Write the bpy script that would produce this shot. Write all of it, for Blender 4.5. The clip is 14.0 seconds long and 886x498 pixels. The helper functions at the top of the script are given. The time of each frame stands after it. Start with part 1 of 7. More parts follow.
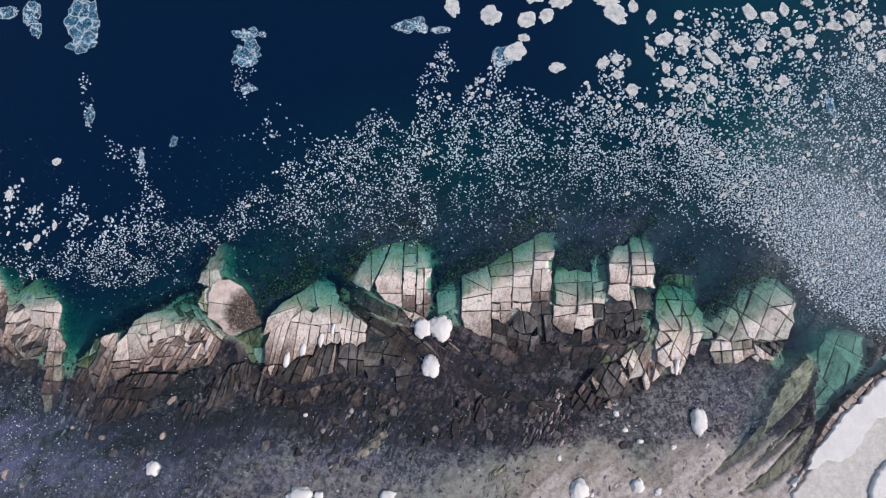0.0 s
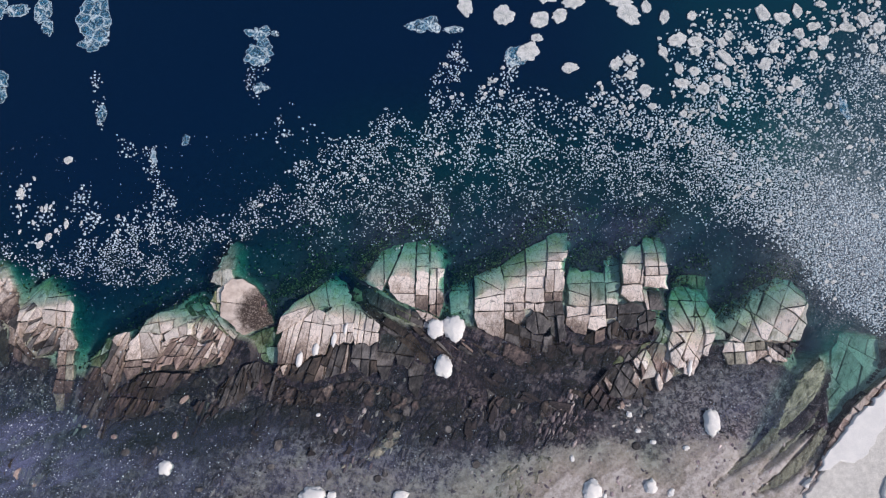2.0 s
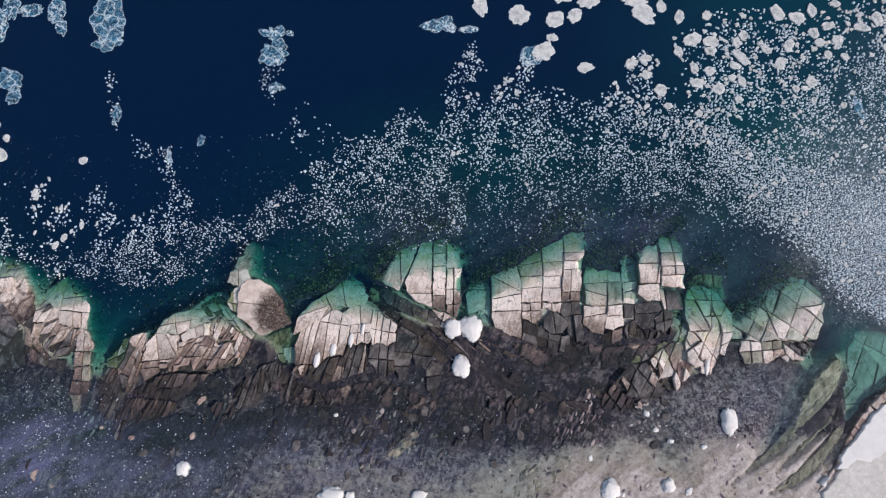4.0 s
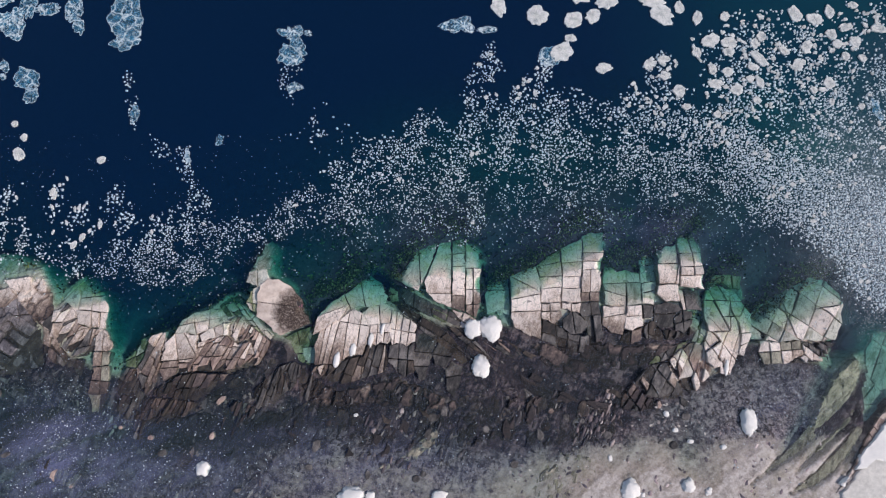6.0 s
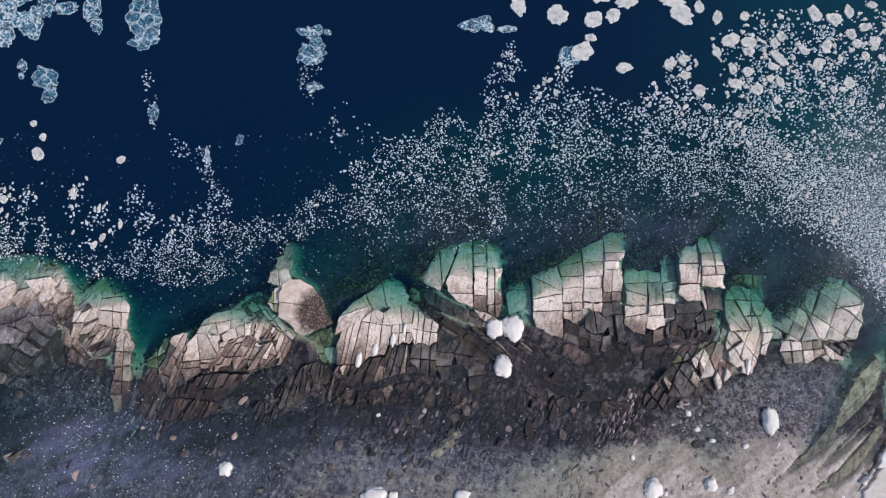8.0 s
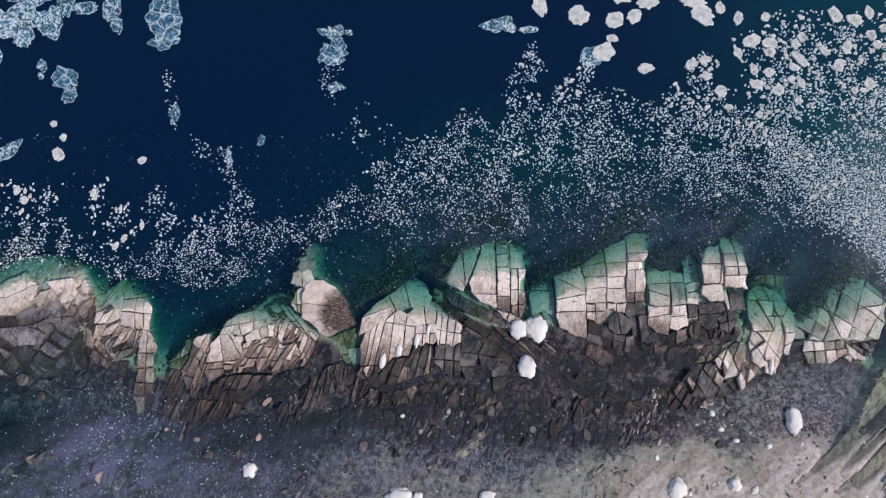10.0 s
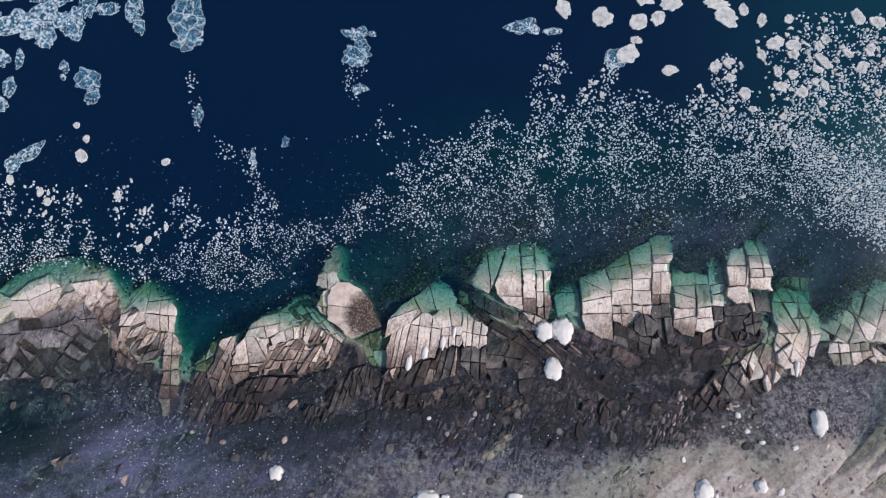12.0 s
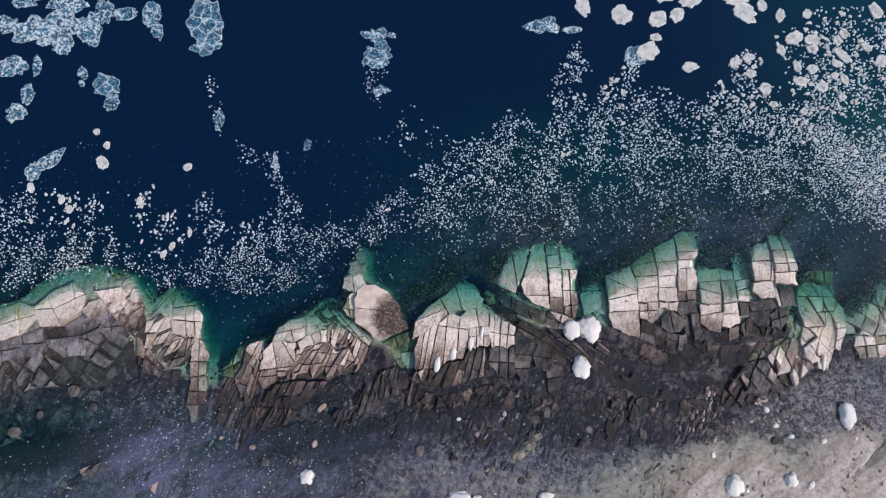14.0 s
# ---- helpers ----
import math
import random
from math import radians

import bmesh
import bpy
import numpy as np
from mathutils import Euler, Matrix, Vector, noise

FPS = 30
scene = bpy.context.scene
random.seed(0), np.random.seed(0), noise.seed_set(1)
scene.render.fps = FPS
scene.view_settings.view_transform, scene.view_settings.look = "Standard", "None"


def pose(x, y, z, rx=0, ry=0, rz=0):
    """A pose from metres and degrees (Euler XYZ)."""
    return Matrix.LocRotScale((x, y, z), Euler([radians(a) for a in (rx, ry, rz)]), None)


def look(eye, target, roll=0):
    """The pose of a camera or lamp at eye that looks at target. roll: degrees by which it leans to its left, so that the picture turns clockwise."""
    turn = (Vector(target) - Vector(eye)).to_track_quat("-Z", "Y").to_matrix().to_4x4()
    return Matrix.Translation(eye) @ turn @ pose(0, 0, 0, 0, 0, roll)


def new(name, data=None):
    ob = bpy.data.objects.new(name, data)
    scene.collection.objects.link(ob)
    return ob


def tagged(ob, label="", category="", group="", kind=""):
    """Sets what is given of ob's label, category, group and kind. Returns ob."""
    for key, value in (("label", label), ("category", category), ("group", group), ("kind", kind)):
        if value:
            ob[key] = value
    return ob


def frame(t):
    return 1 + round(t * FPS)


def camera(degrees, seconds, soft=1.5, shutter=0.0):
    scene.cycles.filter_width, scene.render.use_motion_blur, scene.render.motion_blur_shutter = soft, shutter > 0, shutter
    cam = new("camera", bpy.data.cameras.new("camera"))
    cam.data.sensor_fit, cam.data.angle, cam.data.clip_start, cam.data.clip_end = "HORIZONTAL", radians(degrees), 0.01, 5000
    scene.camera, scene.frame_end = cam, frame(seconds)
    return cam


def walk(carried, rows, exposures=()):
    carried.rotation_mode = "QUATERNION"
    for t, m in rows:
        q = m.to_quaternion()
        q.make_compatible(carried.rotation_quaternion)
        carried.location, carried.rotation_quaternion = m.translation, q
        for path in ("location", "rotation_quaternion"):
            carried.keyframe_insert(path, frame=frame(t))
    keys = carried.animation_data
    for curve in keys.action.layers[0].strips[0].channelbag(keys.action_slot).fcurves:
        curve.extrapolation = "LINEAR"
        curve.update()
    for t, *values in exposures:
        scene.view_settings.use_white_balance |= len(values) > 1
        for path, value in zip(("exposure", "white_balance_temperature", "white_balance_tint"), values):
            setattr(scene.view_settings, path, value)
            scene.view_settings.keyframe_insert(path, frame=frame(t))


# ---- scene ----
cam = camera(75.0, 14.0, 1.25)
PATH = [
    (0, (1.466, -9.381, 64.703), (1.418, -9.078, 62.726), -8.7),
    (0.5, (1.119, -9.356, 64.704), (1.072, -9.053, 62.728), -8.5),
    (1, (0.725, -9.323, 64.691), (0.679, -9.021, 62.714), -8.3),
    (1.5, (0.316, -9.261, 64.7), (0.271, -8.962, 62.723), -8.2),
    (2, (-0.127, -9.216, 64.713), (-0.171, -8.918, 62.736), -7.9),
    (2.5, (-0.611, -9.168, 64.732), (-0.652, -8.871, 62.755), -7.7),
    (3, (-1.156, -9.154, 64.756), (-1.196, -8.858, 62.778), -7.3),
    (5.5, (-4.103, -9.164, 64.82), (-4.132, -8.869, 62.842), -5.3),
    (6, (-4.735, -9.114, 64.853), (-4.763, -8.82, 62.875), -5.0),
    (6.5, (-5.359, -9.074, 64.87), (-5.386, -8.781, 62.891), -4.8),
    (7, (-6.041, -9.005, 64.879), (-6.066, -8.715, 62.9), -4.4),
    (7.5, (-6.731, -8.949, 64.907), (-6.754, -8.66, 62.928), -4.1),
    (8, (-7.423, -8.913, 64.901), (-7.443, -8.626, 62.921), -3.6),
    (10.5, (-11.175, -8.705, 64.911), (-11.182, -8.421, 62.931), -1.1),
    (11, (-11.928, -8.622, 64.88), (-11.934, -8.339, 62.9), -0.9),
    (11.5, (-12.723, -8.547, 64.886), (-12.727, -8.265, 62.906), -0.4),
    (12, (-13.567, -8.472, 64.89), (-13.567, -8.19, 62.91), 0.3),
    (12.5, (-14.425, -8.398, 64.88), (-14.421, -8.117, 62.9), 0.8),
    (13, (-15.314, -8.331, 64.846), (-15.306, -8.051, 62.866), 1.6),
    (13.5, (-16.163, -8.299, 64.842), (-16.15, -8.02, 62.862), 2.2),
    (14, (-16.968, -8.263, 64.826), (-16.952, -7.984, 62.845), 2.5),
]
walk(cam, [(t, look(eye, target, roll)) for t, eye, target, roll in PATH])

# ---- light and air ----
SUN_AZ, SUN_EL = 112.0, 44.0
world = bpy.data.worlds.new("sky")
scene.world = world
world.use_nodes = True
wn = world.node_tree
sky = wn.nodes.new("ShaderNodeTexSky")
sky.sky_type, sky.sun_disc = "NISHITA", False
sky.sun_elevation, sky.sun_rotation = radians(SUN_EL), radians(SUN_AZ)
wn.links.new(sky.outputs[0], wn.nodes["Background"].inputs[0])
wn.nodes["Background"].inputs[1].default_value = 0.13
sun = new("sun", bpy.data.lights.new("sun", "SUN"))
sun.data.energy, sun.data.angle, sun.data.color = 2.85, radians(0.8), (1.0, 0.955, 0.90)
to_sun = Vector((math.sin(radians(SUN_AZ)) * math.cos(radians(SUN_EL)),
                 math.cos(radians(SUN_AZ)) * math.cos(radians(SUN_EL)), math.sin(radians(SUN_EL))))
sun.matrix_world = look(to_sun * 150, (0, 0, 0))
scene.view_settings.exposure = 0.24

# ---- small numeric tools ----


def lattice(x, y, size, seed):
    """Smooth random field, 0 to 1, with features of about that size in metres."""
    u, v = np.asarray(x) / size, np.asarray(y) / size
    i, j = np.floor(u), np.floor(v)
    fu, fv = u - i, v - j
    fu, fv = fu * fu * (3 - 2 * fu), fv * fv * (3 - 2 * fv)

    def h(a, b):
        s = np.sin(a * 127.1 + b * 311.7 + seed * 74.7) * 43758.5453
        return s - np.floor(s)
    return (h(i, j) * (1 - fu) + h(i + 1, j) * fu) * (1 - fv) + (h(i, j + 1) * (1 - fu) + h(i + 1, j + 1) * fu) * fv


def cloud(x, y, size, seed, octaves=3):
    total, weight = 0, 0
    for k in range(octaves):
        total = total + lattice(x, y, size / 2 ** k, seed + 13 * k) / 2 ** k
        weight += 1 / 2 ** k
    return total / weight


def step(a, b, x):
    t = np.clip((np.asarray(x, float) - a) / (b - a), 0, 1)
    return t * t * (3 - 2 * t)


def bump(x, y, c, rx, ry, turn=0):
    """A soft round field, 1 at c and about 0 at the radii."""
    ca, sa = math.cos(radians(turn)), math.sin(radians(turn))
    u, v = (x - c[0]) * ca + (y - c[1]) * sa, -(x - c[0]) * sa + (y - c[1]) * ca
    return np.exp(-2.2 * ((u / rx) ** 2 + (v / ry) ** 2))


def inside(x, y, pts):
    hit = np.zeros(np.shape(x), bool)
    for (ax, ay), (bx, by) in zip(pts, pts[1:] + pts[:1]):
        if ay != by:
            hit ^= ((ay > y) != (by > y)) & (x < (bx - ax) * (y - ay) / (by - ay) + ax)
    return hit


# ---- materials ----


class Nodes:
    """A node material under construction."""

    def __init__(self, name, rough=0.85):
        self.m = bpy.data.materials.new(name)
        self.m.use_nodes = True
        self.t = self.m.node_tree
        self.bsdf = self.t.nodes["Principled BSDF"]
        self.bsdf.inputs["Roughness"].default_value = rough
        self.pos = self.add("ShaderNodeNewGeometry").outputs["Position"]

    def add(self, kind, **settings):
        n = self.t.nodes.new(kind)
        for k, v in settings.items():
            setattr(n, k, v)
        return n

    def link(self, a, b):
        self.t.links.new(a, b)

    def put(self, sock, v):
        if isinstance(v, bpy.types.NodeSocket):
            self.link(v, sock)
        else:
            sock.default_value = v

    def noise(self, scale, detail=4, rough=0.6, vec=None):
        n = self.add("ShaderNodeTexNoise")
        n.inputs["Scale"].default_value, n.inputs["Detail"].default_value = scale, detail
        n.inputs["Roughness"].default_value = rough
        self.link(vec or self.pos, n.inputs["Vector"])
        return n.outputs["Fac"]

    def voronoi(self, scale, feature="F1", out="Distance", vec=None, random=1.0):
        n = self.add("ShaderNodeTexVoronoi", feature=feature)
        n.inputs["Scale"].default_value, n.inputs["Randomness"].default_value = scale, random
        self.link(vec or self.pos, n.inputs["Vector"])
        return n.outputs[out]

    def stretch(self, long, wide, turn=0.0):
        """Coordinates whose features are drawn out along an angle."""
        n = self.add("ShaderNodeMapping", vector_type="TEXTURE")
        n.inputs["Scale"].default_value = (long, wide, wide)
        n.inputs["Rotation"].default_value = (0, 0, radians(turn))
        self.link(self.pos, n.inputs["Vector"])
        return n.outputs[0]

    def attr(self, name):
        return self.add("ShaderNodeAttribute", attribute_name=name).outputs["Fac"]

    def ramp(self, fac, *stops):
        n = self.add("ShaderNodeValToRGB")
        e = n.color_ramp.elements
        while len(e) < len(stops):
            e.new(0.5)
        for k, (p, c) in enumerate(stops):
            e[k].position = p
            e[k].color = (c, c, c, 1) if isinstance(c, (int, float)) else (*c, 1)
        self.link(fac, n.inputs[0])
        return n.outputs[0]

    def mix(self, fac, a, b, mode="MIX"):
        n = self.add("ShaderNodeMix", data_type="RGBA", blend_type=mode)
        self.put(n.inputs[0], fac)
        for sock, v in ((n.inputs[6], a), (n.inputs[7], b)):
            self.put(sock, (*v, 1) if isinstance(v, tuple) and len(v) == 3 else v)
        return n.outputs[2]

    def math(self, op, a, b=0.0, clamp=False):
        n = self.add("ShaderNodeMath", operation=op, use_clamp=clamp)
        self.put(n.inputs[0], a)
        self.put(n.inputs[1], b)
        return n.outputs[0]

    def relief(self, height, strength, distance):
        n = self.add("ShaderNodeBump")
        n.inputs["Strength"].default_value, n.inputs["Distance"].default_value = strength, distance
        self.link(height, n.inputs["Height"])
        self.link(n.outputs[0], self.bsdf.inputs["Normal"])
        return n.outputs[0]

    def done(self, color):
        self.put(self.bsdf.inputs["Base Color"], color)
        return self.m


def hair_cracks(n):
    """Fine broken cracks between the main joints."""
    w = n.add("ShaderNodeTexNoise")
    w.inputs["Scale"].default_value, w.inputs["Detail"].default_value = 1.1, 5
    n.link(n.pos, w.inputs["Vector"])
    add = n.add("ShaderNodeVectorMath", operation="ADD")
    n.link(n.stretch(1.5, 0.8, 82), add.inputs[0]), n.link(w.outputs["Color"], add.inputs[1])
    line = n.ramp(n.voronoi(0.8, "DISTANCE_TO_EDGE", "Distance", add.outputs[0]), (0.0, 0.9), (0.028, 0.0))
    small = n.ramp(n.voronoi(2.3, "DISTANCE_TO_EDGE", "Distance", add.outputs[0]), (0.0, 0.6), (0.035, 0.0))
    gate = n.ramp(n.noise(0.9, 4, 0.6), (0.42, 0.0), (0.56, 1.0))
    return n.math("MAXIMUM", n.math("MULTIPLY", line, n.ramp(n.noise(0.7, 3, 0.6), (0.36, 0.1), (0.5, 1.0))), n.math("MULTIPLY", small, gate))


def rock_material(name, light, mid, dark, vary=0.35, grime=0.55, turn=66.0):
    n = Nodes(name, 0.9)
    big = n.noise(0.55, 5, 0.65)
    grain = n.noise(7, 6, 0.75)
    streak = n.noise(1.0, 5, 0.7, n.stretch(1.5, 0.32, turn))
    c = n.ramp(n.mix(0.45, big, streak), (0.41, dark), (0.49, mid), (0.57, light))
    c = n.mix(n.ramp(grain, (0.40, 0.0), (0.62, 0.45)), c, dark)
    spots = n.ramp(n.noise(2.6, 6, 0.8), (0.56, 0.0), (0.70, grime))
    c = n.mix(spots, c, tuple(v * 0.45 for v in dark))
    rnd = n.add("ShaderNodeObjectInfo").outputs["Random"]
    tone = n.ramp(rnd, (0.0, 1.0 - vary), (1.0, 1.0 + vary * 0.5))
    c = n.mix(1.0, c, tone, "MULTIPLY")
    c = n.mix(hair_cracks(n), c, n.mix(0.8, c, (0.015, 0.012, 0.012)))
    n.relief(n.mix(0.5, grain, n.noise(2.2, 6, 0.7)), 0.8, 0.14)
    return n.done(c)


M_PALE = rock_material("bleached_rock", (0.66, 0.53, 0.46), (0.55, 0.43, 0.37), (0.27, 0.19, 0.16), 0.22, 0.30)
M_PINK = rock_material("pink_rock", (0.52, 0.37, 0.31), (0.36, 0.25, 0.21), (0.14, 0.09, 0.08), 0.35, 0.5)
M_GREY = rock_material("grey_rock", (0.20, 0.17, 0.158), (0.105, 0.088, 0.085), (0.03, 0.026, 0.028), 0.45, 0.55)
M_ASH = rock_material("ash_grey_rock", (0.30, 0.26, 0.265), (0.17, 0.145, 0.155), (0.045, 0.038, 0.045), 0.45, 0.5)
M_BROWN = rock_material("wet_brown_rock", (0.10, 0.07, 0.057), (0.040, 0.028, 0.024), (0.011, 0.009, 0.010), 0.45, 0.6)
M_JOINT = rock_material("joint_silt", (0.12, 0.092, 0.08), (0.062, 0.048, 0.045), (0.022, 0.018, 0.02), 0.2, 0.5)
M_OLIVE = rock_material("algae_rock", (0.36, 0.36, 0.24), (0.23, 0.25, 0.14), (0.07, 0.08, 0.04), 0.35, 0.6)
M_SANDY = rock_material("sandy_rock", (0.42, 0.37, 0.29), (0.27, 0.235, 0.185), (0.10, 0.085, 0.07), 0.1, 0.4, 70.0)
M_MOSS = rock_material("mossy_rock", (0.56, 0.49, 0.38), (0.40, 0.36, 0.27), (0.17, 0.16, 0.11), 0.12, 0.5, 56.0)
M_SLATE = rock_material("pale_underwater_rock", (0.74, 0.67, 0.58), (0.60, 0.55, 0.48), (0.30, 0.28, 0.22), 0.3, 0.35)


def stained_material():
    """Pale slab with a dark lichen stain in its middle."""
    n = Nodes("stained_rock", 0.9)
    grain = n.noise(6, 6, 0.75)
    base = n.ramp(n.noise(0.8, 5, 0.6), (0.35, (0.42, 0.31, 0.26)), (0.6, (0.64, 0.51, 0.44)))
    d = n.add("ShaderNodeVectorMath", operation="DISTANCE")
    n.link(n.pos, d.inputs[0])
    d.inputs[1].default_value = (STAIN[0], STAIN[1], 0.9)
    edge = n.math("ADD", d.outputs["Value"], n.math("MULTIPLY", n.noise(1.6, 6, 0.8), 2.6))
    near = n.ramp(n.math("DIVIDE", edge, 5.0), (0.66, 1.0), (0.86, 0.0))
    blot = n.ramp(n.noise(4.5, 6, 0.85), (0.50, 1.0), (0.66, 0.3))
    c = n.mix(n.math("MULTIPLY", near, blot), base, (0.045, 0.026, 0.02))
    n.relief(grain, 0.7, 0.1)
    return n.done(c)


def reef_material():
    """Rock that is dark at its broken foot, bleached along the swash line and green with algae where it sinks."""
    n = Nodes("reef_rock", 0.9)
    grain, big = n.noise(6.5, 6, 0.75), n.noise(0.7, 6, 0.7)
    streak = n.noise(1.0, 6, 0.75, n.stretch(1.6, 0.3, 70))
    fine = n.noise(3.4, 6, 0.8)
    off = n.math("MULTIPLY", n.math("SUBTRACT", n.mix(0.4, n.mix(0.5, big, streak), fine), 0.5), 0.85)
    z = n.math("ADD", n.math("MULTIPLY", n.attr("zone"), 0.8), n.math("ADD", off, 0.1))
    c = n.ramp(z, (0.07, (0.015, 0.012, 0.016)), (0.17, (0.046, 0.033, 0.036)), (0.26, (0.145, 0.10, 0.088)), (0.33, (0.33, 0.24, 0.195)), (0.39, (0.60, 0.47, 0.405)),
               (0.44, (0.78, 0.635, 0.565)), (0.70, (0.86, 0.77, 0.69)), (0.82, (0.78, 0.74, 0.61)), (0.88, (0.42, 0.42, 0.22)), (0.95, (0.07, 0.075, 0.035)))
    c = n.mix(n.ramp(grain, (0.44, 0.0), (0.66, 0.38)), c, n.mix(0.6, c, (0.17, 0.115, 0.095)))
    spots = n.ramp(n.noise(2.8, 6, 0.8), (0.54, 0.0), (0.66, 0.55))
    c = n.mix(spots, c, n.mix(0.6, c, (0.13, 0.08, 0.063)))
    algae = n.math("MULTIPLY", n.ramp(z, (0.50, 0.0), (0.62, 0.6), (0.84, 0.75), (0.92, 0.0)), n.ramp(n.noise(0.45, 6, 0.75), (0.46, 0.0), (0.60, 1.0)))
    c = n.mix(algae, c, (0.50, 0.50, 0.20))
    rnd = n.add("ShaderNodeObjectInfo").outputs["Random"]
    c = n.mix(1.0, c, n.ramp(rnd, (0.0, 0.76), (0.4, 1.0), (1.0, 1.16)), "MULTIPLY")
    c = n.mix(hair_cracks(n), c, n.mix(0.8, c, (0.02, 0.015, 0.014)))
    pits = n.math("MULTIPLY", n.ramp(n.noise(11, 4, 0.7), (0.54, 0.0), (0.62, 0.85)), n.ramp(n.noise(0.8, 5, 0.75), (0.46, 0.05), (0.64, 1.0)))
    c = n.mix(pits, c, n.mix(0.75, c, (0.03, 0.02, 0.016)))
    n.relief(n.mix(0.5, grain, fine), 1.0, 0.17)
    return n.done(c)


M_REEF = reef_material()
STAIN = (-21.94, -6.72)
M_STAIN = stained_material()


def bed_material():
    n = Nodes("lakebed", 0.9)
    patch, grain = n.noise(0.28, 6, 0.7), n.noise(3.5, 6, 0.8)
    cells = n.voronoi(1.7, "F1", "Color")
    leaf = n.noise(1.0, 6, 0.75, n.stretch(2.4, 0.42, 66))
    tone = n.mix(0.45, n.mix(0.5, patch, leaf), n.noise(1.6, 6, 0.85))
    gravel = n.ramp(tone, (0.455, (0.007, 0.007, 0.014)), (0.485, (0.014, 0.010, 0.022)), (0.52, (0.052, 0.035, 0.050)), (0.56, (0.185, 0.132, 0.138)))
    shards = n.voronoi(1.0, "F1", "Color", n.stretch(1.7, 0.62, 66))
    face = n.ramp(shards, (0.25, (0.006, 0.006, 0.010)), (0.6, (0.050, 0.033, 0.043)), (0.95, (0.22, 0.158, 0.15)))
    gravel = n.mix(n.ramp(n.noise(0.33, 6, 0.75), (0.47, 0.0), (0.55, 0.85)), gravel, n.mix(0.35, face, gravel))
    gravel = n.mix(n.ramp(grain, (0.54, 0.0), (0.72, 0.3)), gravel, (0.075, 0.06, 0.066))
    silt = n.ramp(n.mix(0.5, n.noise(1.3, 6, 0.8), grain), (0.45, (0.034, 0.027, 0.042)), (0.495, (0.125, 0.104, 0.125)), (0.54, (0.33, 0.28, 0.29)))
    gravel = n.mix(n.ramp(n.math("ADD", n.attr("silt"), n.math("MULTIPLY", n.math("SUBTRACT", n.noise(0.8, 6, 0.8), 0.5), 1.6)), (0.34, 0.0), (0.88, 0.9)), gravel, silt)
    swirl = n.noise(0.7, 5, 0.6, n.stretch(2.2, 0.65, 40))
    grit = n.noise(1.9, 6, 0.8)
    sand = n.ramp(n.mix(0.45, n.mix(0.4, swirl, grain), grit), (0.41, (0.19, 0.155, 0.14)), (0.485, (0.335, 0.28, 0.258)), (0.56, (0.48, 0.41, 0.38)))
    sand = n.mix(n.ramp(n.noise(0.45, 6, 0.7), (0.50, 0.0), (0.66, 0.55)), sand, n.mix(0.6, sand, (0.24, 0.20, 0.12)))
    weed = n.ramp(n.mix(0.5, n.noise(1.1, 6, 0.8), grain), (0.38, (0.12, 0.048, 0.072)), (0.58, (0.25, 0.11, 0.14)),
                  (0.70, (0.30, 0.22, 0.15)))
    s = n.math("ADD", n.attr("sand"), n.math("MULTIPLY", n.math("SUBTRACT", n.mix(0.5, n.noise(0.4, 6, 0.75), n.noise(1.7, 6, 0.8)), 0.5), 2.0))
    c = n.mix(n.ramp(s, (0.36, 0.0), (0.64, 1.0)), gravel, sand)
    c = n.mix(n.ramp(n.math("ADD", n.attr("weed"), n.math("MULTIPLY", n.math("SUBTRACT", n.noise(0.9, 6, 0.8), 0.5), 0.9)),
                     (0.35, 0.0), (0.6, 1.0)), c, weed)
    film = n.ramp(n.math("ADD", n.attr("film"), n.math("MULTIPLY", n.math("SUBTRACT", n.noise(0.9, 6, 0.8), 0.5), 1.5)), (0.35, 0.0), (0.85, 0.8))
    c = n.mix(film, c, n.mix(0.75, c, (0.010, 0.008, 0.014)))
    crust = n.ramp(n.mix(0.5, n.noise(1.4, 6, 0.75), grain), (0.38, (0.16, 0.15, 0.10)), (0.50, (0.40, 0.37, 0.29)), (0.60, (0.60, 0.54, 0.46)))
    c = n.mix(n.ramp(n.math("ADD", n.attr("apron"), n.math("MULTIPLY", n.math("SUBTRACT", n.noise(1.0, 6, 0.8), 0.5), 1.2)), (0.30, 0.0), (0.75, 1.0)), c, crust)
    n.relief(n.mix(0.5, grain, cells), 0.6, 0.2)
    return n.done(c)


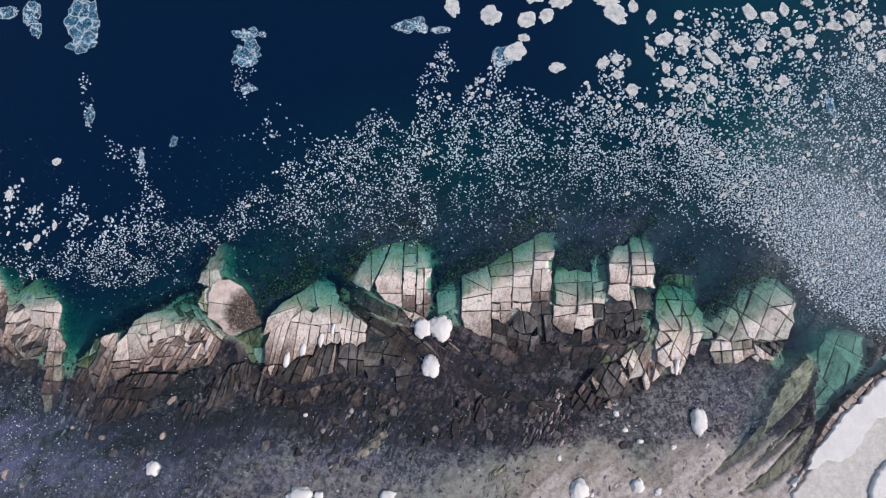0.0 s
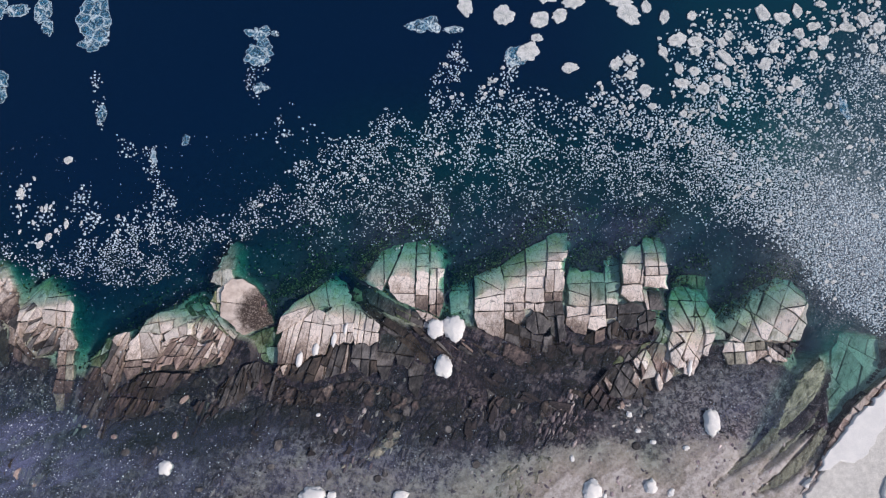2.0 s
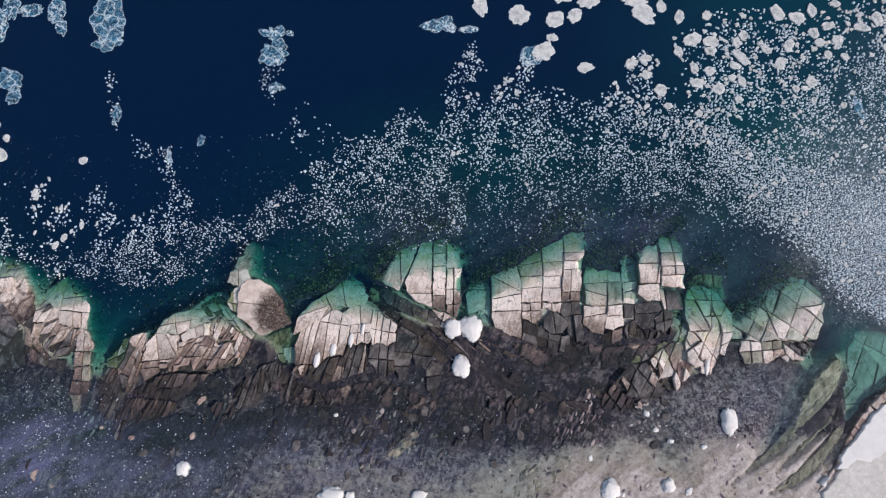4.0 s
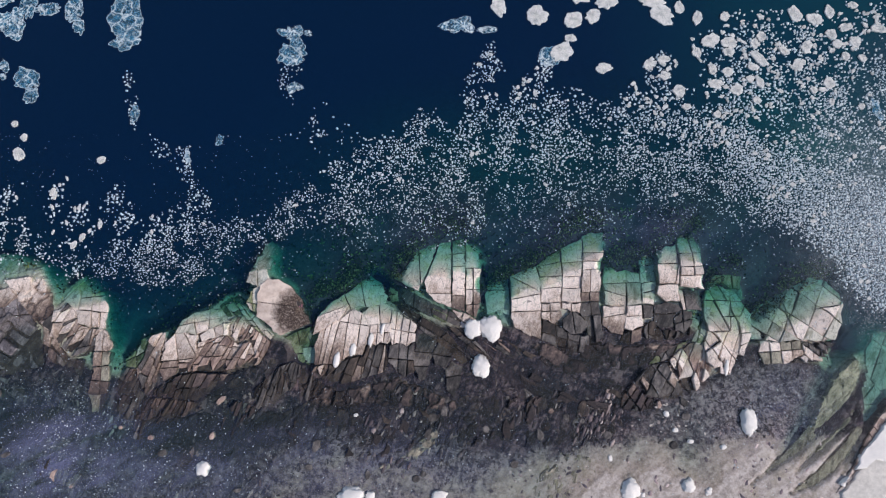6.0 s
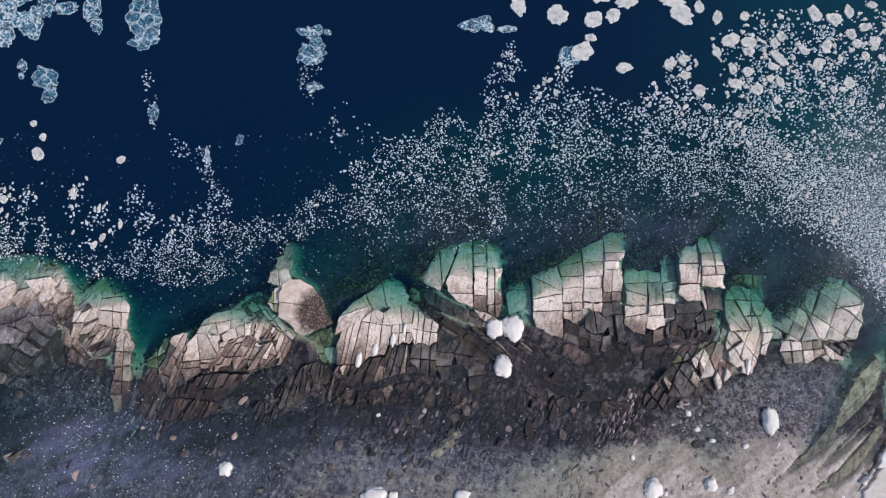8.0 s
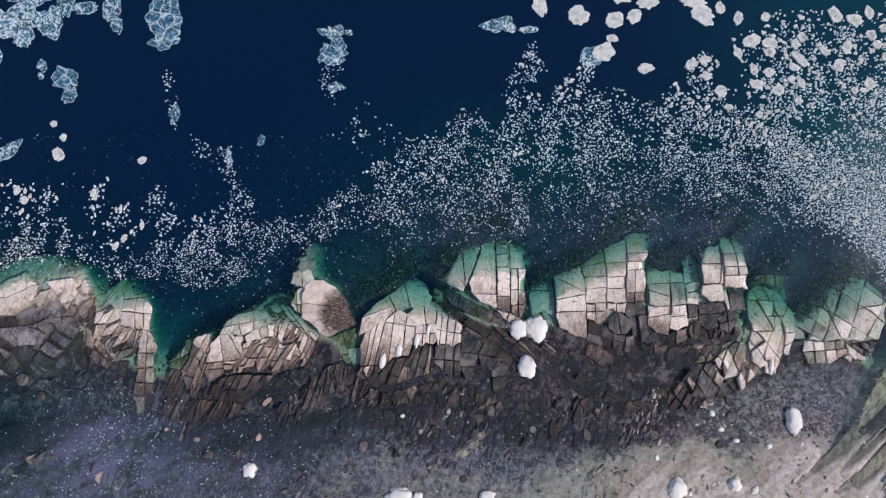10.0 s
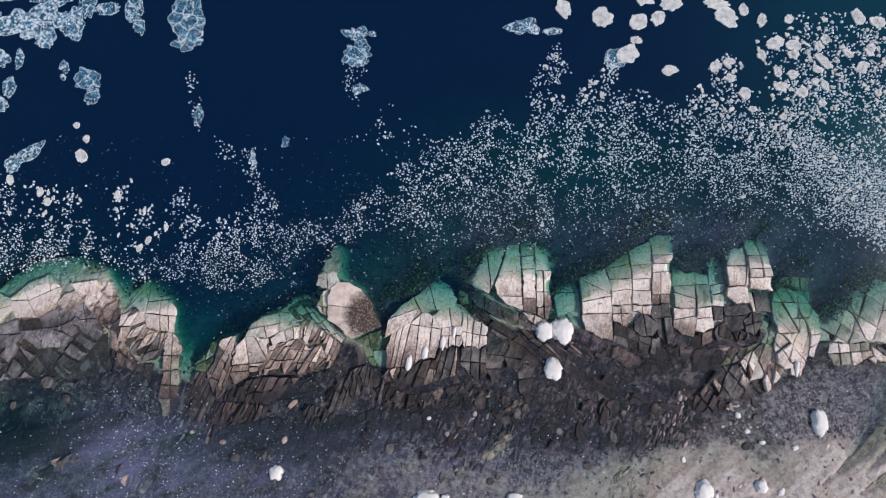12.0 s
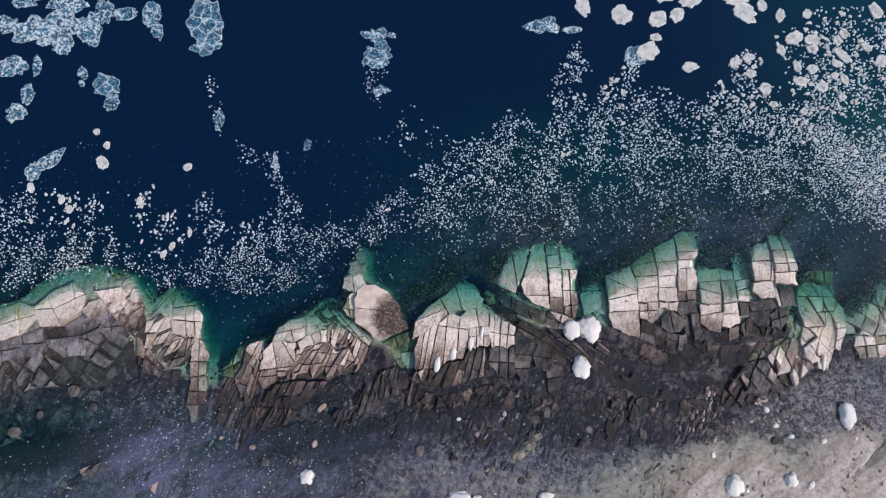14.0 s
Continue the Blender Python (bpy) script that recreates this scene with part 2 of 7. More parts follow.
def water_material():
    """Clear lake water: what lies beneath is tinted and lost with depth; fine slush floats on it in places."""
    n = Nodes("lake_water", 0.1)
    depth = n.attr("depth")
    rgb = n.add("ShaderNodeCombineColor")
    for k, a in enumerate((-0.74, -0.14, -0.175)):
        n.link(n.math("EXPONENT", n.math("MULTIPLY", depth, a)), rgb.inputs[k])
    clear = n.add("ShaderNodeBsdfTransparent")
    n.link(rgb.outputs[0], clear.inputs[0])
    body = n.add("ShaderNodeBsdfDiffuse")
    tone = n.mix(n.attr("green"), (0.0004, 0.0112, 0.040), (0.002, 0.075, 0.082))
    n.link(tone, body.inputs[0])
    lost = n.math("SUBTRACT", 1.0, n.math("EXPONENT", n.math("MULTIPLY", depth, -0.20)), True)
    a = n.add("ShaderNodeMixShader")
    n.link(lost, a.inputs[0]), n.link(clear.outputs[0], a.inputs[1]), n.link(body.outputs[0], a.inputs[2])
    slush = n.add("ShaderNodeBsdfDiffuse")
    slush.inputs[0].default_value = (0.50, 0.52, 0.545, 1)
    wisps = n.mix(0.5, n.noise(0.55, 6, 0.7, n.stretch(1.8, 0.6, 30)), n.noise(3.2, 6, 0.8))
    f = n.math("MULTIPLY", n.attr("frazil"), n.math("MULTIPLY", n.ramp(wisps, (0.34, 0.25), (0.62, 1.25)), n.ramp(n.voronoi(4.2), (0.12, 1.3), (0.6, 0.25))), True)
    b = n.add("ShaderNodeMixShader")
    n.link(f, b.inputs[0]), n.link(a.outputs[0], b.inputs[1]), n.link(slush.outputs[0], b.inputs[2])
    milk = n.add("ShaderNodeBsdfDiffuse")
    milk.inputs[0].default_value = (0.15, 0.153, 0.262, 1)
    d = n.add("ShaderNodeMixShader")
    n.link(n.math("MULTIPLY", n.attr("milk"), n.ramp(n.noise(0.35, 6, 0.7, n.stretch(1.8, 0.7, 30)), (0.40, 0.15), (0.60, 2.1)), True), d.inputs[0])
    n.link(b.outputs[0], d.inputs[1]), n.link(milk.outputs[0], d.inputs[2])
    b = d
    gloss = n.add("ShaderNodeBsdfGlossy")
    gloss.inputs["Roughness"].default_value = 0.12
    fres = n.add("ShaderNodeFresnel")
    fres.inputs[0].default_value = 1.33
    wave = n.add("ShaderNodeBump")
    wave.inputs["Strength"].default_value, wave.inputs["Distance"].default_value = 0.25, 0.05
    n.link(n.noise(2.2, 4, 0.6), wave.inputs["Height"])
    n.link(wave.outputs[0], gloss.inputs["Normal"])
    c = n.add("ShaderNodeMixShader")
    n.link(fres.outputs[0], c.inputs[0]), n.link(b.outputs[0], c.inputs[1]), n.link(gloss.outputs[0], c.inputs[2])
    n.link(c.outputs[0], n.t.nodes["Material Output"].inputs[0])
    return n.m


def brash_material():
    n = Nodes("brash_ice", 0.7)
    rnd = n.add("ShaderNodeNewGeometry").outputs["Random Per Island"]
    c = n.ramp(rnd, (0.0, (0.31, 0.365, 0.41)), (0.4, (0.47, 0.515, 0.545)), (1.0, (0.62, 0.635, 0.64)))
    c = n.mix(n.ramp(n.noise(5, 4, 0.7), (0.4, 0.35), (0.6, 0.0)), c, (0.36, 0.40, 0.43))
    return n.done(c)


def floe_material():
    n = Nodes("snowy_floe", 0.8)
    blot, grain = n.noise(1.5, 6, 0.7), n.noise(7, 5, 0.75)
    c = n.ramp(n.mix(0.4, blot, grain), (0.38, (0.22, 0.24, 0.25)), (0.46, (0.42, 0.405, 0.39)), (0.57, (0.60, 0.565, 0.54)))
    edge = n.math("MULTIPLY", n.ramp(n.attr("rim"), (0.45, 0.0), (0.95, 0.8)), n.ramp(n.noise(2.4, 4, 0.7), (0.4, 0.2), (0.58, 1.0)))
    c = n.mix(edge, c, (0.62, 0.60, 0.585))
    n.relief(n.mix(0.5, blot, grain), 0.35, 0.10)
    return n.done(c)


def nilas_material():
    """Thin, half-clear young ice with white ridges."""
    n = Nodes("thin_ice", 0.4)
    warp = n.add("ShaderNodeVectorMath", operation="ADD")
    w = n.add("ShaderNodeTexNoise")
    w.inputs["Scale"].default_value = 0.9
    n.link(n.pos, w.inputs["Vector"]), n.link(n.pos, warp.inputs[0]), n.link(w.outputs["Color"], warp.inputs[1])
    vein = n.ramp(n.voronoi(0.62, "DISTANCE_TO_EDGE", "Distance", warp.outputs[0]), (0.01, 0.85), (0.075, 0.0))
    fine = n.ramp(n.voronoi(1.7, "DISTANCE_TO_EDGE", "Distance", warp.outputs[0]), (0.0, 0.45), (0.07, 0.0))
    veins = n.math("MULTIPLY", n.math("MAXIMUM", vein, fine), n.ramp(n.noise(1.1, 5, 0.7), (0.36, 0.15), (0.58, 1.0)))
    lace = n.mix(0.55, n.noise(0.9, 6, 0.75), n.ramp(n.voronoi(2.4, "F1", "Distance", warp.outputs[0]), (0.1, 0.85), (0.75, 0.15)))
    crust = n.ramp(n.math("ADD", lace, n.math("MULTIPLY", n.attr("snow"), 0.115)), (0.585, 0.0), (0.76, 0.85))
    rim = n.math("MULTIPLY", n.ramp(n.attr("rim"), (0.80, 0.0), (0.97, 0.75)), n.ramp(n.noise(2.0, 4, 0.7), (0.4, 0.2), (0.55, 1.0)))
    white = n.math("MAXIMUM", n.math("MAXIMUM", veins, rim), crust, True)
    dif = n.add("ShaderNodeBsdfDiffuse")
    n.link(n.mix(n.noise(4, 5, 0.7), (0.44, 0.52, 0.56), (0.74, 0.74, 0.74)), dif.inputs[0])
    clear = n.add("ShaderNodeBsdfTransparent")
    film = n.add("ShaderNodeBsdfDiffuse")
    film.inputs[0].default_value = (0.07, 0.25, 0.40, 1)
    thin = n.add("ShaderNodeMixShader")
    n.link(n.ramp(n.noise(1.3, 5, 0.7), (0.35, 0.10), (0.65, 0.55)), thin.inputs[0])
    n.link(clear.outputs[0], thin.inputs[1]), n.link(film.outputs[0], thin.inputs[2])
    s = n.add("ShaderNodeMixShader")
    n.link(white, s.inputs[0]), n.link(thin.outputs[0], s.inputs[1]), n.link(dif.outputs[0], s.inputs[2])
    n.link(s.outputs[0], n.t.nodes["Material Output"].inputs[0])
    return n.m


def snow_material(name, low, high, scale):
    n = Nodes(name, 0.8)
    a, g = n.noise(scale, 6, 0.7), n.noise(9, 4, 0.7)
    n.relief(n.mix(0.35, a, g), 0.55, 0.22)
    return n.done(n.ramp(n.mix(0.3, a, g), (0.36, low), (0.62, high)))


def weed_material():
    n = Nodes("water_weed", 0.9)
    rnd = n.add("ShaderNodeNewGeometry").outputs["Random Per Island"]
    return n.done(n.ramp(rnd, (0.0, (0.014, 0.011, 0.009)), (0.6, (0.06, 0.045, 0.028)), (0.80, (0.24, 0.165, 0.06)), (1.0, (0.60, 0.42, 0.15))))


def rubble_material(name="rubble", bright=1.0):
    n = Nodes(name, 0.9)
    rnd = n.add("ShaderNodeNewGeometry").outputs["Random Per Island"]
    c = n.ramp(rnd, (0.0, (0.010, 0.008, 0.013)), (0.5, (0.036, 0.026, 0.031)), (0.82, (0.11, 0.08, 0.08)), (1.0, (0.28, 0.225, 0.21)))
    c = n.mix(n.ramp(n.noise(6, 5, 0.75), (0.4, 0.5), (0.62, 0.0)), c, (0.03, 0.024, 0.024))
    c = n.mix(1.0, c, (bright, bright, bright), "MULTIPLY")
    return n.done(c)


M_BED, M_WATER, M_BRASH, M_FLOE, M_NILAS = bed_material(), water_material(), brash_material(), floe_material(), nilas_material()
M_SNOW = snow_material("fresh_snow", (0.60, 0.55, 0.53), (0.72, 0.655, 0.62), 0.8)
M_OLDICE = snow_material("rippled_shore_ice", (0.40, 0.355, 0.325), (0.62, 0.56, 0.515), 1.6)
M_RUBBLE, M_WEED = rubble_material(), weed_material()
M_PEBBLE = rubble_material("pebble", 4.5)
M_SLIVER = rubble_material("sliver_rock", 2.2)

# ---- mesh tools ----


def from_lists(name, verts, faces, material, parent=None, smooth=False):
    me = bpy.data.meshes.new(name)
    me.from_pydata(verts, [], faces)
    me.materials.append(material)
    if smooth:
        me.polygons.foreach_set("use_smooth", [True] * len(me.polygons))
    me.update()
    ob = new(name, me)
    ob.parent = parent
    return ob


def cut(poly, p, d):
    """The two halves of a polygon either side of the line through p along d."""
    nx, ny = -d[1], d[0]
    side = [(x - p[0]) * nx + (y - p[1]) * ny for x, y in poly]
    left, right = [], []
    for k, a in enumerate(poly):
        b, sa, sb = poly[(k + 1) % len(poly)], side[k], side[(k + 1) % len(poly)]
        (left if sa >= 0 else right).append(a)
        if (sa >= 0) != (sb >= 0):
            f = sa / (sa - sb)
            q = (a[0] + (b[0] - a[0]) * f, a[1] + (b[1] - a[1]) * f)
            left.append(q), right.append(q)
    return left, right


def area(poly):
    return 0.5 * sum(a[0] * b[1] - b[0] * a[1] for a, b in zip(poly, poly[1:] + poly[:1]))


def centre(poly):
    return sum(p[0] for p in poly) / len(poly), sum(p[1] for p in poly) / len(poly)


def strips(poly, angle, gap, rng, wobble):
    """Cut a polygon into strips along an angle."""
    d = (math.cos(radians(angle)), math.sin(radians(angle)))
    nrm = (-d[1], d[0])
    offs = [p[0] * nrm[0] + p[1] * nrm[1] for p in poly]
    at, end, rest, out = min(offs), max(offs), poly, []
    while len(rest) > 2:
        at += gap * rng.uniform(0.65, 1.4)
        if at > end - 0.35 * gap:
            break
        c = centre(rest)
        along = c[0] * d[0] + c[1] * d[1]
        a = radians(angle + rng.uniform(-wobble, wobble))
        p = (nrm[0] * at + d[0] * along, nrm[1] * at + d[1] * along)
        keep, piece = cut(rest, p, (math.cos(a), math.sin(a)))
        if len(piece) > 2:
            out.append(piece)
        rest = keep
    if len(rest) > 2:
        out.append(rest)
    return out


def rough_outline(poly, gap, rng, rag):
    """Pull a polygon in by half a joint all round and make its edges uneven."""
    n = len(poly)
    way = []
    for k in range(n):
        a, b = poly[k], poly[(k + 1) % n]
        long = math.dist(a, b) or 1e-6
        way.append((-(b[1] - a[1]) / long, (b[0] - a[0]) / long, long))
    cx, cy = centre(poly)
    pts = []
    for k, a in enumerate(poly):
        b, w, before = poly[(k + 1) % n], way[k], way[k - 1]
        if w[2] < 0.08:
            continue
        many = 1 if w[2] < 0.7 else 2 if w[2] < 1.6 else int(w[2] / 0.7)
        for i in range(many):
            f = i / many
            x, y = a[0] + (b[0] - a[0]) * f, a[1] + (b[1] - a[1]) * f
            pull = gap + abs(rng.gauss(0, rag))
            nx, ny = (w[0], w[1]) if i else (w[0] + before[0], w[1] + before[1])
            r = 0.5 * math.hypot(x - cx, y - cy)
            pull = min(pull, r)
            pts.append((x + nx * pull, y + ny * pull))
    return pts if len(pts) > 2 else list(poly)


def block(name, outline, top, depth, bevel, material, parent, rng, zone=None):
    """A stone block: an uneven outline, a rounded upper edge and a slightly hollow or domed top."""
    n = len(outline)
    cx, cy = centre(outline)
    verts, faces = [], []
    for shrink, drop in ((0.0, depth), (0.0, bevel), (bevel * 1.1, bevel * 0.12)):
        for x, y in outline:
            r = math.hypot(x - cx, y - cy) or 1e-6
            f = min(0.5, shrink / r)
            px, py = x + (cx - x) * f, y + (cy - y) * f
            verts.append((px, py, top(px, py) - drop + rng.uniform(-0.025, 0.025)))
    for f in (0.38, 0.7):
        for x, y in outline:
            px, py = x + (cx - x) * f, y + (cy - y) * f
            verts.append((px, py, top(px, py) + rng.uniform(-0.02, 0.02)))
    verts.append((cx, cy, top(cx, cy) + rng.uniform(-0.03, 0.03)))
    for ring in (0, 1, 2, 3):
        for k in range(n):
            j = (k + 1) % n
            faces.append((ring * n + k, ring * n + j, ring * n + n + j, ring * n + n + k))
    for k in range(n):
        faces.append((4 * n + k, 4 * n + (k + 1) % n, 5 * n))
    ob = from_lists(name, verts, faces, material, parent)
    if zone:
        shift = rng.gauss(-0.01, 0.045)
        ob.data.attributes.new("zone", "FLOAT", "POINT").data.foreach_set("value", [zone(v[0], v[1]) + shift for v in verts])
    return ob


# ---- the reef: layers of jointed rock ----
LAYERS = []


def profile(zone):
    """Height of a reef's surface from its broken foot, 0, over the bleached crest to its sunken lip, 1."""
    return np.interp(zone, [-0.5, 0, 0.15, 0.28, 0.42, 0.52, 0.62, 0.75, 0.88, 1.0, 1.25], [-0.1, 0.0, 0.12, 0.28, 0.24, 0.02, -0.30, -0.70, -1.1, -1.65, -2.8])


def mass(reef, pts, zone, height, pitch, rough, name="bedrock", material=None, turn=66, cell=1.5):
    """Unbroken, craggy rock: a sheet of uneven facets with clefts between them, filling an outline."""
    xs, ys = [q[0] for q in pts], [q[1] for q in pts]
    gx, gy = np.meshgrid(np.arange(min(xs), max(xs) + pitch, pitch), np.arange(min(ys), max(ys) + pitch, pitch))
    keep = inside(gx, gy, pts)
    ca, sa = math.cos(radians(turn)), math.sin(radians(turn))
    core = keep.copy()
    sink = np.zeros(keep.shape)
    for _ in range(3):
        sink += np.where(core, 0, 0.22)
        pad = np.pad(core, 1)
        core = core & pad[:-2, 1:-1] & pad[2:, 1:-1] & pad[1:-1, :-2] & pad[1:-1, 2:]
    sink = (sink + np.where(core, 0, 0.22)) * (rough > 0.1)
    index, verts, zones, faces = {}, [], [], []
    for j, i in zip(*np.nonzero(keep)):
        x, y = gx[j, i] + (noise.noise((gx[j, i] * 3, gy[j, i] * 3, 1)) * 0.4) * pitch, gy[j, i] + noise.noise((gx[j, i] * 3, gy[j, i] * 3, 7)) * 0.4 * pitch
        q = Vector(((x * ca + y * sa) / (cell * 1.5), (-x * sa + y * ca) / (cell * 0.8), 0.5))
        q += 0.25 * Vector((noise.noise(q * 2.1), noise.noise(q * 2.3 + Vector((5, 5, 5))), 0))
        far, near = noise.voronoi(q)
        lean = noise.cell_vector(near[0] * 7.3)
        d = q - near[0]
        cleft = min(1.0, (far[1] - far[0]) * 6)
        z = rough * (lean.z * 0.9 + (d.x * (lean.x - 0.5) + d.y * (lean.y - 0.5)) * 1.6 - 0.9 * (1 - cleft)) + rough * 0.5 * noise.fractal((x * 1.3, y * 1.3, 3), 0.8, 2.0, 5)
        index[(j, i)] = len(verts)
        verts.append((x, y, float(height(x, y)) + z - sink[j, i]))
        # facets vary at random in zone; clefts drop to a lower, darker-coloured one
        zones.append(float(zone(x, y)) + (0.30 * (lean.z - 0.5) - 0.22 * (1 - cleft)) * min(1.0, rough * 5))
    for (j, i), a in index.items():
        b, c, d = index.get((j, i + 1)), index.get((j + 1, i + 1)), index.get((j + 1, i))
        if None not in (b, c, d):
            faces.append((a, b, c, d))
    if not faces:
        return None
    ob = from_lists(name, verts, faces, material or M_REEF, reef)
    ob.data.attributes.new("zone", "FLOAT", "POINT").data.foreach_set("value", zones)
    return ob


def crag(reef, pts, shift=0.0, lift=0.0, rough=0.3, material=None, turn=66, cell=1.5, solid=False, level=None):
    """A stretch of reef without clear joints; level sets one height for all of it."""
    if area(pts) < 0:
        pts = pts[::-1]
    zone = zoning(reef, shift)

    def height(x, y):
        return profile(zone(x, y)) + lift if level is None else level + 0 * np.asarray(x)
    if lift > 0.1 or solid:
        LAYERS.append((pts, height))
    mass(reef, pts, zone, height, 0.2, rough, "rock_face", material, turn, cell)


def layer(reef, pts, angle, wide, long, shift=0.0, lift=0.0, mats=None, gap=0.035, skew=86, rough=0.06, rag=0.035, loss=0.0, name="slab", drop=1.3, tooth=False, split=0.45, fray=0.0, level=None):
    """A sheet of rock broken by two sets of joints; shift moves it along the reef's zones, lift raises it."""
    rng = random.Random(int(abs(pts[0][0] * 131 + pts[0][1] * 37)))
    if area(pts) < 0:
        pts = pts[::-1]
    zone = zoning(reef, shift)

    def height(x, y):
        return profile(zone(x, y)) + lift if level is None else level + 0 * np.asarray(x)
    if loss < 0.3:
        LAYERS.append((pts, height))
        mass(reef, pts, lambda x, y: zone(x, y) - 0.06, lambda x, y: height(x, y) - 0.32, 0.3, 0.06, "bedrock", mats if mats and not callable(mats) else M_JOINT, angle, 1.2)
    cells = []
    for strip in strips(pts, angle, wide, rng, 7):
        row = strips(strip, angle + skew, long, rng, 15)
        foot = min(range(len(row)), key=lambda k: centre(row[k])[1])
        for k, cell in enumerate(row):
            m = centre(cell)
            if k == foot and tooth and rng.random() < 0.75:
                a = radians(angle + rng.choice((-38, 38, 55, -55)))
                q = (m[0], m[1] - rng.uniform(0.0, 0.35))
                cell = max(cut(cell, q, (math.cos(a), math.sin(a))), key=lambda c: centre(c)[1] if len(c) > 2 else -1e9)
            elif area(cell) > 1.5 and rng.random() < split:
                a = radians(angle + rng.choice((0, skew)) + rng.uniform(-14, 14))
                cells += [c for c in cut(cell, (m[0] + rng.uniform(-0.3, 0.3), m[1] + rng.uniform(-0.3, 0.3)), (math.cos(a), math.sin(a))) if len(c) > 2]
                continue
            cells.append(cell)
    lay_cells(reef, cells, zone, height, mats, 0.6 * gap * min(1.0, max(0.45, wide / 2.5)), rough, rag, name, drop, rng, loss, fray)


def lay_cells(reef, cells, zone, height, mats, gap, rough, rag, name, drop, rng, loss=0.0, fray=0.0):
    """Turn the cells of a jointed sheet into stone blocks."""
    for cell in cells:
        if len(cell) < 3 or area(cell) < 0.04 or rng.random() < loss + fray * max(0.0, 0.12 - float(zone(*centre(cell)))):
            continue
        up, tx, ty = rng.gauss(0, 1.2 * rough), rng.gauss(0, 0.038), rng.gauss(0, 0.038)
        o = rough_outline(cell, gap * rng.uniform(0.4, 1.7), rng, rag)
        m = centre(o)

        def top(x, y):
            return float(height(x, y)) + up + (x - m[0]) * tx + (y - m[1]) * ty
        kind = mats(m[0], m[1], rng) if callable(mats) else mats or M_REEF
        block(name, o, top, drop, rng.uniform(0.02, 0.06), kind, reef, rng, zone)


def crossed(cell, a, b):
    """Whether the joint from a to b runs through at least half of a cell."""
    d = (b[0] - a[0], b[1] - a[1])
    side = [(x - a[0]) * -d[1] + (y - a[1]) * d[0] for x, y in cell]
    along = [((x - a[0]) * d[0] + (y - a[1]) * d[1]) / (d[0] ** 2 + d[1] ** 2) for x, y in cell]
    at = []
    for k in range(len(cell)):
        j = (k + 1) % len(cell)
        if (side[k] >= 0) != (side[j] >= 0):
            f = side[k] / (side[k] - side[j])
            at.append(along[k] + (along[j] - along[k]) * f)
    return len(at) > 1 and min(max(at), 1) - max(min(at), 0) > 0.5 * (max(at) - min(at))


def slabs(reef, pts, joints=(), shift=0.0, lift=0.0, mats=None, gap=0.04, rough=0.05, rag=0.03, loss=0.0, name="slab", drop=1.3, level=None):
    """A sheet of rock split along the joints given, each from one end to the other."""
    rng = random.Random(int(abs(pts[0][0] * 131 + pts[0][1] * 37)))
    pts = list(pts)
    if area(pts) < 0:
        pts = pts[::-1]
    zone = zoning(reef, shift)

    def height(x, y):
        return profile(zone(x, y)) + lift if level is None else level + 0 * np.asarray(x)
    LAYERS.append((pts, height))
    mass(reef, pts, lambda x, y: zone(x, y) - 0.06, lambda x, y: height(x, y) - 0.32, 0.3, 0.06, "bedrock", M_JOINT, 70, 1.2)
    cells = [rough_outline(pts, -0.08, rng, 0.0)]
    for a, b in joints:
        split = []
        for c in cells:
            halves = [h for h in cut(c, a, (b[0] - a[0], b[1] - a[1])) if len(h) > 2 and area(h) > 0.1] if crossed(c, a, b) else []
            split += halves if len(halves) == 2 else [c]
        cells = split
    lay_cells(reef, cells, zone, height, mats, 0.55 * gap, rough, rag, name, drop, rng, loss)


def pick(*kinds):
    """Mixed rock: each kind with its share."""
    def choose(x, y, rng):
        r = rng.random() * sum(s for _, s in kinds)
        for k, s in kinds:
            r -= s
            if r <= 0:
                return k
        return kinds[-1][0]
    return choose


AXES = {}
# the sunken outer lips of the reefs, overgrown with weed
LIPS = [
    [(-11.24, -3.22), (-8.86, 0.06), (-6.28, 1.53), (-4.85, 2.33), (-3.03, 2.86)],
    [(-1.13, -4.07), (0.93, -3.29), (5.19, -1.32), (7.73, 0.78), (10.10, 3.30), (13.10, 3.40)],
    [(12.77, -1.81), (17.03, -0.75), (18.86, 0.37), (20.90, 2.70), (24.40, 3.30)],
    [(24.43, -3.56), (26.21, -2.26), (28.78, -1.61)],
    [(29.25, -7.45), (32.69, -4.60), (35.66, -2.67), (38.39, -2.34)],
    [(-20.43, -7.13), (-20.01, -5.20), (-17.18, -4.54), (-14.93, -2.26), (-12.52, -3.87)]]
SEGS = np.array([(a[0], a[1] + 0.6, b[0], b[1] + 0.6) for line in LIPS for a, b in zip(line, line[1:])])


def from_lip(x, y):
    """Distance in metres to the nearest sunken lip."""
    x, y = np.asarray(x, float)[..., None], np.asarray(y, float)[..., None]
    ax, ay, dx, dy = SEGS[:, 0], SEGS[:, 1], SEGS[:, 2] - SEGS[:, 0], SEGS[:, 3] - SEGS[:, 1]
    t = np.clip(((x - ax) * dx + (y - ay) * dy) / (dx * dx + dy * dy), 0, 1)
    return np.sqrt(((x - ax - t * dx) ** 2 + (y - ay - t * dy) ** 2).min(-1))


def zoning(reef, shift):
    """The zone of a reef's rock at a place, from its foot over its crest to its lip."""
    d, marks = AXES[reef.name]

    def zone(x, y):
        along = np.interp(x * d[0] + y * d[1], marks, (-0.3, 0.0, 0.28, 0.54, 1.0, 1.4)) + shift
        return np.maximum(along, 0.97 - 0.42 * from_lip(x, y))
    return zone


